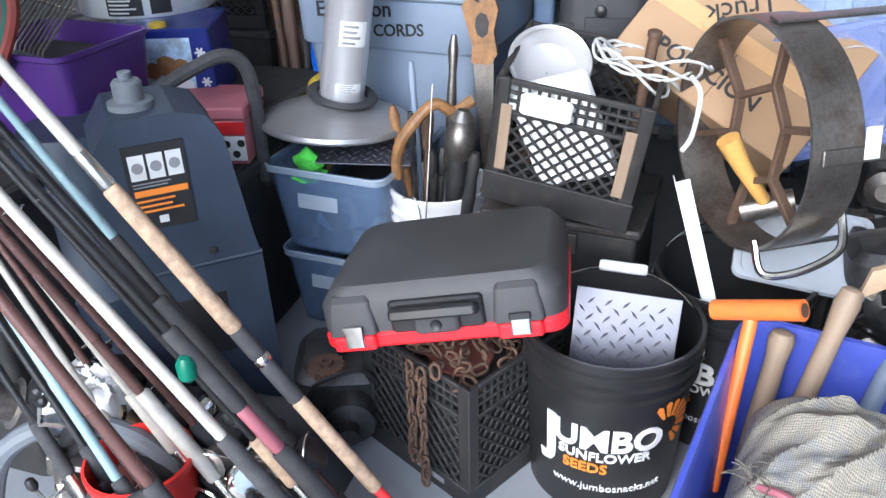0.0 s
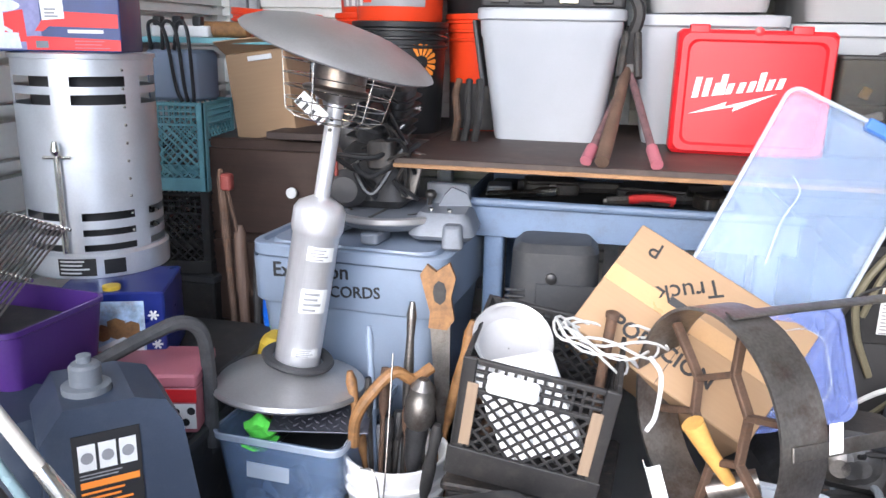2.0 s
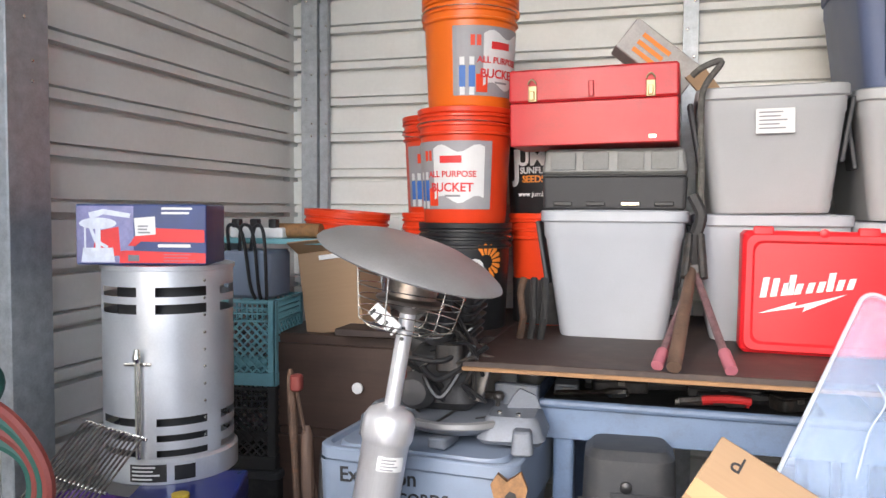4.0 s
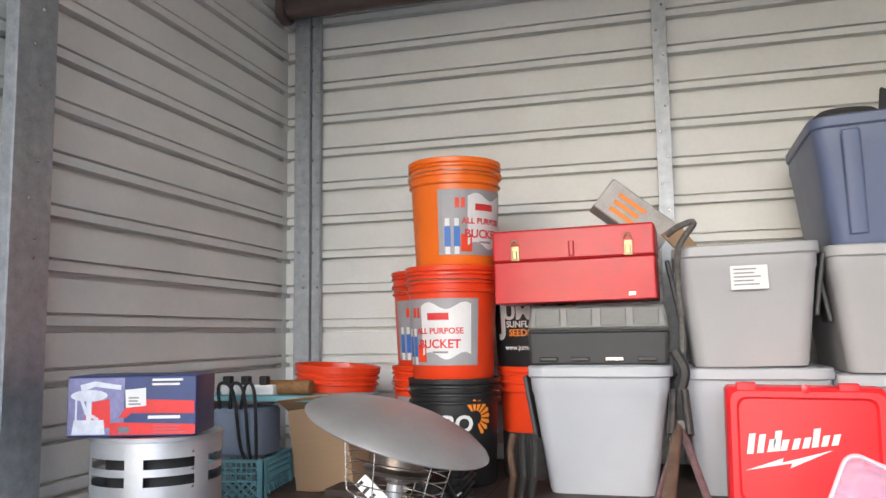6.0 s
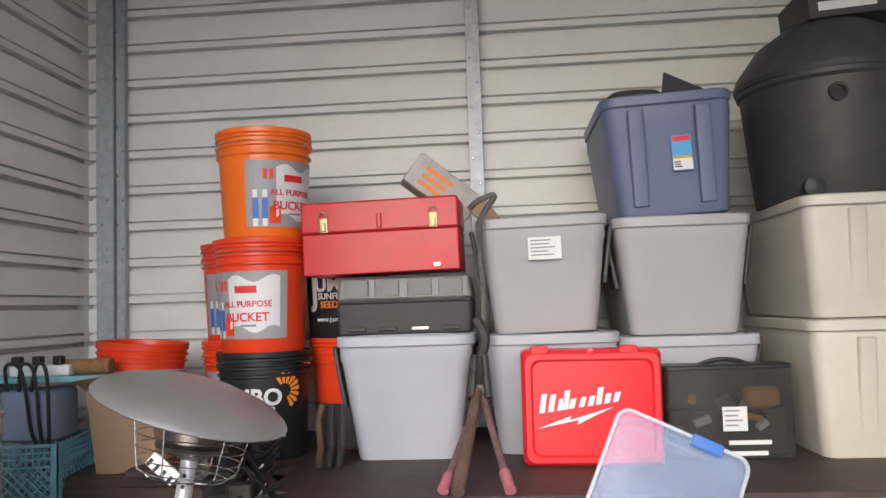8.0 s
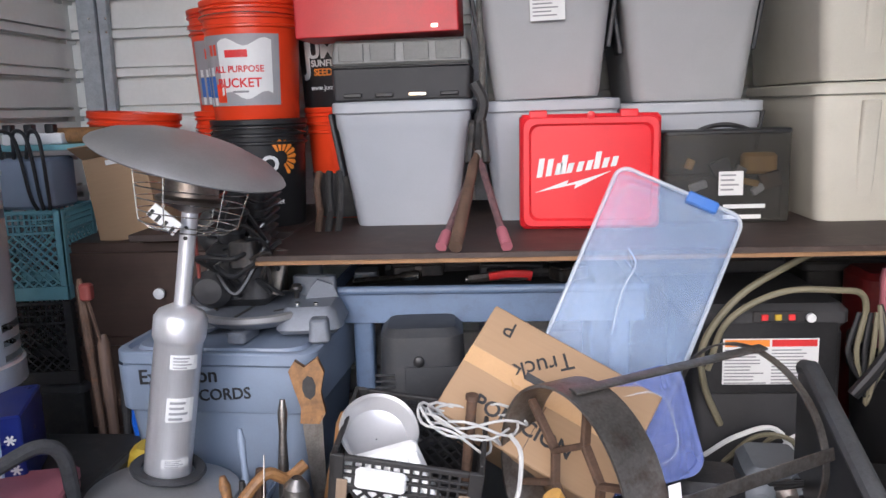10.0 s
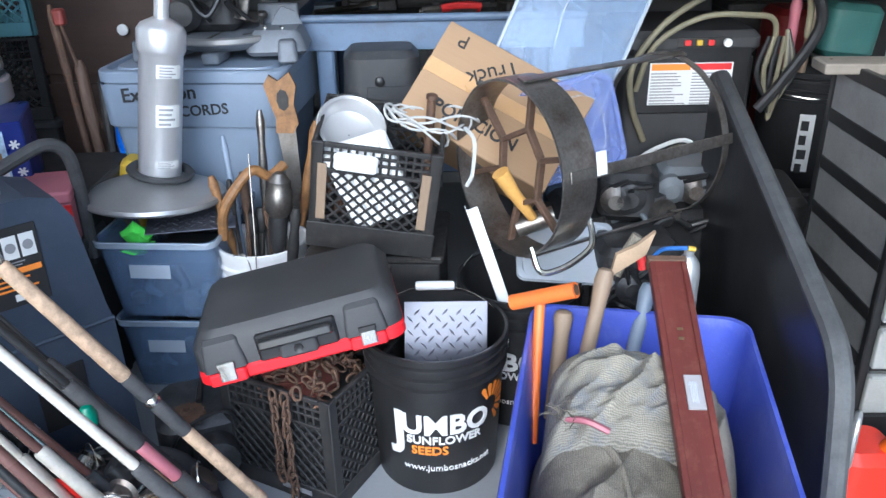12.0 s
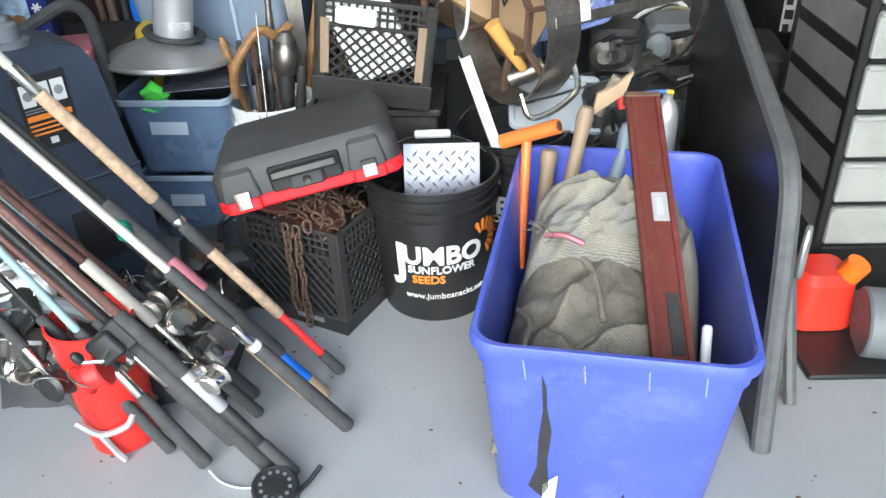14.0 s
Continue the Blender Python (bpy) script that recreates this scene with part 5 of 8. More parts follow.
# carton
CB = basis((-0.134, 1.95, 0.741), (0.357, -0.10, -0.184), (0.122, 0.15, 0.199))
cb = thing("cardboard_box", "taped brown cardboard box with marker writing, lying askew", "box", CB)
part("carton", Geo().rbox(0.41, 0.20, 0.275, 0.004, 0.003, m=pose(0.205, 0.10, 0)), CARDBOARD, cb)
part("tape", Geo().box(0.001, -0.001, 0.128, 0.409, 0.001, 0.168, 0.0003), mat("packing_tape", (0.50, 0.31, 0.15), 0.3, 0, 0.08, 12), cb)
part("hand_slot", Geo().slab([(0.135, 0.157), (0.190, 0.157), (0.190, 0.174), (0.135, 0.174)], 0.0015), BLACK_MATT, cb, m=pose(0, -0.0022, 0))
part("lettering", letters("Truck", 0.055), INK_BLACK, cb, "black marker writing", m=pose(0.158, -0.002, 0.205, 0, 137))
part("lettering", letters("P", 0.05), INK_BLACK, cb, "black marker writing", m=pose(0.055, -0.002, 0.241, 0, 176))
part("lettering", letters("POR", 0.046, bold=0.02), INK_BLACK, cb, "printed lettering", m=pose(0.112, -0.002, 0.062))
part("lettering", letters("CION", 0.046, bold=0.02), INK_BLACK, cb, "printed lettering", m=pose(0.238, -0.002, 0.066))
part("flap_seam", Geo().box(0.205, -0.0012, 0.001, 0.2065, 0.001, 0.127, 0.0003), WOODTOP, cb)

# translucent lid behind the carton
LD = basis((0.020, 2.094, 0.640), (0.292, -0.02, -0.134), (0.334, 0.303, 0.892))
ld = thing("tote_lid", "large translucent plastic tote lid leaning on the cart", "lid", LD)
rings = [[(x + 0.165, y, z + 0.34) for x, z in rrect(0.32 * k, 0.68 * k2, 0.03, 5)] for y, k, k2 in ((0.012, 1.0, 1.0), (0.0, 1.0, 1.0), (-0.004, 0.98, 0.99), (-0.004, 0.90, 0.945), (0.006, 0.87, 0.93), (0.006, 0.02, 0.02), (0.009, 0.02, 0.02), (0.009, 0.89, 0.94), (0.012, 0.95, 0.97))]
part("panel", Geo().loft(rings), CLEAR_THIN, ld)
part("rim", Geo().tube([(x + 0.165, 0.003, z + 0.34) for x, z in rrect(0.322, 0.682, 0.03, 5)], 0.0055, 6, closed=True), CLEAR_RIM, ld)
part("handle_clip", Geo().rbox(0.08, 0.02, 0.03, 0.008, 0.004), INK_BLUE, ld, "blue plastic handle", m=pose(0.22, 0.004, 0.66))
part("flange", Geo().loft([[(x + 0.165, y, z + 0.34) for x, z in rrect(0.322 * k, 0.682 * k2, 0.03, 5)] for y, k, k2 in ((0.003, 1.0, 1.0), (0.045, 0.985, 0.99), (0.050, 0.93, 0.965))], caps=False), CLEAR_THIN, ld)
part("moulded_step", Geo().loft([[(x + 0.165, y, z + 0.34) for x, z in rrect(0.322 * k, 0.682 * k2, 0.025, 5)] for y, k, k2 in ((-0.005, 0.84, 0.90), (-0.009, 0.83, 0.895), (-0.009, 0.80, 0.88), (-0.005, 0.79, 0.875))], caps=False), CLEAR_THIN, ld)
part("moulded_line", Geo().tube(spline([(0.10, -0.006, 0.50), (0.13, -0.006, 0.47), (0.125, -0.006, 0.40), (0.14, -0.006, 0.30)]), 0.002, 5), CLEAR_RIM, ld, "whitish scuff")

# welder and cables
gen = thing("welder", "black portable welder with a white warning label and looped cables", "welder", pose(0.729, 2.462, 0.238))
part("body", Geo().rbox(0.39, 0.40, 0.52, 0.03, 0.012, m=pose(0, 0.2, 0)), BLACK_MATT, gen)
part("front_panel", Geo().rbox(0.35, 0.012, 0.20, 0.004, 0.003, m=pose(0, -0.004, 0.345)), BLACK, gen)
part("cover", Geo().rbox(0.41, 0.42, 0.07, 0.03, 0.02, m=pose(0, 0.2, 0.521)), BLACK_MATT, gen)
lb = part("warning_label", Geo().box(-0.125, -0.0125, 0.372, 0.125, -0.0105, 0.50, 0.0004), INK_WHITE, gen, "white warning label")
part("band", plate(-0.12, 0.478, -0.003, 0.497, -0.0135), INK_ORANGE, lb)
part("band", plate(0.003, 0.478, 0.12, 0.497, -0.0135), INK_RED, lb)
for x0 in (-0.12, 0.003):
    part("print", bars(11, x0, x0 + 0.11, 0.470, 0.0092, 0.0035, -0.0135, 3), INK_GREY, lb)
part("control", Geo().rbox(0.16, 0.012, 0.03, 0.003, 0.002, m=pose(0.03, -0.008, 0.545)), DUSTY, gen)
for x, mt in ((-0.02, INK_RED), (0.015, YELLOW), (0.05, INK_RED)):
    part("switch", Geo().rbox(0.018, 0.008, 0.016, 0.003, 0.002, m=pose(x, -0.016, 0.551)), mt, gen)
part("knob", Geo().lathe([(0.012, 0), (0.012, 0.012), (0.006, 0.014)], 14, pose(0.095, -0.02, 0.56, 90)), WHITE, gen)
part("stand", Geo().rbox(0.36, 0.36, 0.237, 0.02, 0.01, m=pose(0, 0.2, -0.238)), DUSTY, gen)
cab = thing("cable_loops", "loops of olive rubber cable hanging over a welder", "cable")
part("cable", Geo().tube(spline([(0.60, 2.44, 0.50), (0.55, 2.42, 0.62), (0.54, 2.40, 0.74), (0.62, 2.40, 0.86), (0.75, 2.42, 0.94), (0.86, 2.42, 0.99), (0.96, 2.40, 1.0), (1.02, 2.38, 0.93), (1.03, 2.38, 0.82)], 10), 0.0095, 8), CABLE, cab)
part("cable", Geo().tube(spline([(0.56, 2.43, 0.66), (0.60, 2.40, 0.80), (0.72, 2.38, 0.88), (0.86, 2.38, 0.885), (0.94, 2.40, 0.86), (0.95, 2.42, 0.74)], 10), 0.0085, 8), CABLE, cab)
for k in range(4):
    part("cable", Geo().tube(spline([(0.93 + 0.015 * k, 2.40, 0.82), (0.90 + 0.02 * k, 2.38, 0.72), (0.95, 2.38, 0.64 - 0.02 * k), (1.01 - 0.01 * k, 2.38, 0.72), (0.98, 2.40, 0.84)], 8), 0.007, 7), CABLE if k % 2 else BLACK, cab)
part("torch", Geo().tube(spline([(0.98, 2.36, 1.0), (1.03, 2.34, 0.93), (1.04, 2.34, 0.84), (0.96, 2.34, 0.70), (0.90, 2.34, 0.62)]), 0.016, 10), BLACK, cab)
for k in range(6):
    part("cable", Geo().tube(spline([(0.55 + 0.05 * k, 2.40, 0.43 - 0.02 * k), (0.62 + 0.05 * k, 2.36, 0.50), (0.72 + 0.04 * k, 2.36, 0.52 - 0.03 * k), (0.80 + 0.03 * k, 2.38, 0.40)], 6), 0.007, 6), CABLE if k % 3 else WHITE, cab)

# drum frame: iron ring, rear hoop, flat bars
DR = basis((0.155, 1.77, 0.655), (0.53, -0.85, 0.0), (0, 0, 1))
dr = thing("iron_drum_frame", "weathered iron ring frame with spokes, flat bars and rear hoop", "iron frame", DR)
R = 0.203
part("front_ring", Geo().loft([[(r * math.cos(2 * math.pi * i / 64), y, r * math.sin(2 * math.pi * i / 64)) for i in range(64)] for r, y in ((R, -0.045), (R, 0.045), (R - 0.006, 0.045), (R - 0.006, -0.045))], caps=False, loop=True), OLDSTEEL, dr)
part("rear_hoop", Geo().loft([[(r * math.cos(2 * math.pi * i / 64), y, r * math.sin(2 * math.pi * i / 64)) for i in range(64)] for r, y in ((R, 0.435), (R, 0.453), (R - 0.004, 0.453), (R - 0.004, 0.435))], caps=False, loop=True), OLDSTEEL, dr)
for a in (10, 82, 200, 290):
    c, s = math.cos(radians(a)) * (R + 0.004), math.sin(radians(a)) * (R + 0.004)
    part("bar", Geo().rbox(0.026, 0.005, 0.49, 0.002, 0.001), OLDSTEEL, dr, m=pose(c, -0.03, s, 0, -a + 90, 0) @ pose(0, 0, 0, -90, 0, 0))
hexa = [(h * math.cos(radians(60 * i + 20 + q)), h * math.sin(radians(60 * i + 20 + q))) for i, (h, q) in enumerate(((0.078, 4), (0.096, -5), (0.083, 6), (0.074, -3), (0.094, 5), (0.088, -6)))]
for i in range(6):
    (xa, za), (xb, zb) = hexa[i], hexa[(i + 1) % 6]
    a, b = Vector((xa, 0, za)), Vector((xb, 0, zb))
    part("spoke", Geo().box(-0.009, -0.006, 0, 0.009, 0.006, (b - a).length, 0.002), RUST, dr, m=along(a, b))
    t = radians(60 * i + 20)
    a, b = Vector((xa, 0, za)), Vector((math.cos(t) * (R - 0.006), 0, math.sin(t) * (R - 0.006)))
    part("spoke", Geo().box(-0.009, -0.006, 0, 0.009, 0.006, (b - a).length, 0.002), RUST, dr, m=along(a, b))
part("tag", Geo().box(-0.014, -0.001, 0, 0.014, 0.0, 0.05, 0.0004), INK_WHITE, dr, m=pose(R + 0.008, 0.05, 0.03, 0, 80, 0) @ pose(0, 0, 0, -90, 0, 90))
hk = thing("bent_handle", "bent bright steel rod handle on an iron ring", "handle")
part("rod", Geo().tube(spline([(0.17, 1.66, 0.50), (0.19, 1.63, 0.455), (0.24, 1.62, 0.47), (0.29, 1.62, 0.51), (0.30, 1.63, 0.54), (0.285, 1.65, 0.60)]), 0.007, 8), CHROME, hk)
mal = thing("mallet", "mallet with a yellow wooden handle hanging inside an iron ring", "mallet")
part("handle", Geo().tube([(0.105, 1.742, 0.650), (0.135, 1.75, 0.60), (0.185, 1.778, 0.525)], 0.016, 12, radii=[0.021, 0.016, 0.012]), YELLOWOOD, mal)
part("head", Geo().tube([(0.15, 1.80, 0.49), (0.24, 1.80, 0.52)], 0.024, 12), OLDSTEEL, mal)
bl = thing("blue_bin", "blue translucent plastic bin standing on end behind an iron ring", "plastic bin", basis((0.235, 1.95, 0.47), (0.96, 0.1, 0.22), (-0.2, 0.15, 0.96)))
part("bin", Geo().loft([[(x + 0.11, y, z + 0.185) for x, z in rrect(0.26 * k, 0.25 * k, 0.04, 5)] for y, k in ((0.0, 1.0), (-0.006, 0.98), (-0.006, 0.90), (0.005, 0.88), (0.10, 0.8), (0.105, 0.75))]), CLEARBLUE, bl)
part("moulded_line", Geo().tube([(x + 0.11, -0.008, z + 0.185) for x, z in rrect(0.17, 0.16, 0.05, 5)], 0.002, 5, closed=True), CLEAR, bl)

# ---- foreground ----
CS = basis((-0.487, 1.305, 0.378), (0.387, 0.07, 0.069), (-0.184, 0.049, 0.979))
case = thing("power_tool_case", "black and red plastic tool case with handle and steel latches", "tool case", CS)
W, D, HH = 0.405, 0.305, 0.108
part("base", Geo().rbox(W, D, 0.030, 0.03, 0.006, m=pose(W / 2, D / 2, 0)), RED_PLASTIC, case, "red lower shell")
shell = Geo().loft([[(x + W / 2, y + D / 2, z) for x, y in rrect(W * k, D * kd, 0.035, 5)] for z, k, kd in ((0.0302, 0.995, 0.99), (0.075, 0.99, 0.985), (HH - 0.006, 0.90, 0.90), (HH, 0.86, 0.87))])
part("lid", shell, BLACK_MATT, case, "matt black upper shell")
for x in (0.058, W - 0.075):
    part("pillar", Geo().loft([[(x + a, b - 0.004, z) for a, b in rrect(wd, dp, 0.008, 3)] for z, wd, dp in ((0.031, 0.082, 0.052), (0.045, 0.080, 0.052), (0.086, 0.070, 0.034), (0.094, 0.062, 0.016))]), BLACK_MATT, case, m=pose(0, 0.022, 0))
    part("pillar_foot", Geo().rbox(0.072, 0.02, 0.026, 0.006, 0.004, m=pose(x, -0.002, 0.003)), RED_PLASTIC, case, "red latch seat")
    la = part("latch", Geo().rbox(0.032, 0.006, 0.030, 0.003, 0.002), CHROME, case, "bright steel latch", m=pose(x + 0.002, -0.0135, 0.012, -6))
    part("latch_pull", Geo().rbox(0.034, 0.005, 0.011, 0.003, 0.002), BLACK if x > 0.2 else CHROME, la, m=pose(0, -0.003, 0.027))
hd = part("handle", Geo().rbox(0.140, 0.018, 0.019, 0.006, 0.005, n=4), BLACK, case, "smooth black handle", m=pose(0.20, -0.030, 0.064, -14))
for x in (0.137, 0.263):
    part("handle_arm", Geo().rbox(0.016, 0.034, 0.016, 0.004, 0.003), BLACK, hd, m=pose(x - 0.20, 0.018, -0.002))
part("handle_recess", Geo().rbox(0.155, 0.02, 0.055, 0.008, 0.006, m=pose(0.20, 0.004, 0.028)), BLACK, case)
part("lock_boss", Geo().rbox(0.075, 0.02, 0.034, 0.012, 0.006, m=pose(0.20, -0.008, 0.028)), BLACK_MATT, case)
part("lock_hole", Geo().lathe([(0.009, 0), (0.009, 0.003), (0.004, 0.001)], 12, pose(0.20, -0.0185, 0.045, 90)), BLACK, case)

# chain crate
ck = math.degrees(math.atan2(-0.138, 0.264))
cc = milk_crate(pose(-0.527, 1.518, 0, 0, 0, ck), "black milk crate on the floor with rusty chain hanging out", DUSTY, 0.298, 0.29, 0.285)
part("print_bar", bars(1, 0.15, 0.26, 0.035, 0.02, 0.014, -0.0006), INK_GREY, cc)
chain = thing("chain", "rusty steel chain heaped in a crate and hanging over its front", "chain")
link = Geo().tube([(0.0085 * math.cos(t) , 0, 0.011 * math.sin(t) + (0.006 if math.sin(t) > 0 else -0.006)) for t in [2 * math.pi * (i + 0.5) / 12 for i in range(12)]], 0.0032, 6, closed=True)
first = part("link", link, RUST, chain, m=pose(-0.33, 1.402, 0.30))
front = Vector((0.264, -0.138, 0)).normalized()
for s, x0 in enumerate((0.175, 0.205)):
    for i in range(11 + s * 2):
        p = Vector((-0.527, 1.518, 0)) + front * (x0 + 0.003 * math.sin(i * 1.3)) + Vector((-0.012, -0.022, 0.287 - i * 0.021))
        same(first, pose(p.x, p.y, p.z, 0, rnd.uniform(-6, 6), ck + (90 if i % 2 else 0) + rnd.uniform(-15, 15)), chain)
for i in range(110):
    u, v = rnd.gauss(0.17, 0.055), rnd.gauss(0.12, 0.06)
    p = Vector((-0.527, 1.518, 0)) + front * min(max(u, 0.03), 0.27) + Vector((-front.y, front.x, 0)) * min(max(v, 0.015), 0.26)
    same(first, pose(p.x, p.y, 0.245 + 0.07 * math.exp(-((u - 0.17) ** 2 + (v - 0.1) ** 2) / 0.008) + rnd.uniform(-0.015, 0.012), rnd.uniform(0, 180), rnd.uniform(0, 180), rnd.uniform(0, 180)), chain)
for k in range(3):
    pan = thing("rusty_lid", "rusty round lid lying among chain in a crate", "lid", pose(-0.33 - 0.05 * k, 1.55 + 0.02 * k, 0.235 + 0.012 * k, 8 - 6 * k, 6))
    part("disc", Geo().lathe([(0.06, 0), (0.066, 0.004), (0.066, 0.012), (0.05, 0.016), (0.002, 0.016)], 24), mat("red_oxide_paint", (0.20, 0.065, 0.05), 0.6, 0.1, 0.2, 20, 0.1, 160, 0.4, (0.1, 0.05, 0.03)), pan)
junk = thing("crate_fill", "dark rusty scrap filling a milk crate", "scrap", pose(-0.527, 1.518, 0, 0, 0, ck))
part("scrap", Geo().rbox(0.255, 0.25, 0.20, 0.02, 0.01, m=pose(0.149, 0.145, 0.014)), DUSTY, junk)

# jumbo buckets
jb = bucket(pose(-0.047, 1.57, 0), BLACK, "black plastic seed bucket with white lettering holding a metal plate", r=0.157, foot=0.138, swing=150)
seed_print(jb, 2, r=0.157, foot=0.138)
jp = thing("checker_plate", "bright aluminium checker plate standing in a black bucket", "metal plate", basis((-0.113, 1.485, 0.243), (0.98, 0.03, -0.02), (-0.015, 0.25, 0.97)))
part("plate", checker(0.178, 0.20), BRIGHT, jp, smooth=False)
jf = thing("bucket_fill", "dark scrap at the bottom of a black bucket", "scrap", pose(-0.043, 1.57, 0.012))
part("scrap", Geo().lathe([(0.128, 0), (0.137, 0.19), (0.08, 0.215), (0.002, 0.20)], 20), DUSTY, jf)
jb2 = bucket(pose(0.16, 1.80, 0), BLACK, "black plastic bucket standing behind another", r=0.149, swing=140)
seed_print(jb2, -30)
ang = thing("aluminium_angle", "white painted steel angle standing in a bucket", "steel angle", along((0.14, 1.71, 0.22), (0.02, 1.69, 0.60)))
part("flange", Geo().box(-0.014, 0, 0, 0.014, 0.002, 0.385, 0.0006), WHITE, ang)
part("flange", Geo().box(0.0142, 0, 0, 0.0162, 0.026, 0.385, 0.0006), WHITE, ang)
lidb = thing("blue_clear_lid", "blue grey translucent plastic lid lying on junk", "lid", basis((0.155, 1.74, 0.385), (0.97, 0.05, -0.12), (0.05, 0.72, 0.45)))
part("panel", Geo().loft([[(x + 0.12, y, z + 0.09) for x, z in rrect(0.25 * k, 0.18 * k, 0.02, 4)] for y, k in ((0.012, 1.0), (0.0, 1.0), (0.0, 0.9), (0.006, 0.87), (0.006, 0.05))]), CLEAR_RIM, lidb)

# blue tub: open, cracked, with bundle
TA = -10.8
tub = thing("storage_tub", "long royal blue plastic tub with cracked front, full of tools", "tub", pose(0.312, 1.142, 0, 0, 0, TA))
def tub_ring(k, kd, z, r=0.05):
    return [(x, y, z) for x, y in rrect(0.435 * k, 0.745 * kd, r, 6)]
part("shell", Geo().loft([tub_ring(0.84, 0.82, 0.0), tub_ring(0.86, 0.84, 0.01), tub_ring(0.965, 0.97, 0.36), tub_ring(0.985, 0.985, 0.362), tub_ring(0.995, 0.995, 0.405), tub_ring(0.975, 0.985, 0.405), tub_ring(0.955, 0.965, 0.355), tub_ring(0.845, 0.825, 0.014), tub_ring(0.78, 0.78, 0.012)]), TUB, tub)
part("rim", Geo().loft([tub_ring(0.985, 0.99, 0.396), tub_ring(1.03, 1.018, 0.398), tub_ring(1.035, 1.022, 0.41), tub_ring(1.02, 1.012, 0.42), tub_ring(0.985, 0.988, 0.419), tub_ring(0.972, 0.98, 0.405)], caps=False), TUB, tub)
crack = [(-0.105, 0.36), (-0.097, 0.33), (-0.095, 0.28), (-0.086, 0.22), (-0.092, 0.14), (-0.088, 0.06), (-0.10, 0.03), (-0.125, 0.06), (-0.11, 0.12), (-0.108, 0.20), (-0.102, 0.27)]
def tub_front(z):
    return -0.745 / 2 * (0.84 + 0.13 * (z - 0.01) / 0.35) - 0.0015
def on_front(pts):
    n = len(pts)
    return Geo().add([(x, tub_front(z), z) for x, z in pts], [tuple(range(n))])
part("crack", on_front(list(reversed(crack))), DUSTY, tub, "dark open crack", smooth=False)
part("torn_edge", on_front([(-0.06, 0.004), (0.13, 0.004), (0.12, 0.03), (0.05, 0.02), (0.045, 0.07), (0.03, 0.022), (-0.03, 0.03), (-0.07, 0.012)]), DUSTY, tub, "torn dark bottom edge", smooth=False)
part("taped_strip", on_front([(-0.10, 0.002), (-0.078, 0.002), (-0.072, 0.10), (-0.098, 0.07)]), WHITE, tub, "peeled white strip", smooth=False)
for i in range(4):
    x = -0.15 + 0.1 * i + rnd.uniform(-0.02, 0.02)
    part("crease", Geo().tube([(x, tub_front(0.39) - 0.012, 0.40), (x + 0.004, tub_front(0.36) - 0.004, 0.352)], 0.0012, 4), CLEAR, tub, "white stress crease")

# burlap heap
bur = thing("burlap_sack", "rumpled grey brown burlap sack stuffed in a blue tub", "sack", pose(0.29, 1.12, 0.10, 0, 0, TA))
def heap(w, d, h, seed, res=44, folds=0.022, wide_by=1.0, count=16, square=6):
    """A cloth mound crossed by long pinched folds."""
    pick = random.Random(int(seed * 10))
    lines = [(pick.uniform(-0.9, 0.9), pick.uniform(-0.9, 0.9), pick.uniform(0, math.pi), pick.uniform(0.05, 0.16) * wide_by, pick.uniform(0.35, 1.0), pick.uniform(0.5, 1.3)) for _ in range(count)]
    g = Geo()
    verts, faces = [], []
    for i in range(res + 1):
        for j in range(res + 1):
            u, v = i / res * 2 - 1, j / res * 2 - 1
            k = max((1 - u ** square) * (1 - v ** square), 0) ** 0.5
            p = Vector((u + seed, v * 1.3, seed))
            z = h * k * (0.9 + 0.16 * noise.noise(p * 0.9))
            for cx, cy, a, wide, amp, reach in lines:
                along_, off = (u - cx) * math.cos(a) + (v - cy) * math.sin(a), -(u - cx) * math.sin(a) + (v - cy) * math.cos(a)
                off += 0.12 * noise.noise(Vector((along_ * 2, cx * 9, seed)))
                side = abs(off) / wide
                z += folds * amp * max(0, 1 - side) ** 1.4 * math.exp(-(along_ / reach) ** 2) - 0.35 * folds * amp * math.exp(-((side - 1.5) ** 2) * 4) * math.exp(-(along_ / reach) ** 2)
            z += 0.003 * noise.noise(p * 7) + 0.0012 * noise.noise(p * 30)
            verts.append((u * w / 2, v * d / 2, z))
    for i in range(res):
        for j in range(res):
            a = i * (res + 1) + j
            faces.append((a, a + res + 1, a + res + 2, a + 1))
    return g.add(verts, faces)
sack = heap(0.35, 0.47, 0.245, 2.3, 120, 0.018, 1.4, 13, 4)
part("cloth", sack, BURLAP, bur, m=pose(-0.005, -0.05, 0.02))
part("cloth_fold", heap(0.31, 0.24, 0.17, 7.1, 70, 0.017, 1.2, 12, 4), BURLAP_BLUE, bur, "blue stained burlap", m=pose(0.0, 0.14, 0.19, 12, 4))
def on_sack(x, y):
    return min(((px - x) ** 2 + (py - y) ** 2, pz) for px, py, pz in sack.v)[1]
for pts in (((-0.06, 0.10), (-0.02, 0.05), (0.0, -0.02), (0.01, -0.08)), ((0.02, -0.10), (-0.03, -0.14), (-0.07, -0.20)), ((-0.15, 0.0), (-0.12, -0.08), (-0.13, -0.16))):
    part("hem", Geo().tube(spline([(x - 0.005, y - 0.055, on_sack(x, y) + 0.023) for x, y in pts]), 0.007, 7), BURLAP, bur)
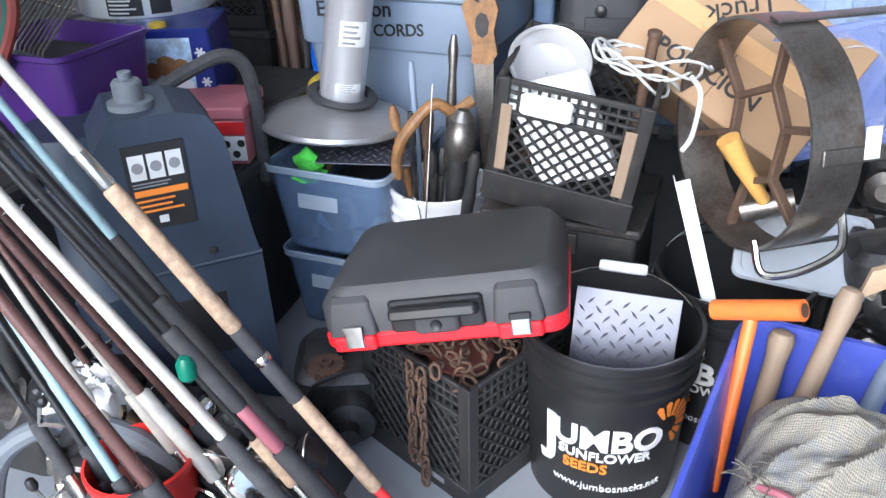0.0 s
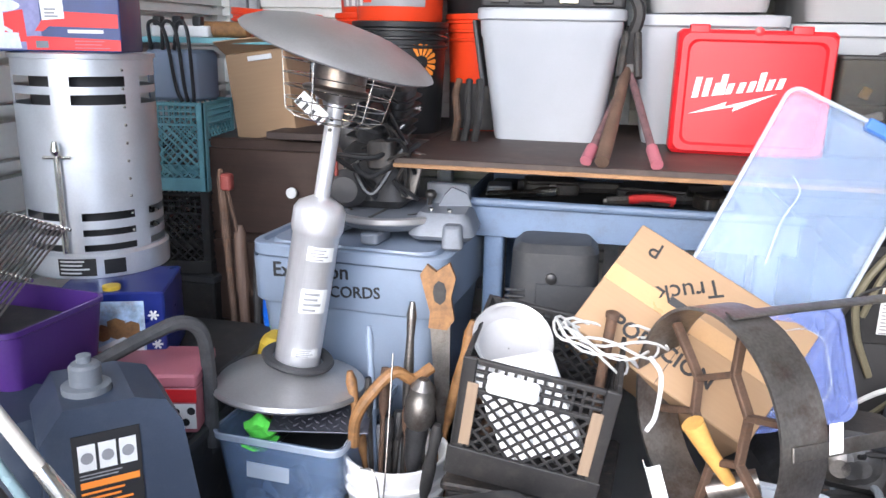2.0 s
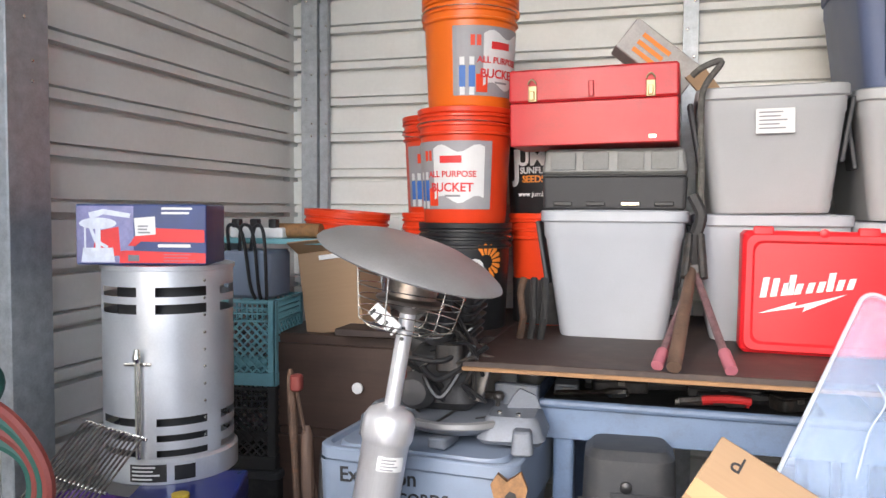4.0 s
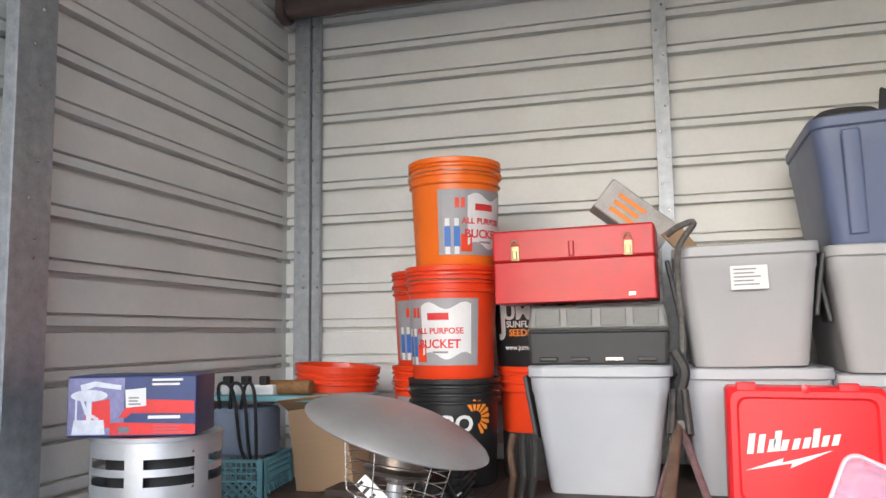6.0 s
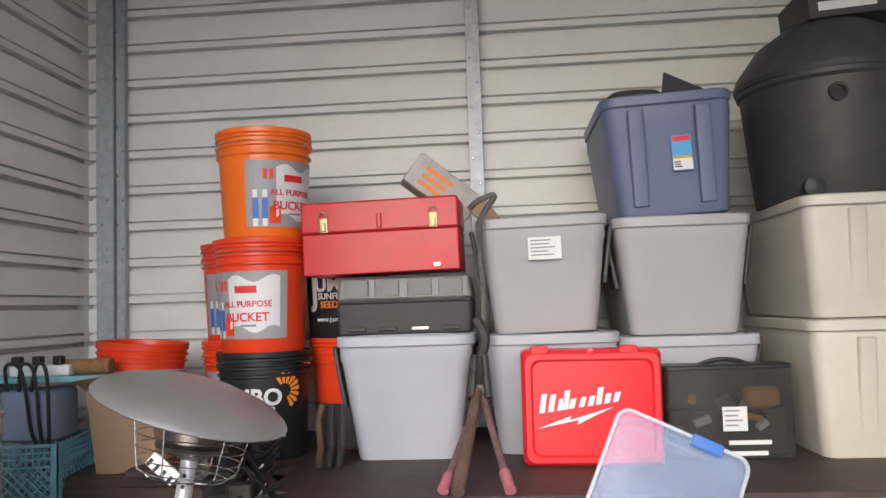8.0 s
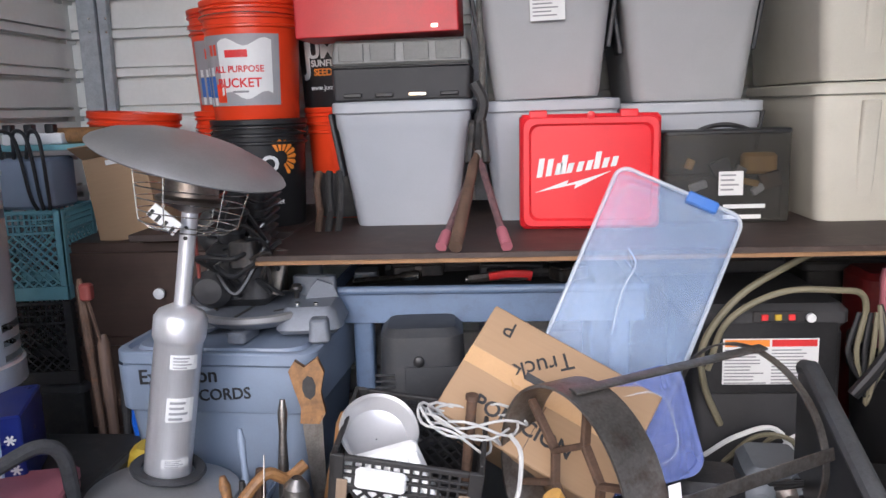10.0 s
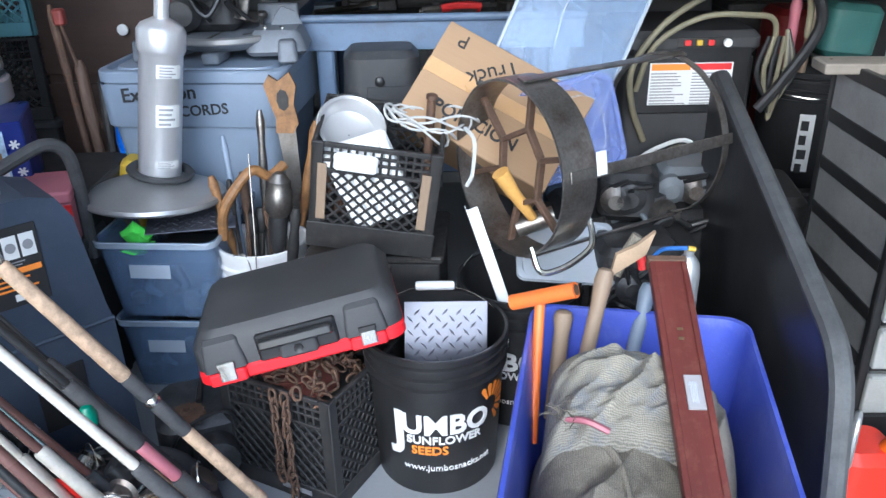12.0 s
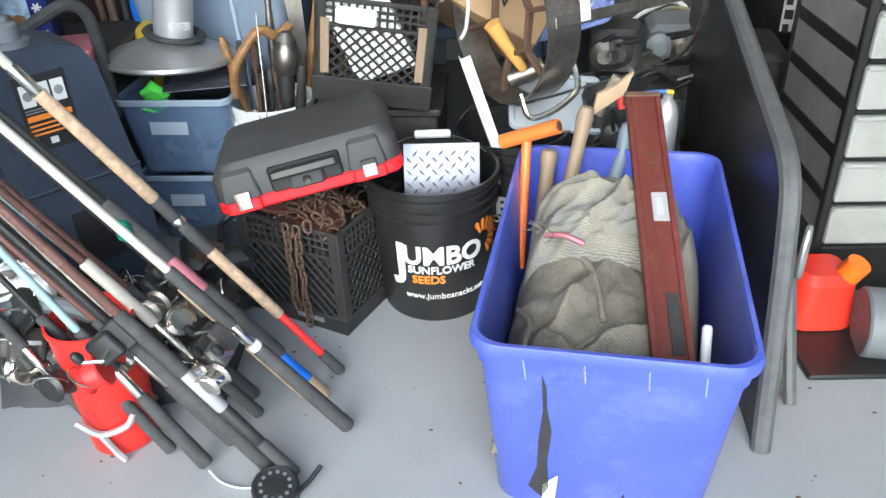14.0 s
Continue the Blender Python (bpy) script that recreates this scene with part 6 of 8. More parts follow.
for i in range(26):
    a = Vector((-0.11 + rnd.gauss(0, 0.02), 0.06 + rnd.gauss(0, 0.025), 0.29 + rnd.gauss(0, 0.006)))
    d = Vector((rnd.uniform(-1, 1), rnd.uniform(-1, 0.3), rnd.uniform(-0.1, 0.8))).normalized() * rnd.uniform(0.02, 0.045)
    part("frayed_thread", Geo().tube(arc(a, a + d * 0.6 + Vector((0, 0, 0.008)), a + d, 4), 0.0009, 4), BURLAP, bur)
part("selvedge", Geo().tube(spline([(-0.12, 0.05, 0.285), (-0.08, 0.03, 0.30), (-0.04, 0.02, 0.29)]), 0.006, 6), PINK, bur, "faded red selvedge")
cl2 = thing("canvas_bag", "grey canvas bag bunched behind a spirit level", "bag", pose(0.455, 1.27, 0.10, 0, 0, TA))
part("cloth", heap(0.14, 0.30, 0.27, 11.7, 60, 0.009, 1.6, 9, 4), mat("grey_canvas", (0.22, 0.20, 0.17), 0.95, 0, 0.3, 12, 0.6, 380, 0.4, (0.12, 0.11, 0.1)), cl2)

# tools in the tub
tee = thing("tee_handle", "orange painted steel T handle standing in a tub", "T handle")
part("crossbar", Geo().tube([(0.116, 1.497, 0.452), (0.235, 1.435, 0.512)], 0.0165, 18), ORANGE_STEEL, tee)
part("bore", Geo().tube([(0.2355, 1.4348, 0.5122), (0.2365, 1.4343, 0.5127)], 0.011, 14), RUST, tee)
part("shank", Geo().tube([(0.170, 1.47, 0.470), (0.15, 1.36, 0.20)], 0.011, 14), ORANGE_STEEL, tee)
lv = thing("spirit_level", "worn maroon wooden spirit level standing in a tub", "spirit level", basis((0.331, 0.83, 0.303), (0.98, -0.07, 0.01), (0.039, 0.60, 0.28)))
LV = 0.66
part("stock", Geo().rbox(0.068, 0.026, LV, 0.004, 0.003, m=pose(0.034, 0.013, 0)), MAROON, lv)
part("side_lip", Geo().box(-0.001, -0.004, 0.0, 0.010, 0.0, LV - 0.01, 0.001), MAROON, lv)
part("side_lip", Geo().box(0.058, -0.004, 0.0, 0.069, 0.0, LV - 0.01, 0.001), MAROON, lv)
part("vial_window", Geo().rbox(0.030, 0.004, 0.066, 0.0145, 0.002, m=pose(0.042, -0.002, 0.335)), LABEL_GREY, lv, "silver vial plate")
part("vial", Geo().rbox(0.014, 0.003, 0.04, 0.006, 0.002, m=pose(0.040, -0.005, 0.346)), CLEAR, lv)
part("vial_slot", Geo().rbox(0.022, 0.003, 0.12, 0.010, 0.001, m=pose(0.044, -0.001, 0.06)), DUSTY, lv)
part("print_bar", bars(2, 0.03, 0.045, 0.50, 0.02, 0.006, -0.001), BRASS, lv)
part("end_cap", Geo().rbox(0.074, 0.030, 0.014, 0.003, 0.002, m=pose(0.034, 0.013, LV - 0.006)), RUST, lv)
for a, b, r, mt, lab in (((0.22, 1.36, 0.20), (0.298, 1.462, 0.545), 0.017, WOOD, "grey weathered hammer handle standing in a tub"), ((0.20, 1.44, 0.20), (0.225, 1.50, 0.43), 0.019, WOOD, "worn wooden handle stub in a tub"), ((0.33, 1.42, 0.20), (0.41, 1.54, 0.47), 0.017, CORD_TOTE, "blue painted steel pipe in a tub")):
    t = thing("hammer", lab, "hammer", along(a, b))
    ln = (Vector(b) - Vector(a)).length
    part("shaft", Geo().lathe([(r * 0.9, 0), (r * 0.9, ln * 0.8), (r * 1.12, ln * 0.93), (r * 0.9, ln - 0.004), (r * 0.5, ln)], 14), mt, t)
ax = thing("hatchet", "hatchet with a cloth wrapped head and a red collar", "hatchet")
part("head", Geo().tube(spline([(0.33, 1.52, 0.50), (0.35, 1.53, 0.54), (0.372, 1.53, 0.585)]), 0.012, 8), BURLAP, ax)
part("wrap", Geo().slab([(0, 0), (0.07, 0.05), (0.085, 0.10), (0.05, 0.07), (0.01, 0.05)], 0.012), mat("tan_leather", (0.40, 0.29, 0.19), 0.7, 0, 0.2, 14, 0.2), ax, m=pose(0.315, 1.50, 0.505))
part("collar", Geo().tube([(0.378, 1.525, 0.548), (0.386, 1.515, 0.515)], 0.010, 10), INK_RED, ax)
wb = thing("white_tube", "white plastic tube end poking up in a tub", "tube", along((0.425, 0.86, 0.20), (0.44, 0.97, 0.46)))
part("tube", Geo().lathe([(0.009, 0), (0.009, 0.165), (0.006, 0.17)], 12), WHITE, wb)
fl = thing("gas_torch", "silver gas cylinder with a blue hose behind a spirit level", "torch", pose(0.518, 1.64, 0.0))
part("cylinder", Geo().lathe([(0.026, 0.0), (0.029, 0.006), (0.029, 0.44), (0.026, 0.465), (0.016, 0.482), (0.011, 0.486), (0.012, 0.50), (0.002, 0.50)], 24), HEATER, fl)
part("hose", Geo().tube(spline([(-0.075, 0.02, 0.47), (-0.06, 0.0, 0.50), (-0.03, -0.02, 0.512), (-0.012, -0.025, 0.514)]), 0.005, 8), INK_BLUE, fl)
part("nozzle", Geo().tube([(-0.012, -0.025, 0.514), (0.004, -0.027, 0.512)], 0.006, 8), YELLOW, fl)

# scrap behind the tub
sb = thing("scrap_box", "dark open box of greasy machine parts behind a tub", "box", pose(0.47, 2.02, 0))
part("body", Geo().rbox(0.30, 0.34, 0.40, 0.01, 0.005), DUSTY, sb)
def scrap(x, y, z, kind, label, material, turn, size=1.0):
    ob = thing(("gear_wheel", "metal_bracket", "hose_end", "small_motor", "plastic_cap")[kind], label, "machine part", pose(x, y, z, 0, 0, turn), "machine parts")
    if kind == 0:
        r = 0.04 * size
        prof = [(r * (1.0 if k % 2 else 0.86) * math.cos(2 * math.pi * k / 32), r * (1.0 if k % 2 else 0.86) * math.sin(2 * math.pi * k / 32)) for k in range(32)]
        part("wheel", Geo().loft([[(px, py, pz) for px, py in prof] for pz in (0.0, 0.014)]), material, ob, smooth=False)
        part("hub", Geo().lathe([(r * 0.35, 0.014), (r * 0.35, 0.024), (r * 0.2, 0.024), (r * 0.2, 0.016)], 14), material, ob)
    elif kind == 1:
        part("plate", Geo().rbox(0.11 * size, 0.035, 0.006, 0.005, 0.001), material, ob)
        part("upright", Geo().rbox(0.006, 0.035, 0.06 * size, 0.002, 0.001), material, ob, m=pose(0.05 * size, 0, 0.006))
        part("bolt", Geo().lathe([(0.007, 0.006), (0.007, 0.012), (0.002, 0.013)], 6), CHROME, ob)
    elif kind == 2:
        part("hose", Geo().tube(spline([(-0.08 * size, 0, 0.008), (-0.03, 0.03, 0.03), (0.02, 0.0, 0.05 * size), (0.06 * size, -0.03, 0.02), (0.09 * size, -0.01, 0.01)]), 0.008, 8), material, ob)
        part("clamp", Geo().lathe([(0.0095, -0.005), (0.0105, 0), (0.0095, 0.005)], 12, pose(0.088 * size, -0.012, 0.012, 0, 80)), CHROME, ob)
    elif kind == 3:
        part("housing", Geo().lathe([(0.02, 0), (0.036, 0.004), (0.038, 0.06), (0.034, 0.075), (0.014, 0.08), (0.01, 0.11), (0.002, 0.11)], 18, pose(0, 0, 0.038 * size, 80)), material, ob)
        part("terminal_box", Geo().rbox(0.04, 0.03, 0.02, 0.004, 0.002), BLACK_MATT, ob, m=pose(0, -0.03, 0.07))
    else:
        part("cap", Geo().lathe([(0.026, 0), (0.028, 0.006), (0.026, 0.018), (0.016, 0.024), (0.014, 0.018), (0.002, 0.018)], 20), material, ob)
for x, y, z, kind, label, material, turn, size in (
        (0.455, 1.90, 0.401, 4, "white plastic cap on greasy parts", WHITE, 0, 1.0), (0.52, 2.02, 0.401, 3, "dark small electric motor among scrap", SCRAP, 30, 1.0),
        (0.40, 2.02, 0.401, 1, "rusty steel bracket among scrap", RUST, 20, 1.0), (0.44, 2.10, 0.401, 0, "greasy steel gear wheel among scrap", SCRAP, 0, 1.2),
        (0.55, 1.92, 0.401, 2, "black rubber hose end among scrap", BLACK, 50, 1.0), (0.39, 1.90, 0.401, 1, "dark steel bracket among scrap", SCRAP, 110, 0.8),
        (0.56, 2.13, 0.401, 1, "grey steel bracket among scrap", GREY, 70, 1.2), (0.48, 1.97, 0.401, 2, "grey hose end among scrap", GREY, -40, 0.9),
        (-0.60, 1.50, 0.172, 0, "rusted gear wheel on a motor", RUST, 0, 1.0), (-0.55, 1.62, 0.171, 2, "black cable end on a motor", BLACK, 60, 1.0),
        (-0.70, 2.10, 0.471, 2, "dark hose end on a checker plate", SCRAP, 160, 0.5)):
    scrap(x, y, z, kind, label, material, turn, size)

# black board on edge
bd = thing("table_top", "black laminate table top with worn edge, standing on edge", "board")
def board_ring(x, k=0.0):
    pts = [(0.985 + k, 0.0), (1.075 + k, 0.34), (1.09 + k, 0.39)] + [p[:2] for p in arc((1.10 + k, 0.42, 0), (1.12 + k, 0.50 - k, 0), (1.20 + k, 0.52 - k, 0), 6)] + [(2.10, 0.72 - k), (2.15, 0.705 - k), (2.15, 0.0)]
    return [(x - 0.022 + 0.098 * (y - 1.0) / 1.1, y, z * 1.075) for y, z in pts]
part("top", Geo().loft([board_ring(0.612, 0.004), board_ring(0.612), board_ring(0.640), board_ring(0.640, 0.004)]), BOARD, bd)
edge = [Vector(p) for p in board_ring(0.626)][:-1]
part("edge_band", Geo().tube([tuple(p) for p in edge], 0.020, 10), BOARDEDGE, bd, "worn grey edge band")
bd2 = thing("folding_leg_rail", "dark steel rail leaning behind a table top", "rail", pose(0.0, 0, 0))
part("rail", Geo().tube([(0.70, 1.10, 0.012), (0.69, 1.25, 0.35), (0.70, 1.5, 0.50)], 0.014, 8), BOARDEDGE, bd2)

# drawer tower
PLANK = mat("grey_weathered_plank", (0.23, 0.20, 0.165), 0.8, 0, 0.25, 10, 0.25, 140, 0.4, (0.13, 0.11, 0.09), streak="x")
tw = thing("drawer_tower", "black framed tower of frosted plastic drawers", "drawer tower", pose(0.885, 1.52, 0.0, 0, 0, -1.5))
TW, TD, TH, TZ = 0.36, 0.40, 0.845, 0.135
rail = Geo().box(0, 0, 0, 0.022, 0.022, TH, 0.003)
for x in (0, TW - 0.022):
    for y in (0, TD - 0.022):
        part("frame_post", rail, BLACK, tw, m=pose(x, y, 0))
n = 6
for i in range(n + 1):
    z = TZ + i * (TH - 0.018 - TZ) / n
    for x in (0.001, TW - 0.018):
        part("side_rail", Geo().box(x, 0.0222, z, x + 0.017, TD - 0.0222, z + 0.032, 0.002), BLACK, tw)
    part("front_rail", Geo().box(0.0222, 0.001, z, TW - 0.0222, 0.018, z + 0.012, 0.002), BLACK, tw)
for i in range(n):
    z = TZ + i * (TH - 0.018 - TZ) / n + 0.014
    h = (TH - 0.018 - TZ) / n - 0.006
    dw = part("drawer", Geo().rbox(TW - 0.05, TD - 0.04, h, 0.01, 0.004, m=pose(TW / 2, TD / 2 - 0.004, z)), FROST, tw)
    part("drawer_front", Geo().rbox(TW - 0.03, 0.016, h - 0.012, 0.004, 0.004, m=pose(TW / 2, -0.010, z + 0.004)), FROST, dw)
    part("pull", Geo().rbox(TW - 0.03, 0.018, 0.01, 0.003, 0.003, m=pose(TW / 2, -0.018, z + h - 0.014)), FROST, dw)
    part("side_panel", Geo().box(0.003, 0.0225, z + 0.005, 0.008, TD - 0.0225, z + h - 0.002, 0.001), FROSTDARK, tw)
    for q in range(4):
        part("stored_item", Geo().rbox(rnd.uniform(0.04, 0.10), rnd.uniform(0.03, 0.06), h * rnd.uniform(0.2, 0.55), 0.01, 0.005, m=pose(0.06 + q * 0.08, 0.045 + 0.02 * (q % 2), z + 0.006, 0, 0, rnd.uniform(-30, 30))), (GREY, WHITE, CORD_TOTE, RUST, DUSTY)[(q + i) % 5], dw)
    if i % 2 == 0:
        part("stored_item", Geo().rbox(TW * 0.6, TD * 0.4, h * 0.4, 0.02, 0.008, m=pose(TW * 0.55, TD * 0.35, z + 0.006)), GREEN_CLOTH if i == 2 else DUSTY, dw)
part("base", Geo().rbox(TW - 0.01, TD - 0.01, TZ - 0.004, 0.01, 0.004, m=pose(TW / 2, TD / 2, 0)), BLACK, tw)
plk = thing("wooden_plank", "grey weathered wooden plank lying on a drawer tower", "plank", pose(1.04, 1.82, 0.8455, 0, 0, -4))
part("plank", Geo().rbox(0.44, 0.085, 0.024, 0.004, 0.003), PLANK, plk)
for x in (-0.19, 0.15):
    part("nail", Geo().lathe([(0.004, 0), (0.004, 0.0012), (0.001, 0.0015)], 8), RUST, plk, m=pose(x, 0.01, 0.0238))
gc = thing("gas_can", "red plastic fuel can with an orange cap on the floor", "fuel can", pose(0.86, 1.41, 0))
part("body", Geo().rbox(0.155, 0.15, 0.155, 0.045, 0.02, top=0.9, n=6), mat("red_fuel_can_plastic", (0.70, 0.035, 0.018), 0.4, 0, 0.08, 8, 0.05, 220, 0.2, (0.35, 0.03, 0.02)), gc)
part("spout", Geo().tube([(0.045, -0.03, 0.14), (0.06, -0.045, 0.185)], 0.028, 14), ORANGE, gc)
rd = thing("cable_drum", "grey round drum lying by a red fuel can", "drum", pose(1.00, 1.27, 0.08, 0, 90, -12))
part("drum", Geo().lathe([(0.075, -0.09), (0.08, -0.085), (0.08, 0.0), (0.076, 0.004), (0.08, 0.008), (0.08, 0.085), (0.075, 0.09), (0.002, 0.09)], 36), GREY, rd)
tr = thing("black_tray", "flat black tray on the floor by a drum", "tray", pose(0.96, 1.29, 0))
part("tray", Geo().rbox(0.38, 0.22, 0.014, 0.01, 0.004), BLACK, tr)
sc = thing("carabiner", "grey steel hook hanging on a red strap over a board", "hook")
part("hook", Geo().tube([(0.70 + 0.012 * math.cos(t), 1.19 + 0.02 * math.cos(t), 0.33 + 0.055 * math.sin(t)) for t in [2 * math.pi * i / 20 for i in range(20)]], 0.007, 8, closed=True), DISH, sc)

# black bucket and odd goods beyond the board
bb = bucket(pose(1.12, 2.52, 0.35), BLACK, "tall black bucket with a vertical white label", r=0.15, grip=False, swing=-10)
part("label", wrapped(plate(-0.022, 0.06, 0.022, 0.24, -0.0012, 4), 0.143, -18), INK_WHITE, bb)
part("label_shape", wrapped(bars(4, -0.015, 0.015, 0.22, 0.045, 0.03, -0.002), 0.143, -18), INK_BLACK, bb)
part("lettering", wrapped(letters("J", 0.09), 0.143, 16), INK_WHITE, bb, m=pose(0, 0, 0.13))
st = thing("dark_crate", "dark plastic crate under a black bucket", "crate", pose(1.12, 2.55, 0))
part("body", Geo().rbox(0.40, 0.40, 0.349, 0.02, 0.008), DUSTY, st)
for x, w, h in ((0.62, 0.62, 0.86), (1.30, 0.60, 0.90)):
    t = thing("dark_chest", "dark dusty storage chest against the rear wall under a shelf", "chest", pose(x, 3.14, 0))
    part("body", Geo().rbox(w, 0.34, h - 0.06, 0.02, 0.008), DUSTY, t)
    part("lid", Geo().rbox(w + 0.02, 0.36, 0.058, 0.02, 0.012), BLACK_MATT, t, m=pose(0, 0, h - 0.0595))
rd2 = thing("red_bag", "red plastic container under the shelf", "container", pose(1.22, 2.85, 0.0))
part("body", Geo().rbox(0.24, 0.2, 0.84, 0.04, 0.02), mat("dark_red_plastic", (0.22, 0.018, 0.02), 0.5, 0, 0.2, 10, 0.05, 200, 0.4, (0.1, 0.02, 0.02)), rd2)
tl = thing("teal_jug", "teal plastic jug standing in a bucket", "jug", pose(1.19, 2.50, 0.74, 0, 6))
part("body", Geo().rbox(0.16, 0.12, 0.16, 0.03, 0.02), mat("teal_plastic", (0.035, 0.115, 0.105), 0.6, 0, 0.2, 8, 0.05, 200, 0.5, (0.09, 0.12, 0.11)), tl)
part("rim", Geo().rbox(0.18, 0.13, 0.012, 0.03, 0.004), DUSTY, tl, m=pose(0, 0, -0.012))
for a, b, r, mt, lab in (((1.06, 2.48, 0.50), (1.09, 2.48, 0.93), 0.012, WOOD, "wooden brush handle in a bucket"), ((1.02, 2.46, 0.50), (1.01, 2.44, 0.90), 0.014, PINK, "pink handled tool in a bucket")):
    t = thing("brush", lab, "brush", along(a, b))
    part("shaft", Geo().lathe([(r, 0), (r, 0.36), (r * 1.2, 0.40), (r * 0.8, 0.43)], 12), mt, t)
# machinery heap behind the iron frame
for i, (x, y, z, w, d, h, mt, lab) in enumerate(((0.50, 2.16, 0.0, 0.44, 0.30, 0.42, ENGINE, "dark oily machine body among junk"), (0.47, 2.05, 0.421, 0.16, 0.16, 0.13, ENGINE, "black cast motor on a machine body"), (0.66, 2.20, 0.421, 0.16, 0.2, 0.10, GREY, "grey plastic power tool on junk"), (0.88, 2.22, 0.0, 0.26, 0.3, 0.44, DUSTY, "dusty dark storage box"), (0.30, 2.10, 0.0, 0.20, 0.24, 0.40, DUSTY, "dusty dark crate behind buckets"), (0.45, 1.86, 0.0, 0.22, 0.2, 0.44, ENGINE, "dark metal motor housing behind a tub"))):
    t = thing("machine", lab, "machine", pose(x, y, z, 0, 0, rnd.uniform(-10, 10)))
    part("housing", Geo().rbox(w, d, h, 0.04, 0.02, n=5, top=0.94), mt, t)
    for k in range(3):
        part("boss", Geo().lathe([(0.04, 0), (0.04, 0.03), (0.02, 0.045), (0.002, 0.045)], 16, pose(rnd.uniform(-w / 3, w / 3), -d / 2 + 0.012, rnd.uniform(h * 0.4, h * 0.8), 90)), OLDSTEEL if k == 1 else mt, t)
    for k in range(3):
        part("hose", Geo().tube(spline([(rnd.uniform(-w / 2, w / 2), -d / 2, h * rnd.uniform(0.4, 0.9)), (rnd.uniform(-w / 2, w / 2), -d / 2 - 0.04, h * rnd.uniform(0.6, 1.1)), (rnd.uniform(-w / 2, w / 2), -d / 2, h * rnd.uniform(0.5, 0.9))]), 0.006, 6), BLACK, t)

# ---- left side ----
tank = thing("navy_tank", "dusty navy plastic tank with a screw cap and a safety label", "tank", basis((-0.925, 1.36, 0.0), (0.18, 0.17, 0.0), (0.0, 0.0, 1.0)))
prof = [(0.0, 0.0), (0.27, 0.0), (0.262, 0.40), (0.252, 0.45), (0.225, 0.655), (0.20, 0.70), (0.15, 0.715), (0.04, 0.715), (0.0, 0.66)]
part("shell", Geo().loft([[(x + 0.0, y, z) for x, z in [(px * k + 0.012 * (1 - k), pz) for px, pz in prof]] for y, k in ((0.008, 0.97), (0.0, 0.99), (0.0, 1.0), (0.17, 1.0), (0.18, 0.97))][1:]), NAVY, tank, smooth=False)
part("seam", Geo().tube([(0.004, -0.001, 0.41), (0.262, -0.001, 0.41)], 0.005, 6), NAVY, tank)
part("cap", Geo().lathe([(0.040, 0), (0.040, 0.012), (0.026, 0.014), (0.026, 0.045), (0.022, 0.05), (0.012, 0.052), (0.012, 0.064), (0.002, 0.064)], 24), GREY, tank, m=pose(0.085, 0.07, 0.714))
lb = part("safety_label", Geo().box(0.075, -0.003, 0.475, 0.205, -0.0005, 0.665, 0.0005), INK_BLACK, tank, "black safety label")
for i in range(3):
    part("pictogram", plate(0.085 + i * 0.039, 0.59, 0.118 + i * 0.039, 0.645, -0.004), INK_WHITE, lb)
    part("figure", Geo().lathe([(0.012, 0), (0.012, 0.0005), (0.006, 0.0006)], 14, pose(0.1015 + i * 0.039, -0.0045, 0.617, 90)), INK_GREY, lb)
part("warning_band", plate(0.085, 0.553, 0.198, 0.567, -0.004), INK_ORANGE, lb)
part("print", bars(3, 0.085, 0.198, 0.545, 0.012, 0.005, -0.004), INK_ORANGE, lb)
part("print", bars(2, 0.085, 0.195, 0.583, 0.007, 0.003, -0.004), INK_GREY, lb)
part("print", plate(0.125, 0.488, 0.145, 0.505, -0.004), INK_WHITE, lb)
lb.scale, lb.location = (0.82, 1.0, 0.86), (-0.015, 0.0, 0.095)
part("recess", Geo().rbox(0.10, 0.004, 0.14, 0.01, 0.002, m=pose(0.13, -0.001, 0.20)), BLACK, tank)
part("screw", Geo().lathe([(0.008, 0), (0.008, 0.004), (0.003, 0.005)], 10, pose(0.17, -0.001, 0.435, 90)), DUSTY, tank)

hv = thing("convection_heater", "bare metal cylindrical convection heater with slotted bands", "heater", pose(-1.338, 2.12, 0.737, 0, 0, 28))
hv.scale = (1.02, 1.02, 1.05)
RR = 0.156
def slotted(z0, z1, z_gap):
    """One course of the drum with slots left open."""
    g = Geo()
    n = 6
    for i in range(n):
        a0, a1 = 360 * i / n - 8, 360 * i / n + 8
        k = 4
        ring = [(RR * math.cos(radians(a0 + (a1 - a0) * j / k)), RR * math.sin(radians(a0 + (a1 - a0) * j / k))) for j in range(k + 1)]
        verts = [(x, y, z0) for x, y in ring] + [(x, y, z1) for x, y in ring]
        g.add(verts, [(j, j + 1, j + 1 + k + 1, j + k + 1) for j in range(k)])
    return g
levels = [(0.0, 0.06), (0.075, 0.095), (0.110, 0.130), (0.148, 0.386), (0.408, 0.425), (0.447, 0.486)]
sl = [(0.06, 0.075), (0.095, 0.110), (0.130, 0.148), (0.386, 0.408), (0.425, 0.447)]
dm = Geo()
for a, b in levels:
    dm.lathe([(RR, a), (RR, b)], 64, caps=False)
for a, b in sl:
    dm.join(slotted(a, b, 0), pose(0, 0, 0, 0, 0, 18))
part("drum", dm, HEATER, hv)
part("inner_drum", Geo().lathe([(0.12, 0.02), (0.12, 0.46)], 32), BLACK_MATT, hv)
part("top_rim", Geo().lathe([(0.152, 0.482), (0.160, 0.484), (0.161, 0.494), (0.152, 0.496), (0.13, 0.49)], 64), HEATER, hv)
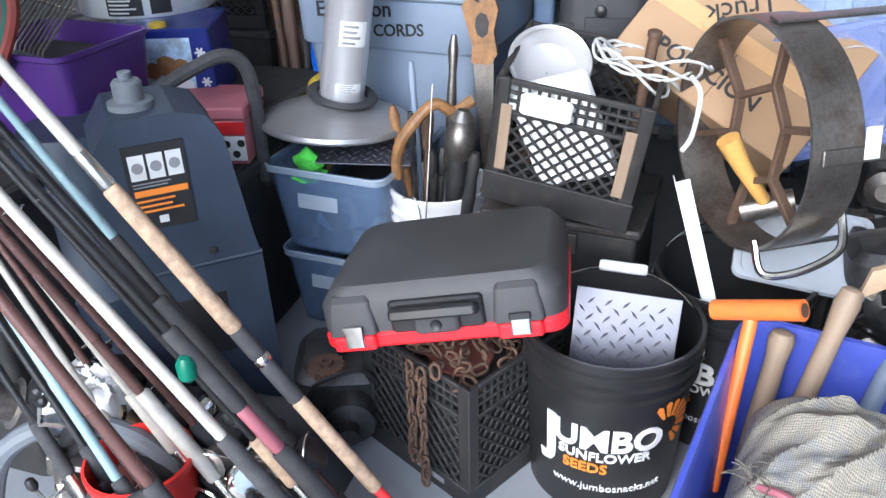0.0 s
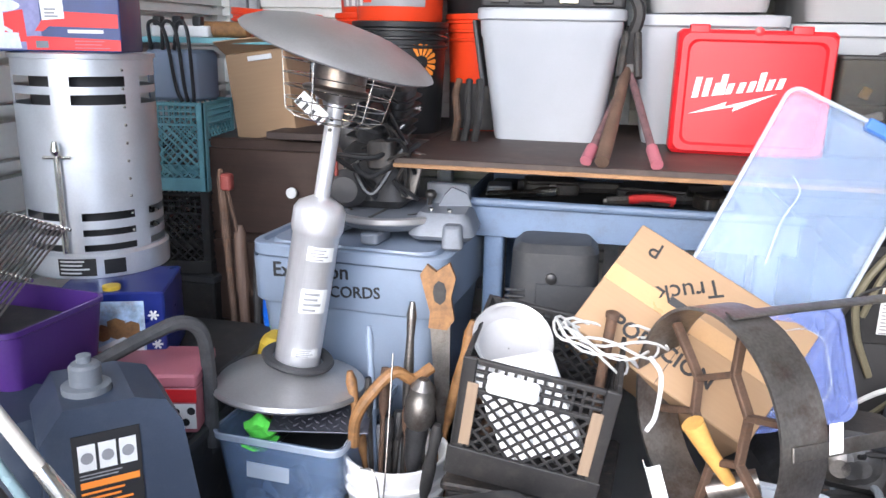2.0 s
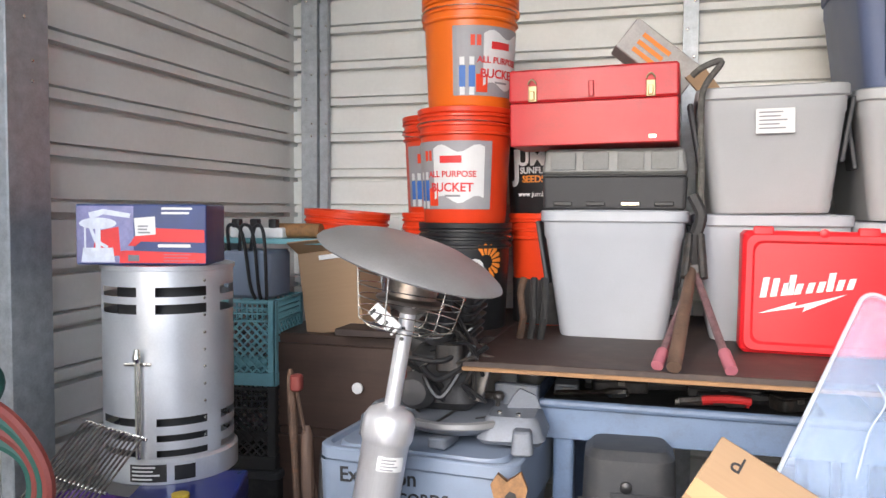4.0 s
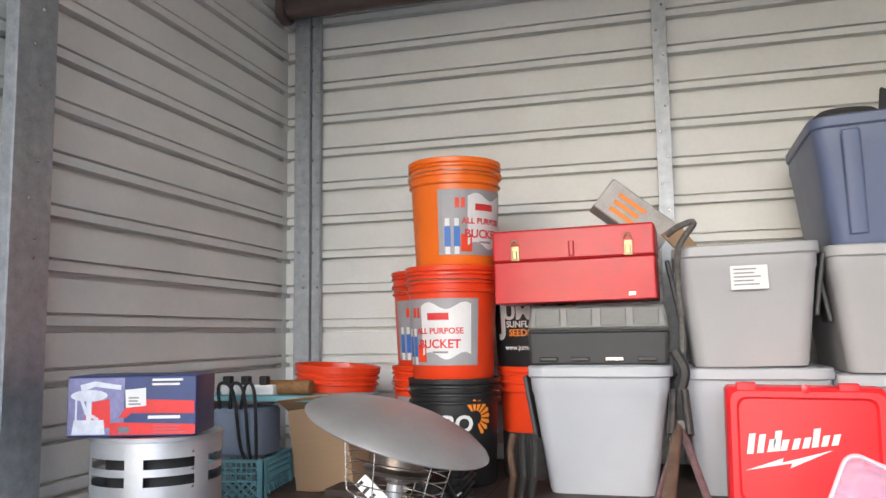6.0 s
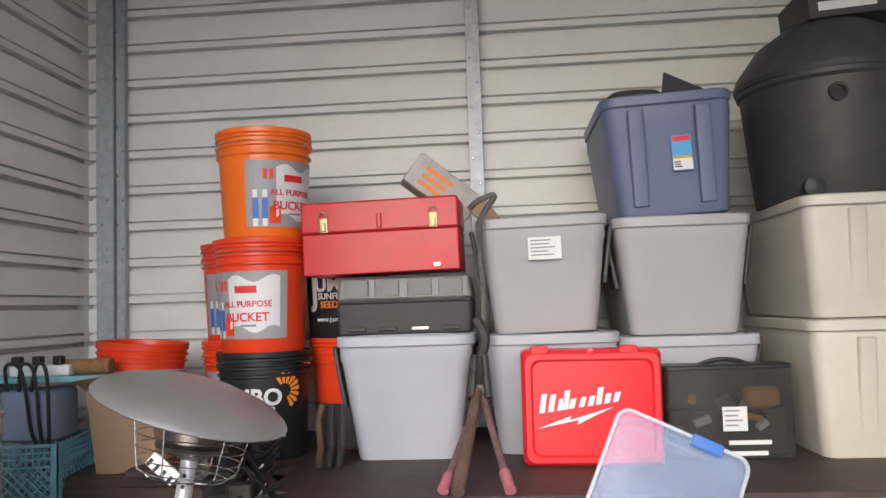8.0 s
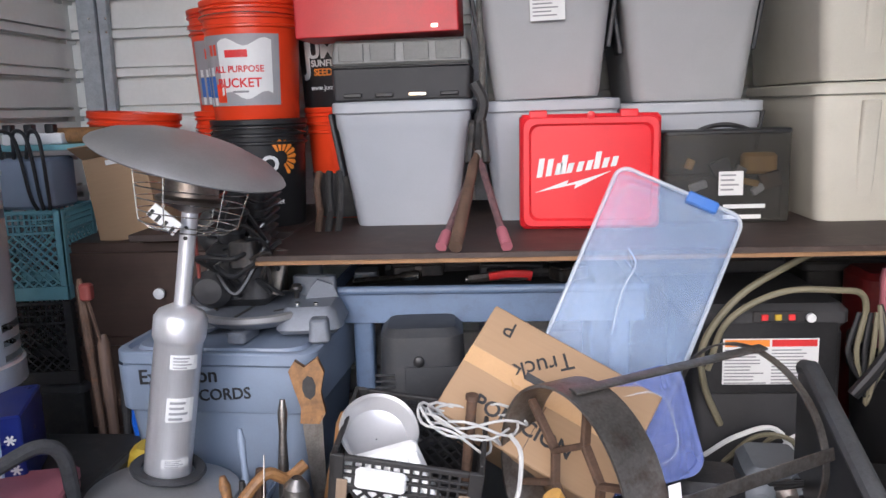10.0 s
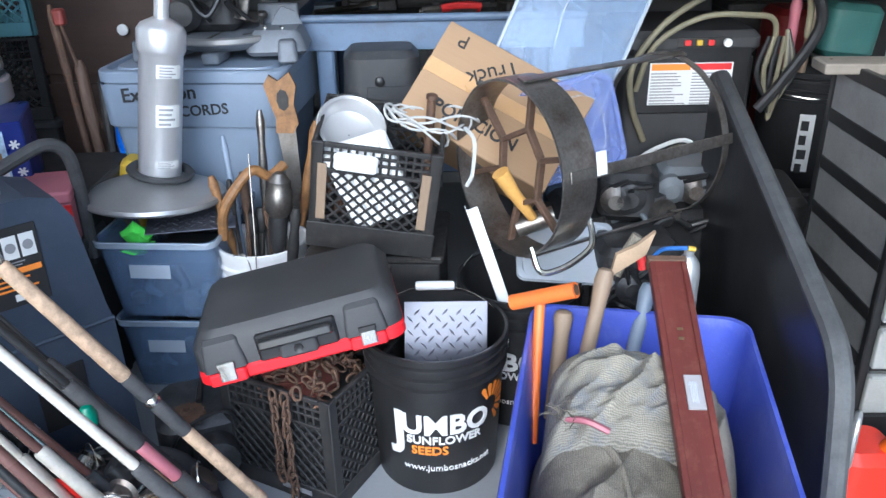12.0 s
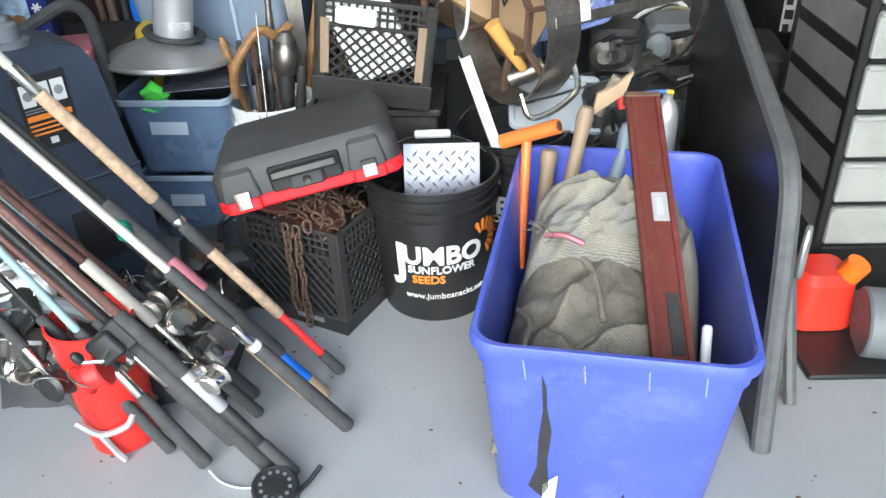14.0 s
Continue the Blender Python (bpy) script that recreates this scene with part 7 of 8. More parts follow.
part("foot_ring", Geo().lathe([(0.160, -0.004), (0.165, 0.0), (0.165, 0.05), (0.158, 0.056)], 64, caps=False), HEATER, hv)
part("control_tag", wrapped(plate(-0.09, 0.006, -0.005, 0.046, -0.0014, 6), 0.165, 6), DUSTY, hv)
part("control_tag", wrapped(plate(0.012, 0.008, 0.06, 0.042, -0.0014, 6), 0.165, 6), BLACK, hv)
part("control_print", wrapped(bars(4, -0.085, -0.01, 0.042, 0.009, 0.004, -0.002), 0.165, 6), INK_WHITE, hv)
part("gas_tube", Geo().tube([(-0.05, -0.158, 0.06), (-0.05, -0.158, 0.285)], 0.0075, 10), CHROME, hv)
part("thermocouple", Geo().tube([(-0.08, -0.152, 0.275), (-0.02, -0.166, 0.275)], 0.004, 6), CHROME, hv)
part("valve", Geo().lathe([(0.006, 0), (0.011, 0.01), (0.006, 0.03)], 10, pose(-0.05, -0.168, 0.28)), CHROME, hv)
rv = part("rivet", Geo().lathe([(0.004, 0), (0.003, 0.002), (0.001, 0.003)], 8, pose(0, 0, 0, 0, 90)), CHROME, hv, m=pose(RR * math.cos(radians(-52)), RR * math.sin(radians(-52)), 0.10, 0, 0, -52))
for i in range(9):
    same(rv, pose(RR * math.cos(radians(-52)), RR * math.sin(radians(-52)), 0.14 + i * 0.04, 0, 0, -52), hv)

bx = thing("boxed_pump", "printed blue and red retail box on a metal heater", "box", pose(-1.345, 2.07, 1.259, 0, 0, 18))
part("carton", Geo().rbox(0.35, 0.20, 0.135, 0.004, 0.003), BOXBLUE, bx)
def flat(pts, y):
    return Geo().add([(x, y, z) for x, z in pts], [tuple(range(len(pts)))])
part("sky_print", plate(-0.172, 0.004, -0.02, 0.131, -0.1012), mat("pale_violet_print", (0.20, 0.20, 0.38), 0.35, 0, 0.35, 14, 0, 80, 0.5, (0.10, 0.12, 0.28)), bx)
part("red_backing", flat([(-0.13, 0.02), (-0.055, 0.02), (-0.06, 0.085), (-0.12, 0.075)], -0.1016), INK_RED, bx)
MACHINE = mat("printed_pale_machine", (0.62, 0.66, 0.74), 0.35, 0, 0.15, 40, 0, 90, 0.3, (0.35, 0.4, 0.52))
part("machine_table", flat([(-0.115 + 0.05 * math.cos(k * 0.393), 0.092 + 0.013 * math.sin(k * 0.393)) for k in range(16)], -0.1020), MACHINE, bx)
part("machine_arm", flat([(-0.135, 0.100), (-0.10, 0.112), (-0.03, 0.104), (-0.028, 0.114), (-0.10, 0.124), (-0.14, 0.116)], -0.1022), MACHINE, bx)
part("machine_column", flat([(-0.122, 0.035), (-0.108, 0.035), (-0.108, 0.085), (-0.122, 0.085)], -0.1020), MACHINE, bx)
part("machine_column", flat([(-0.152, 0.025), (-0.147, 0.025), (-0.147, 0.088), (-0.152, 0.088)], -0.1020), MACHINE, bx)
part("machine_hose", flat([(-0.14, 0.085), (-0.125, 0.05), (-0.09, 0.035), (-0.088, 0.042), (-0.118, 0.056), (-0.132, 0.086)], -0.1024), MACHINE, bx)
part("machine_base", flat([(-0.160, 0.006), (-0.07, 0.006), (-0.075, 0.038), (-0.155, 0.038)], -0.1023), MACHINE, bx)
part("red_wedge", flat([(-0.035, 0.042), (-0.015, 0.042), (0.0, 0.052), (0.17, 0.05), (0.17, 0.078), (0.04, 0.082), (-0.01, 0.072)], -0.1018), INK_RED, bx)
part("red_band", flat([(-0.058, 0.004), (0.173, 0.004), (0.173, 0.026), (-0.04, 0.032), (-0.058, 0.03)], -0.1018), INK_RED, bx)
part("price_tag", flat([(-0.015, 0.064), (0.040, 0.068), (0.038, 0.108), (-0.018, 0.104)], -0.1028), INK_WHITE, bx)
part("barcode", bars(3, -0.008, 0.030, 0.088, 0.007, 0.004, -0.1034), INK_GREY, bx)
part("print_bar", bars(2, 0.055, 0.168, 0.128, 0.010, 0.005, -0.102), INK_WHITE, bx)
part("print_bar", bars(1, 0.045, 0.165, 0.046, 0.02, 0.007, -0.1022), INK_WHITE, bx)
part("print_bar", bars(3, 0.06, 0.16, 0.024, 0.007, 0.002, -0.1024), PINK, bx)
part("logo_plate", plate(-0.035, 0.008, -0.005, 0.022, -0.1024), GREY, bx)
bx.scale = (0.88, 0.88, 1.07)
tinb = thing("gift_tin", "dark blue tin printed with snowflakes and a winter scene", "tin", pose(-1.195, 1.99, 0.551, 0, 0, 20))
part("tin", Geo().rbox(0.24, 0.22, 0.185, 0.008, 0.004), TINBLUE, tinb)
part("picture", plate(-0.045, 0.015, 0.075, 0.165, -0.1118), TINSKY, tinb)
part("snow_print", Geo().add([(x, -0.1124, z) for x, z in ((-0.04, 0.02), (0.07, 0.02), (0.07, 0.06), (0.03, 0.085), (0.0, 0.07), (-0.04, 0.05))], [tuple(range(6))]), INK_WHITE, tinb)
for x, z, r in ((-0.02, 0.09, 0.016), (0.012, 0.10, 0.02), (0.045, 0.095, 0.018)):
    part("brown_print", Geo().add([(x + r * (1 + 0.4 * (k % 2)) * math.cos(k * 0.785), -0.1128, z + 1.3 * r * math.sin(k * 0.785)) for k in range(8)], [tuple(range(8))]), HARDWOOD, tinb)
flake = Geo()
for i in range(3):
    flake.join(Geo().add([(-0.012, -0.112, -0.0025), (0.012, -0.112, -0.0025), (0.012, -0.112, 0.0025), (-0.012, -0.112, 0.0025)], [(0, 1, 2, 3)]), pose(0, 0, 0, 0, 60 * i))
for x, z in ((-0.095, 0.14), (-0.065, 0.115), (-0.10, 0.08), (-0.07, 0.045), (0.095, 0.13), (0.10, 0.06), (-0.09, 0.02)):
    part("snowflake", flake, INK_WHITE, tinb, m=pose(x, 0, z))
part("gold_plug", Geo().lathe([(0.02, 0), (0.02, 0.01), (0.014, 0.012)], 16, pose(0.0, -0.08, 0.184)), YELLOW, tinb)
for i, (x, y, w, d, h, lab) in enumerate(((-1.20, 2.07, 0.56, 0.40, 0.549, "dark plastic chest under a heater and a tin"), (-1.27, 1.68, 0.40, 0.32, 0.59, "dark dusty box under a purple bin"))):
    t = thing("dark_chest", lab, "chest", pose(x, y, 0))
    part("body", Geo().rbox(w, d, h, 0.02, 0.008), DUSTY, t)
    part("seam", Geo().rbox(w + 0.006, d + 0.006, 0.02, 0.02, 0.004, m=pose(0, 0, h * 0.7)), BLACK, t)
pu = thing("purple_bin", "open purple plastic bin holding a grill grate", "plastic bin", pose(-1.245, 1.67, 0.592, 0, 0, -4))
part("bin", Geo().loft([[(x, y, z) for x, y in rrect(0.29 * k, 0.26 * k, 0.03, 5)] for z, k in ((0, 0.88), (0.004, 0.9), (0.165, 1.0), (0.168, 1.03), (0.178, 1.03), (0.178, 0.99), (0.01, 0.87), (0.008, 0.8))]), PURPLE, pu)
part("fill", Geo().rbox(0.22, 0.20, 0.13, 0.02, 0.01, m=pose(0, 0, 0.012)), DUSTY, pu)
gr = thing("grill_grate", "steel wire grill grate tilted over a purple bin", "grate", basis((-1.32, 1.56, 0.785), (0.96, 0.10, -0.22), (0.02, 0.80, 0.52)))
wire = part("wire", Geo().tube([(0, 0, 0), (0, -0.008, 0.012), (0, -0.008, 0.26), (0, 0, 0.272)], 0.0026, 6), OLDSTEEL, gr)
for i in range(1, 15):
    same(wire, pose(i * 0.0098, 0, 0), gr)
for z in (0.0, 0.13, 0.272):
    part("cross_bar", Geo().tube([(-0.004, 0.002, z), (0.142, 0.002, z)], 0.004, 6), CHROME, gr)
part("tray", Geo().rbox(0.15, 0.05, 0.03, 0.006, 0.003, m=pose(0.07, 0.02, -0.03)), GREY, gr)

tc = milk_crate(pose(-1.645, 2.68, 0.806, 0, 0, 8), "pale teal milk crate stacked on a dark crate", TEAL, 0.29, 0.28, 0.288)
milk_crate(pose(-1.642, 2.67, 0.529, 0, 0, 8), "black milk crate under a teal crate", DUSTY, 0.29, 0.29, 0.275)
t = thing("dark_chest", "dark chest under stacked milk crates", "chest", pose(-1.50, 2.86, 0))
part("body", Geo().rbox(0.30, 0.30, 0.527, 0.01, 0.005), DUSTY, t)
wm = thing("white_motor", "pale blue grey appliance with black cords on a teal crate", "appliance", pose(-1.47, 2.80, 1.097))
part("body", Geo().rbox(0.18, 0.16, 0.16, 0.02, 0.01), CORD_TOTE, wm)
for k in range(3):
    part("cord", Geo().tube(spline([(-0.06 + k * 0.04, -0.08, 0.16), (-0.05 + k * 0.05, -0.10, 0.24), (0.0 + k * 0.04, -0.10, 0.22), (0.03 + k * 0.03, -0.10, 0.05), (0.05 + k * 0.02, -0.10, 0.0)]), 0.006, 7), BLACK, wm)
ps = thing("power_strip", "white power strip and brown tube on a thin pale shelf", "power strip", pose(-1.46, 2.80, 1.297))
part("strip", Geo().rbox(0.20, 0.05, 0.035, 0.006, 0.004), WHITE, ps)
for i in range(3):
    part("plug", Geo().rbox(0.03, 0.03, 0.03, 0.006, 0.003), BLACK, ps, m=pose(-0.08 + i * 0.07, -0.01, 0.034))
sh = thing("pale_shelf", "thin pale green shelf strip with a brown tube", "shelf", pose(-1.36, 2.86, 1.278))
part("board", Geo().rbox(0.62, 0.20, 0.018, 0.003, 0.002), TEAL, sh)
part("bracket", Geo().box(-0.30, 0.08, -0.26, -0.26, 0.1, -0.001), GALV, sh)
part("bracket", Geo().box(0.26, 0.08, -0.30, 0.30, 0.1, -0.001), GALV, sh)
tb = thing("brown_tube", "brown cardboard tube lying on a pale shelf", "tube", pose(-1.42, 2.82, 1.322, 0, 90))
part("tube", Geo().lathe([(0.025, 0), (0.025, 0.18), (0.018, 0.18)], 20), HARDWOOD, tb)

dresser = thing("dresser", "dark brown wooden cabinet with a white knob", "cabinet", pose(-1.12, 3.05, 0))
part("carcass", Geo().rbox(0.60, 0.56, 0.98, 0.006, 0.003), BROWNWOOD, dresser)
for i in range(3):
    dw = part("drawer", Geo().rbox(0.56, 0.02, 0.28, 0.006, 0.004), BROWNWOOD, dresser, m=pose(0, -0.288, 0.05 + i * 0.31))
    part("knob", Geo().lathe([(0.008, 0), (0.008, 0.015), (0.018, 0.022), (0.018, 0.03), (0.006, 0.034)], 14, pose(0.05, -0.01, 0.15, 90)), WHITE, dw)
kx = thing("cardboard_box", "small worn brown carton with a folded flap on a cabinet", "box", pose(-1.168, 2.90, 0.985, 0, -8, -8))
part("carton", Geo().rbox(0.225, 0.20, 0.275, 0.004, 0.003), CARDBOARD, kx)
part("flap", Geo().slab([(-0.11, 0.0), (0.11, 0.0), (0.10, 0.07), (-0.10, 0.08)], 0.004), CARDBOARD, kx, m=pose(0, -0.10, 0.275, 62))
part("tag", Geo().rbox(0.09, 0.004, 0.016, 0.002, 0.001), WHITE, kx, m=pose(0.02, -0.104, 0.245))

pkb = thing("pink_case", "faded pink flat box with red edge and white dotted strip", "box", pose(-1.055, 1.86, 0.461, 0, 0, 14))
part("body", Geo().rbox(0.26, 0.17, 0.105, 0.008, 0.004), PINK, pkb)
part("lid", Geo().rbox(0.264, 0.174, 0.03, 0.008, 0.005), PINK, pkb, m=pose(0, 0, 0.106))
part("red_edge", Geo().box(-0.02, -0.0885, 0.074, 0.131, -0.0862, 0.104, 0.0006), RED_STEEL, pkb)
st_ = part("white_strip", Geo().box(0.05, -0.0880, 0.012, 0.128, -0.0860, 0.070, 0.0006), INK_WHITE, pkb)
for x, z in ((0.068, 0.030), (0.085, 0.052), (0.105, 0.028), (0.118, 0.054)):
    part("dot", Geo().lathe([(0.009, 0), (0.009, 0.0008), (0.002, 0.001)], 12, pose(x, -0.0884, z, 90)), INK_BLACK, st_)
t = thing("dark_chest", "dark box under a pink case behind a navy tank", "chest", pose(-1.05, 1.86, 0))
part("body", Geo().rbox(0.27, 0.24, 0.460, 0.02, 0.008), DUSTY, t)
yd = thing("yellow_scoop", "dull yellow plastic scoop among garden tools", "scoop", pose(-0.95, 2.13, 0.301, -14, 10))
part("blade", Geo().loft([[(x * k, y + 0.02 * (1 - k), z) for x, y in rrect(0.11, 0.012, 0.005, 4)] for z, k in ((0.0, 0.5), (0.03, 0.85), (0.10, 1.0), (0.19, 0.9), (0.23, 0.6), (0.245, 0.2))]), YELLOW, yd)
hnd = thing("mower_handle", "black foam covered tube handle bent over boxes", "handle")
part("tube", Geo().tube(spline([(-1.18, 1.72, 0.58), (-1.08, 1.75, 0.64), (-1.00, 1.79, 0.685), (-0.95, 1.83, 0.705), (-0.92, 1.86, 0.68), (-0.91, 1.87, 0.60), (-0.91, 1.87, 0.40)]), 0.016, 10), FOAM, hnd)
for a, b, r, mt, lab in (((-1.02, 2.28, 0.30), (-1.06, 2.34, 0.80), 0.014, BROWNHANDLE, "tan wooden stake among garden tools"), ((-0.99, 2.26, 0.30), (-1.00, 2.33, 0.76), 0.011, DUSTY, "slim dark tool shaft"), ((-0.95, 2.24, 0.30), (-0.94, 2.28, 0.72), 0.016, BLUEROD, "blue sleeved garden tool"), ((-0.93, 2.22, 0.25), (-0.92, 2.27, 0.66), 0.014, GREEN_CLOTH, "lime and black garden tool grip"), ((-1.06, 2.30, 0.40), (-1.12, 2.36, 0.95), 0.010, RUST, "rusty steel rod among tools"), ((-0.90, 2.20, 0.40), (-0.86, 2.25, 0.76), 0.011, DUSTY, "dark tool shaft by a tote")):
    t = thing("garden_tool", lab, "garden tool", along(a, b), "garden tools")
    ln = (Vector(b) - Vector(a)).length
    part("shaft", Geo().lathe([(r, 0), (r, ln * 0.6), (r * 1.3, ln * 0.66), (r * 1.2, ln * 0.95), (r * 0.6, ln)], 10), mt, t)
gb = thing("tool_basket", "pale green plastic basket holding garden tools", "basket", pose(-0.96, 2.22, 0.30))
part("basket", Geo().loft([[(x, y, z) for x, y in rrect(0.22 * k, 0.18 * k, 0.03, 4)] for z, k in ((0, 0.8), (0.15, 1.0), (0.17, 1.05), (0.17, 0.98), (0.01, 0.78))]), mat("pale_green_plastic", (0.25, 0.34, 0.16), 0.5, 0, 0.15, 10, 0.05, 200, 0.3, (0.15, 0.18, 0.1)), gb)
t = thing("dark_chest", "dark crate under a garden tool basket", "chest", pose(-0.97, 2.22, 0))
part("body", Geo().rbox(0.26, 0.20, 0.299, 0.01, 0.006), DUSTY, t)
yl = thing("yellow_jug", "yellow plastic tub standing behind a patio heater", "tub", pose(-0.93, 2.15, 0.29, 0, 12, 10))
part("body", Geo().rbox(0.10, 0.12, 0.28, 0.03, 0.015, top=0.8), YELLOW, yl)
t = thing("dark_chest", "dark box under a yellow tub", "chest", pose(-0.95, 2.14, 0))
part("body", Geo().rbox(0.16, 0.14, 0.285, 0.01, 0.006), DUSTY, t)
rk = thing("red_knob_tool", "red headed steel tool hanging by milk crates", "tool", pose(-1.08, 2.32, 0.90))
part("head", Geo().rbox(0.032, 0.032, 0.045, 0.01, 0.005), HOSE_RED, rk)
part("rod", Geo().tube([(0, 0, 0), (0.05, 0.02, -0.3)], 0.005, 6), RUST, rk)

# hoses by the side wall
hz = thing("air_hoses", "green and red rubber hoses looped by the side wall", "hose")
for k in range(3):
    part("hose", Geo().tube(spline([(-1.44, 1.52 + 0.03 * k, 0.60), (-1.45 + 0.02 * k, 1.58, 0.92), (-1.46, 1.66 + 0.02 * k, 1.10 - 0.03 * k), (-1.50, 1.55, 1.20 - 0.02 * k), (-1.52, 1.35, 1.16)]), 0.013, 8), HOSE_GREEN, hz)
for k in range(4):
    part("hose", Geo().tube(spline([(-1.48, 1.34, 0.90 + 0.03 * k), (-1.36, 1.45, 0.98 + 0.025 * k), (-1.26, 1.52, 0.96 + 0.02 * k), (-1.21 + 0.012 * k, 1.53, 0.88), (-1.26, 1.50, 0.70)]), 0.012, 8), HOSE_RED if k % 2 else HOSE_GREEN, hz)
t = thing("dark_chest", "dark box by the side wall under hoses and rods", "chest", pose(-1.30, 1.34, 0))
part("body", Geo().rbox(0.42, 0.26, 0.60, 0.02, 0.01), DUSTY, t)
wet = thing("navy_drum", "dark blue ribbed drum by the side wall", "drum", pose(-1.10, 1.50, 0))
part("drum", Geo().lathe([(0.10, 0), (0.105, 0.01), (0.105, 0.30), (0.11, 0.31), (0.105, 0.32), (0.105, 0.62), (0.09, 0.65), (0.002, 0.65)], 28), NAVY, wet)

# ---- fishing rods ----
def reel(parent, m, body, spool, size=1.0):
    r = part("reel", Geo().rbox(0.03 * size, 0.05 * size, 0.05 * size, 0.012, 0.006), body, parent, m=m)
    part("spool", Geo().lathe([(0.027 * size, 0), (0.030 * size, 0.003), (0.022 * size, 0.008), (0.022 * size, 0.03 * size), (0.028 * size, 0.036 * size), (0.020 * size, 0.042 * size), (0.002, 0.042 * size)], 24, pose(0, -0.03 * size, 0.0, 80)), spool, r)
    part("crank", Geo().tube([(0.0, 0, 0.02 * size), (0.045 * size, 0, 0.02 * size), (0.05 * size, -0.02 * size, 0.04 * size)], 0.004, 7), CHROME, r)
    part("knob", Geo().lathe([(0.006, 0), (0.010, 0.008), (0.008, 0.02), (0.003, 0.024)], 12, pose(0.05 * size, -0.02 * size, 0.04 * size)), BLACK, r)
    part("bail", Geo().tube([(0.032 * size * math.cos(t), -0.055 * size - 0.02 * size * math.sin(t), 0.035 * size * math.sin(t)) for t in [math.pi * i / 10 for i in range(11)]], 0.0018, 5), CHROME, r)
    part("stem", Geo().rbox(0.010, 0.035, 0.06, 0.004, 0.002), body, r, m=pose(0, 0.03, 0.0))
    return r


def fishing_rod(a, b, pieces, label, tip=0.003, guides=3, reels=()):
    """A rod from its butt a towards b. pieces: (from, to, radius, radius, material, name) along its length."""
    ob = thing("fishing_rod", label, "fishing rod", along(a, b), "fishing rods")
    ln = (Vector(b) - Vector(a)).length
    last = pieces[-1]
    for s0, s1, r0, r1, mt, nm in pieces:
        part(nm, Geo().lathe([(r0 * 0.85, s0), (r0, s0 + 0.004), (r1, s1 - 0.004), (r1 * 0.85, s1)], 14), mt, ob)
    for i in range(guides):
        s = pieces[-1][0] + (ln - pieces[-1][0]) * (0.25 + 0.3 * i)
        if s < ln:
            part("line_guide", Geo().tube([(0.010 * math.cos(t), 0.016 + 0.010 * math.sin(t), s) for t in [2 * math.pi * k / 12 for k in range(12)]], 0.0014, 5, closed=True), CHROME, ob)
    for s, turn, body, spool, size in reels:
        reel(ob, pose(0, 0, s) @ pose(0, 0, 0, 0, 0, turn) @ pose(0, -0.06, 0), body, spool, size)
    return ob


WALLX = -1.60
def rod_end(a, d):
    """Where a rod from a in direction d meets the side wall."""
    k = (WALLX - a[0]) / d[0]
    return (WALLX, a[1] + d[1] * k, a[2] + d[2] * k)


A = (-0.262, 1.235, 0.014)
fishing_rod(A, rod_end(A, (-0.53, -0.095, 0.84)), [(0, 0.07, 0.013, 0.012, FOAM, "butt_grip"), (0.07, 0.21, 0.009, 0.009, INK_RED, "printed_blank"), (0.21, 0.42, 0.0128, 0.0125, CORK, "cork_grip"), (0.42, 0.50, 0.013, 0.013, FOAM, "reel_seat"), (0.50, 0.515, 0.0145, 0.0145, CHROME, "seat_ring"), (0.515, 0.57, 0.013, 0.013, FOAM, "reel_seat"), (0.57, 0.84, 0.0135, 0.0128, CORK, "cork_grip"), (0.84, 0.90, 0.012, 0.011, CHROME, "ferrule"), (0.90, 2.35, 0.0095, 0.0045, CREAMROD, "blank")], "long surf rod with cork grips leaning on the side wall")
A = (-0.225, 1.055, 0.016)
fishing_rod(A, rod_end(A, (-0.565, -0.047, 0.824)), [(0, 0.27, 0.016, 0.0145, FOAM, "butt_grip"), (0.27, 0.285, 0.013, 0.013, WHITE, "seat_ring"), (0.285, 0.34, 0.010, 0.010, CHROME, "reel_seat"), (0.34, 0.50, 0.0135, 0.0125, FOAM, "fore_grip"), (0.50, 2.25, 0.0088, 0.0045, CREAMROD, "blank")], "cream fishing rod with black foam grips", reels=((0.31, 60, OLDSTEEL, CHROME, 0.9),))
A = (-0.497, 0.958, 0.016)
fishing_rod(A, rod_end(A, (-0.55, 0.16, 0.80)), [(0, 0.19, 0.016, 0.013, FOAM, "butt_grip"), (0.19, 0.26, 0.010, 0.010, CHROME, "reel_seat"), (0.26, 0.36, 0.013, 0.012, FOAM, "fore_grip"), (0.36, 2.0, 0.008, 0.004, TEALROD, "blank")], "pale blue fishing rod with a spinning reel", reels=((0.24, -75, OLDSTEEL, CHROME, 1.25),))
A = (-0.315, 0.93, 0.014)
fishing_rod(A, rod_end(A, (-0.58, 0.07, 0.80)), [(0, 0.10, 0.013, 0.012, FOAM, "butt_grip"), (0.10, 0.20, 0.011, 0.013, DUSTY, "wrapped_seat"), (0.20, 0.30, 0.013, 0.012, LABEL_GREY, "printed_seat"), (0.30, 0.46, 0.014, 0.013, FOAM, "fore_grip"), (0.46, 2.0, 0.0095, 0.005, BROWNROD, "blank")], "dark fishing rod with a fly reel at its butt", reels=((0.40, 20, BLACK, INK_RED, 1.1),))
A = (-0.37, 0.95, 0.014)
fishing_rod(A, rod_end(A, (-0.60, 0.10, 0.79)), [(0, 0.36, 0.016, 0.015, FOAM, "long_grip"), (0.36, 2.0, 0.009, 0.004, BLACK, "blank")], "black wrapped rod with a long foam grip")
A = (-0.285, 1.16, 0.014)
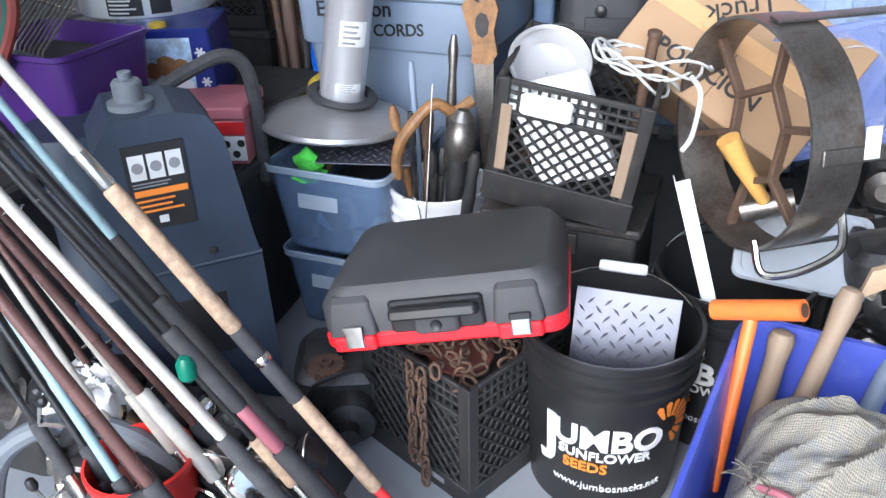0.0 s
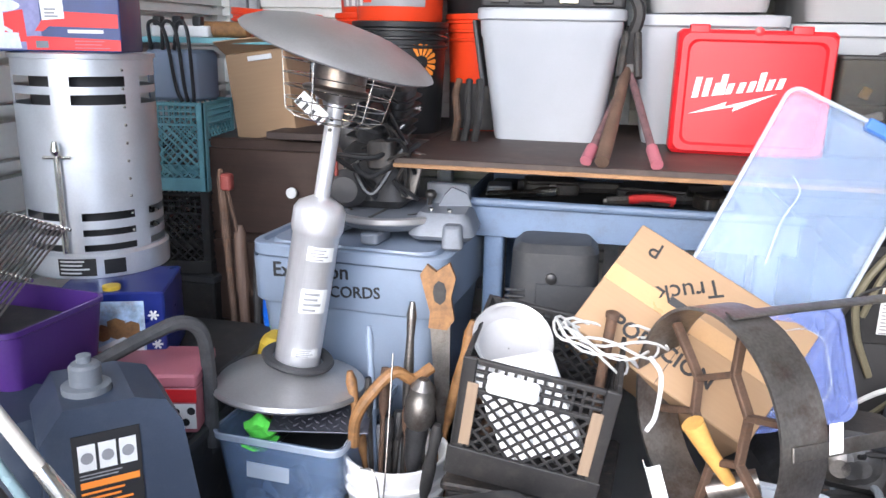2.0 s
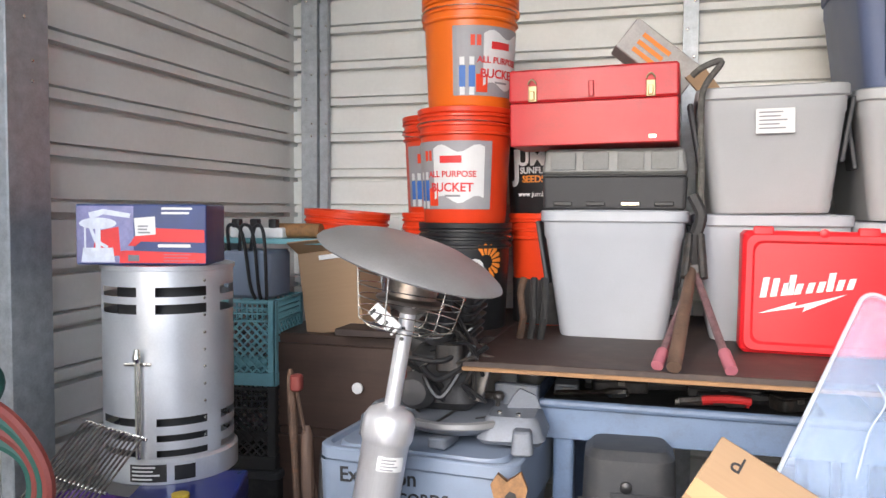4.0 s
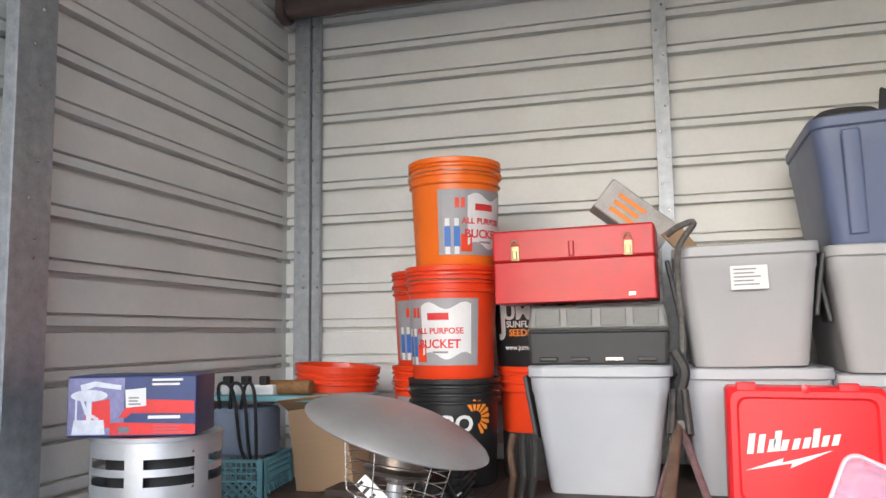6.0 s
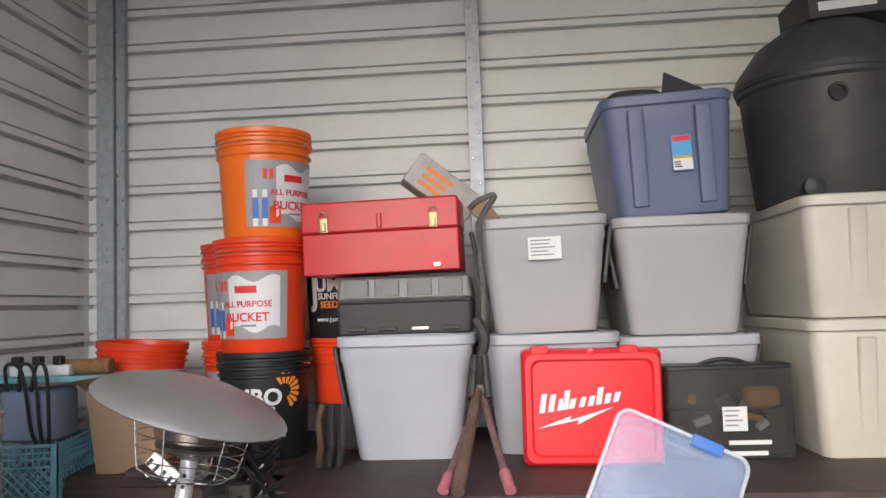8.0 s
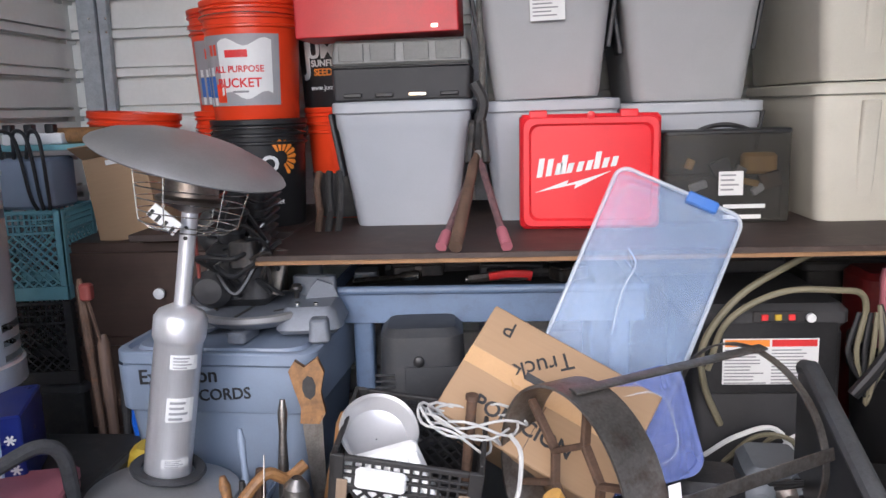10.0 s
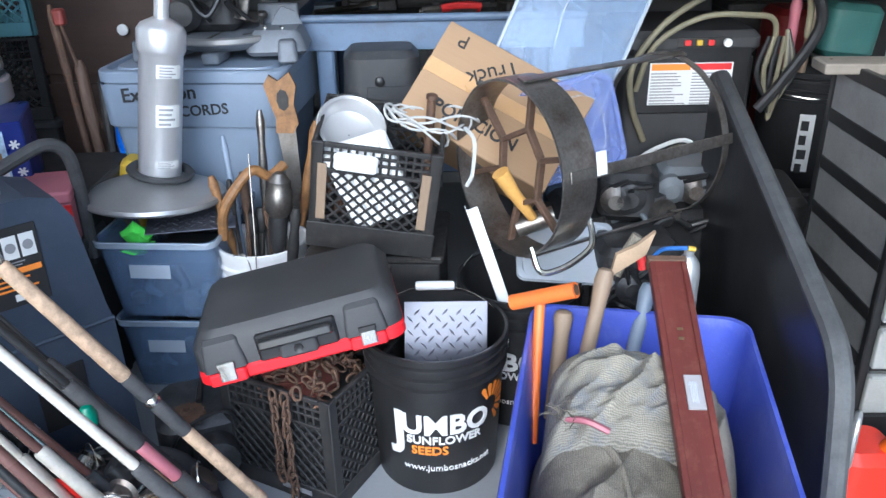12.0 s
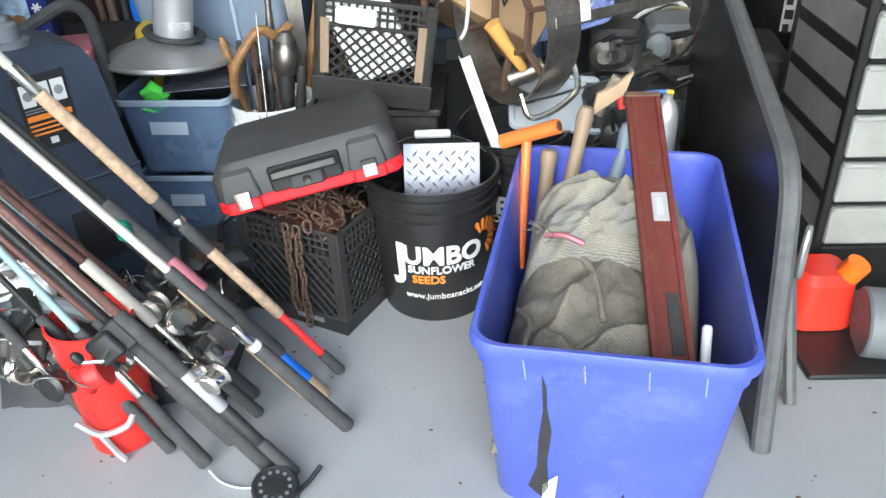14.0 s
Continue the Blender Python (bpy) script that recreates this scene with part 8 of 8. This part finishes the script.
fishing_rod(A, rod_end(A, (-0.55, -0.08, 0.83)), [(0, 0.06, 0.012, 0.011, WOOD, "butt_cap"), (0.06, 0.15, 0.010, 0.010, BLUEROD, "blue_blank"), (0.15, 0.37, 0.016, 0.015, FOAM, "grip"), (0.37, 0.46, 0.011, 0.011, PINK, "seat"), (0.46, 0.62, 0.013, 0.013, FOAM, "fore_grip"), (0.62, 2.1, 0.0075, 0.004, BLACK, "blank")], "fishing rod with a blue butt and black foam grip")
A = (-0.345, 1.21, 0.016)
fishing_rod(A, rod_end(A, (-0.56, -0.06, 0.83)), [(0, 0.18, 0.016, 0.015, FOAM, "butt_grip"), (0.18, 0.30, 0.010, 0.010, BROWNROD, "seat"), (0.30, 0.62, 0.018, 0.016, FOAM, "fore_grip"), (0.62, 2.0, 0.008, 0.004, BLACK, "blank")], "thick black rod with foam sleeves", reels=((0.24, 40, BLACK, BLACK, 1.2),))
A = (-0.42, 1.10, 0.014)
fishing_rod(A, rod_end(A, (-0.57, 0.0, 0.82)), [(0, 0.16, 0.013, 0.012, FOAM, "butt_grip"), (0.16, 0.30, 0.009, 0.009, CHROME, "seat"), (0.30, 0.48, 0.0125, 0.0125, CREAMROD, "cream_sleeve"), (0.48, 2.0, 0.008, 0.004, BROWNROD, "blank")], "short rod with a cream sleeve among others", reels=((0.26, -30, DUSTY, OLDSTEEL, 1.1), ))
A = (-0.52, 1.12, 0.014)
fishing_rod(A, rod_end(A, (-0.56, 0.05, 0.82)), [(0, 0.22, 0.012, 0.012, CORK, "cork_grip"), (0.22, 0.30, 0.009, 0.009, CHROME, "seat"), (0.30, 0.42, 0.012, 0.012, CREAMROD, "cream_grip"), (0.42, 1.8, 0.007, 0.003, CREAMROD, "blank")], "slim cream rod with a cork butt", reels=((0.26, 10, BLACK, LABEL_GREY, 1.45),))
A = (-0.40, 1.24, 0.014)
fishing_rod(A, rod_end(A, (-0.56, -0.02, 0.83)), [(0, 0.3, 0.012, 0.012, FOAM, "grip"), (0.3, 0.7, 0.012, 0.011, FOAM, "fore_grip"), (0.7, 2.0, 0.008, 0.004, TEALROD, "blank")], "pale blue rod with dark foam grips behind others", reels=((0.33, 80, BLACK, OLDSTEEL, 1.0),))
for k, (a, d, grip, blank, lab) in enumerate((((-0.46, 1.02, 0.014), (-0.58, 0.06, 0.81), FOAM, BROWNROD, "dark brown rod with a foam butt among others"), ((-0.58, 1.00, 0.014), (-0.55, 0.14, 0.82), FOAM, BLACK, "slim black rod leaning among others"), ((-0.33, 1.16, 0.014), (-0.57, -0.05, 0.83), CORK, BLACK, "black rod with a cork butt"), ((-0.62, 1.08, 0.014), (-0.50, 0.10, 0.84), CREAMROD, CREAMROD, "old cream rod with worn wraps"), ((-0.50, 1.20, 0.014), (-0.57, -0.02, 0.82), FOAM, BLACK, "black rod with a scuffed foam grip"), ((-0.44, 1.16, 0.014), (-0.56, -0.04, 0.82), FOAM, BROWNROD, "brown rod with dark foam grips"), ((-0.66, 1.16, 0.014), (-0.52, 0.06, 0.84), CORK, BROWNROD, "brown rod with a grubby cork butt"), ((-0.55, 1.24, 0.014), (-0.55, -0.06, 0.83), FOAM, TEALROD, "pale blue rod with a foam butt"), ((-0.70, 1.02, 0.014), (-0.50, 0.12, 0.84), FOAM, BLACK, "thin black rod near the side wall"))):
    fishing_rod(a, rod_end(a, d), [(0, 0.18, 0.013, 0.012, grip, "butt_grip"), (0.18, 0.27, 0.009, 0.009, CHROME, "seat"), (0.27, 0.37, 0.012, 0.011, grip, "fore_grip"), (0.37, 1.8, 0.0065, 0.003, blank, "blank")], lab, reels=((0.22, 50 * k - 60, (DUSTY, OLDSTEEL)[k % 2], (CHROME, BLACK)[k % 2], 1.1),))
gl = thing("green_float", "green plastic float hooked on a fishing rod", "float", pose(-0.60, 1.10, 0.47))
part("float", Geo().lathe([(0.004, -0.02), (0.014, -0.01), (0.015, 0.012), (0.008, 0.024), (0.002, 0.026)], 14), mat("dark_green_plastic", (0.01, 0.16, 0.10), 0.35), gl)
fr_ = thing("fly_reel", "round black perforated fly reel on the floor", "fishing reel", pose(-0.345, 0.885, 0.022, 14, 6))
part("spool", Geo().lathe([(0.042, -0.018), (0.045, -0.014), (0.045, 0.012), (0.040, 0.018), (0.034, 0.016), (0.012, 0.018), (0.002, 0.018)], 32), BLACK, fr_)
dot = part("perforation", Geo().lathe([(0.004, 0), (0.004, 0.0008), (0.002, 0.001)], 8), GREY, fr_, m=pose(0.028, 0, 0.0165))
for i in range(1, 12):
    same(dot, pose(0.028 * math.cos(i * math.pi / 6), 0.028 * math.sin(i * math.pi / 6), 0.0165), fr_)
part("foot", Geo().tube([(0.045, 0, 0), (0.06, 0.02, 0.0), (0.08, 0.05, 0.01)], 0.005, 7), BLACK, fr_)
fl_ = thing("fishing_line", "thin white fly line on the floor", "line")
part("line", Geo().tube(spline([(-0.49, 0.945, 0.012), (-0.46, 0.92, 0.006), (-0.42, 0.905, 0.006), (-0.385, 0.90, 0.012)]), 0.0022, 5), WHITE, fl_)

rc = thing("red_can", "dented red metal can with straps beside fishing reels", "can", pose(-0.70, 1.068, 0, 0, 0, 10))
part("body", Geo().lathe([(0.064, 0), (0.068, 0.004), (0.080, 0.29), (0.084, 0.295), (0.084, 0.305), (0.079, 0.307), (0.077, 0.295), (0.066, 0.02), (0.002, 0.016)], 28), mat("red_painted_can", (0.60, 0.025, 0.02), 0.35, 0.1, 0.12, 12, 0.1, 160, 0.25, (0.3, 0.03, 0.02)), rc)
part("strap", Geo().tube(spline([(-0.06, -0.075, 0.11), (-0.02, -0.08, 0.075), (0.03, -0.078, 0.085), (0.05, -0.07, 0.11)]), 0.007, 6), LABEL_GREY, rc)
part("strap", Geo().tube(spline([(-0.02, -0.08, 0.075), (0.0, -0.085, 0.03), (0.015, -0.09, 0.008)]), 0.007, 6), LABEL_GREY, rc)
# loose reels and wrenches heaped behind the can
for i in range(9):
    x, y = rnd.uniform(-1.0, -0.83), rnd.uniform(1.05, 1.28)
    ob = thing("spinning_reel", "worn spinning reel heaped among rods", "fishing reel", pose(x, y, rnd.uniform(0.16, 0.30), rnd.uniform(-40, 40), rnd.uniform(-40, 40), rnd.uniform(0, 360)), "loose reels")
    reel(ob, pose(0, 0, 0), (OLDSTEEL, DUSTY, BLACK)[i % 3], (CHROME, BLACK, OLDSTEEL)[i % 3], rnd.uniform(1.0, 1.5))
hp = thing("tackle_bag", "slumped dark tackle bag under loose reels", "bag", pose(-0.76, 1.28, 0))
part("bag", heap(0.50, 0.26, 0.22, 5.5, 36, 0.02), mat("charcoal_nylon", (0.05, 0.05, 0.055), 0.8, 0, 0.3, 14, 0.3), hp)
hc = thing("grey_hose", "black corrugated hose looped on a tackle bag", "hose")
part("hose", Geo().tube(spline([(-1.02, 1.02, 0.10), (-0.98, 1.06, 0.24), (-0.88, 1.10, 0.30), (-0.76, 1.12, 0.29), (-0.68, 1.14, 0.20)]), 0.018, 10), GREY, hc)
bw = thing("clear_bag", "crumpled clear plastic bag on loose reels", "bag", pose(-0.86, 1.16, 0.30))
part("bag", heap(0.14, 0.10, 0.06, 9.1, 24, 0.012), WHITE, bw)
dk = thing("black_motor", "dark greasy motor between a tank and a milk crate", "motor", pose(-0.60, 1.58, 0, 0, 0, 20))
part("housing", Geo().rbox(0.20, 0.20, 0.17, 0.05, 0.02, n=5), ENGINE, dk)
part("shaft", Geo().lathe([(0.05, 0), (0.05, 0.05), (0.02, 0.06), (0.02, 0.09)], 18, pose(0.02, -0.10, 0.09, 90)), ENGINE, dk)
part("wire", Geo().tube(spline([(-0.08, -0.1, 0.10), (-0.04, -0.13, 0.18), (0.05, -0.12, 0.2), (0.09, -0.1, 0.12)]), 0.005, 6), BLACK, dk)

# lid lips of the plain dark chests
for ob in [o for o in scene.objects if o.parent is None and o.name.split(".")[0] == "dark_chest"]:
    for body in list(ob.children):
        xs, ys, zs = zip(*[tuple(v.co) for v in body.data.vertices])
        w, d, top = max(xs) - min(xs), max(ys) - min(ys), max(zs)
        part("lid", Geo().rbox(w + 0.012, d + 0.012, 0.03, 0.025, 0.006), BLACK_MATT, ob, m=pose((max(xs) + min(xs)) / 2, (max(ys) + min(ys)) / 2, top - 0.034))

# grit and flecks on the open floor
pick = random.Random(11)
grit = Geo()
for i in range(140):
    x, y, r, a = pick.uniform(-0.9, 1.5), pick.uniform(0.2, 1.45), pick.uniform(0.0012, 0.0045), pick.uniform(0, 6.28)
    ring = [(x + r * k * math.cos(a + b), y + r * math.sin(a + b), 0) for b, k in ((0, 2.2), (1.4, 1.0), (2.9, 1.6), (4.5, 0.8))]
    grit.add([(px, py, 0.0006) for px, py, _ in ring] + [(x, y, 0.0006 + r * 0.6)], [(0, 1, 4), (1, 2, 4), (2, 3, 4), (3, 0, 4)])
tagged(part("floor_grit", grit, RUST, smooth=False), "brown grit and flecks scattered on the concrete floor", "grit", kind="stuff")
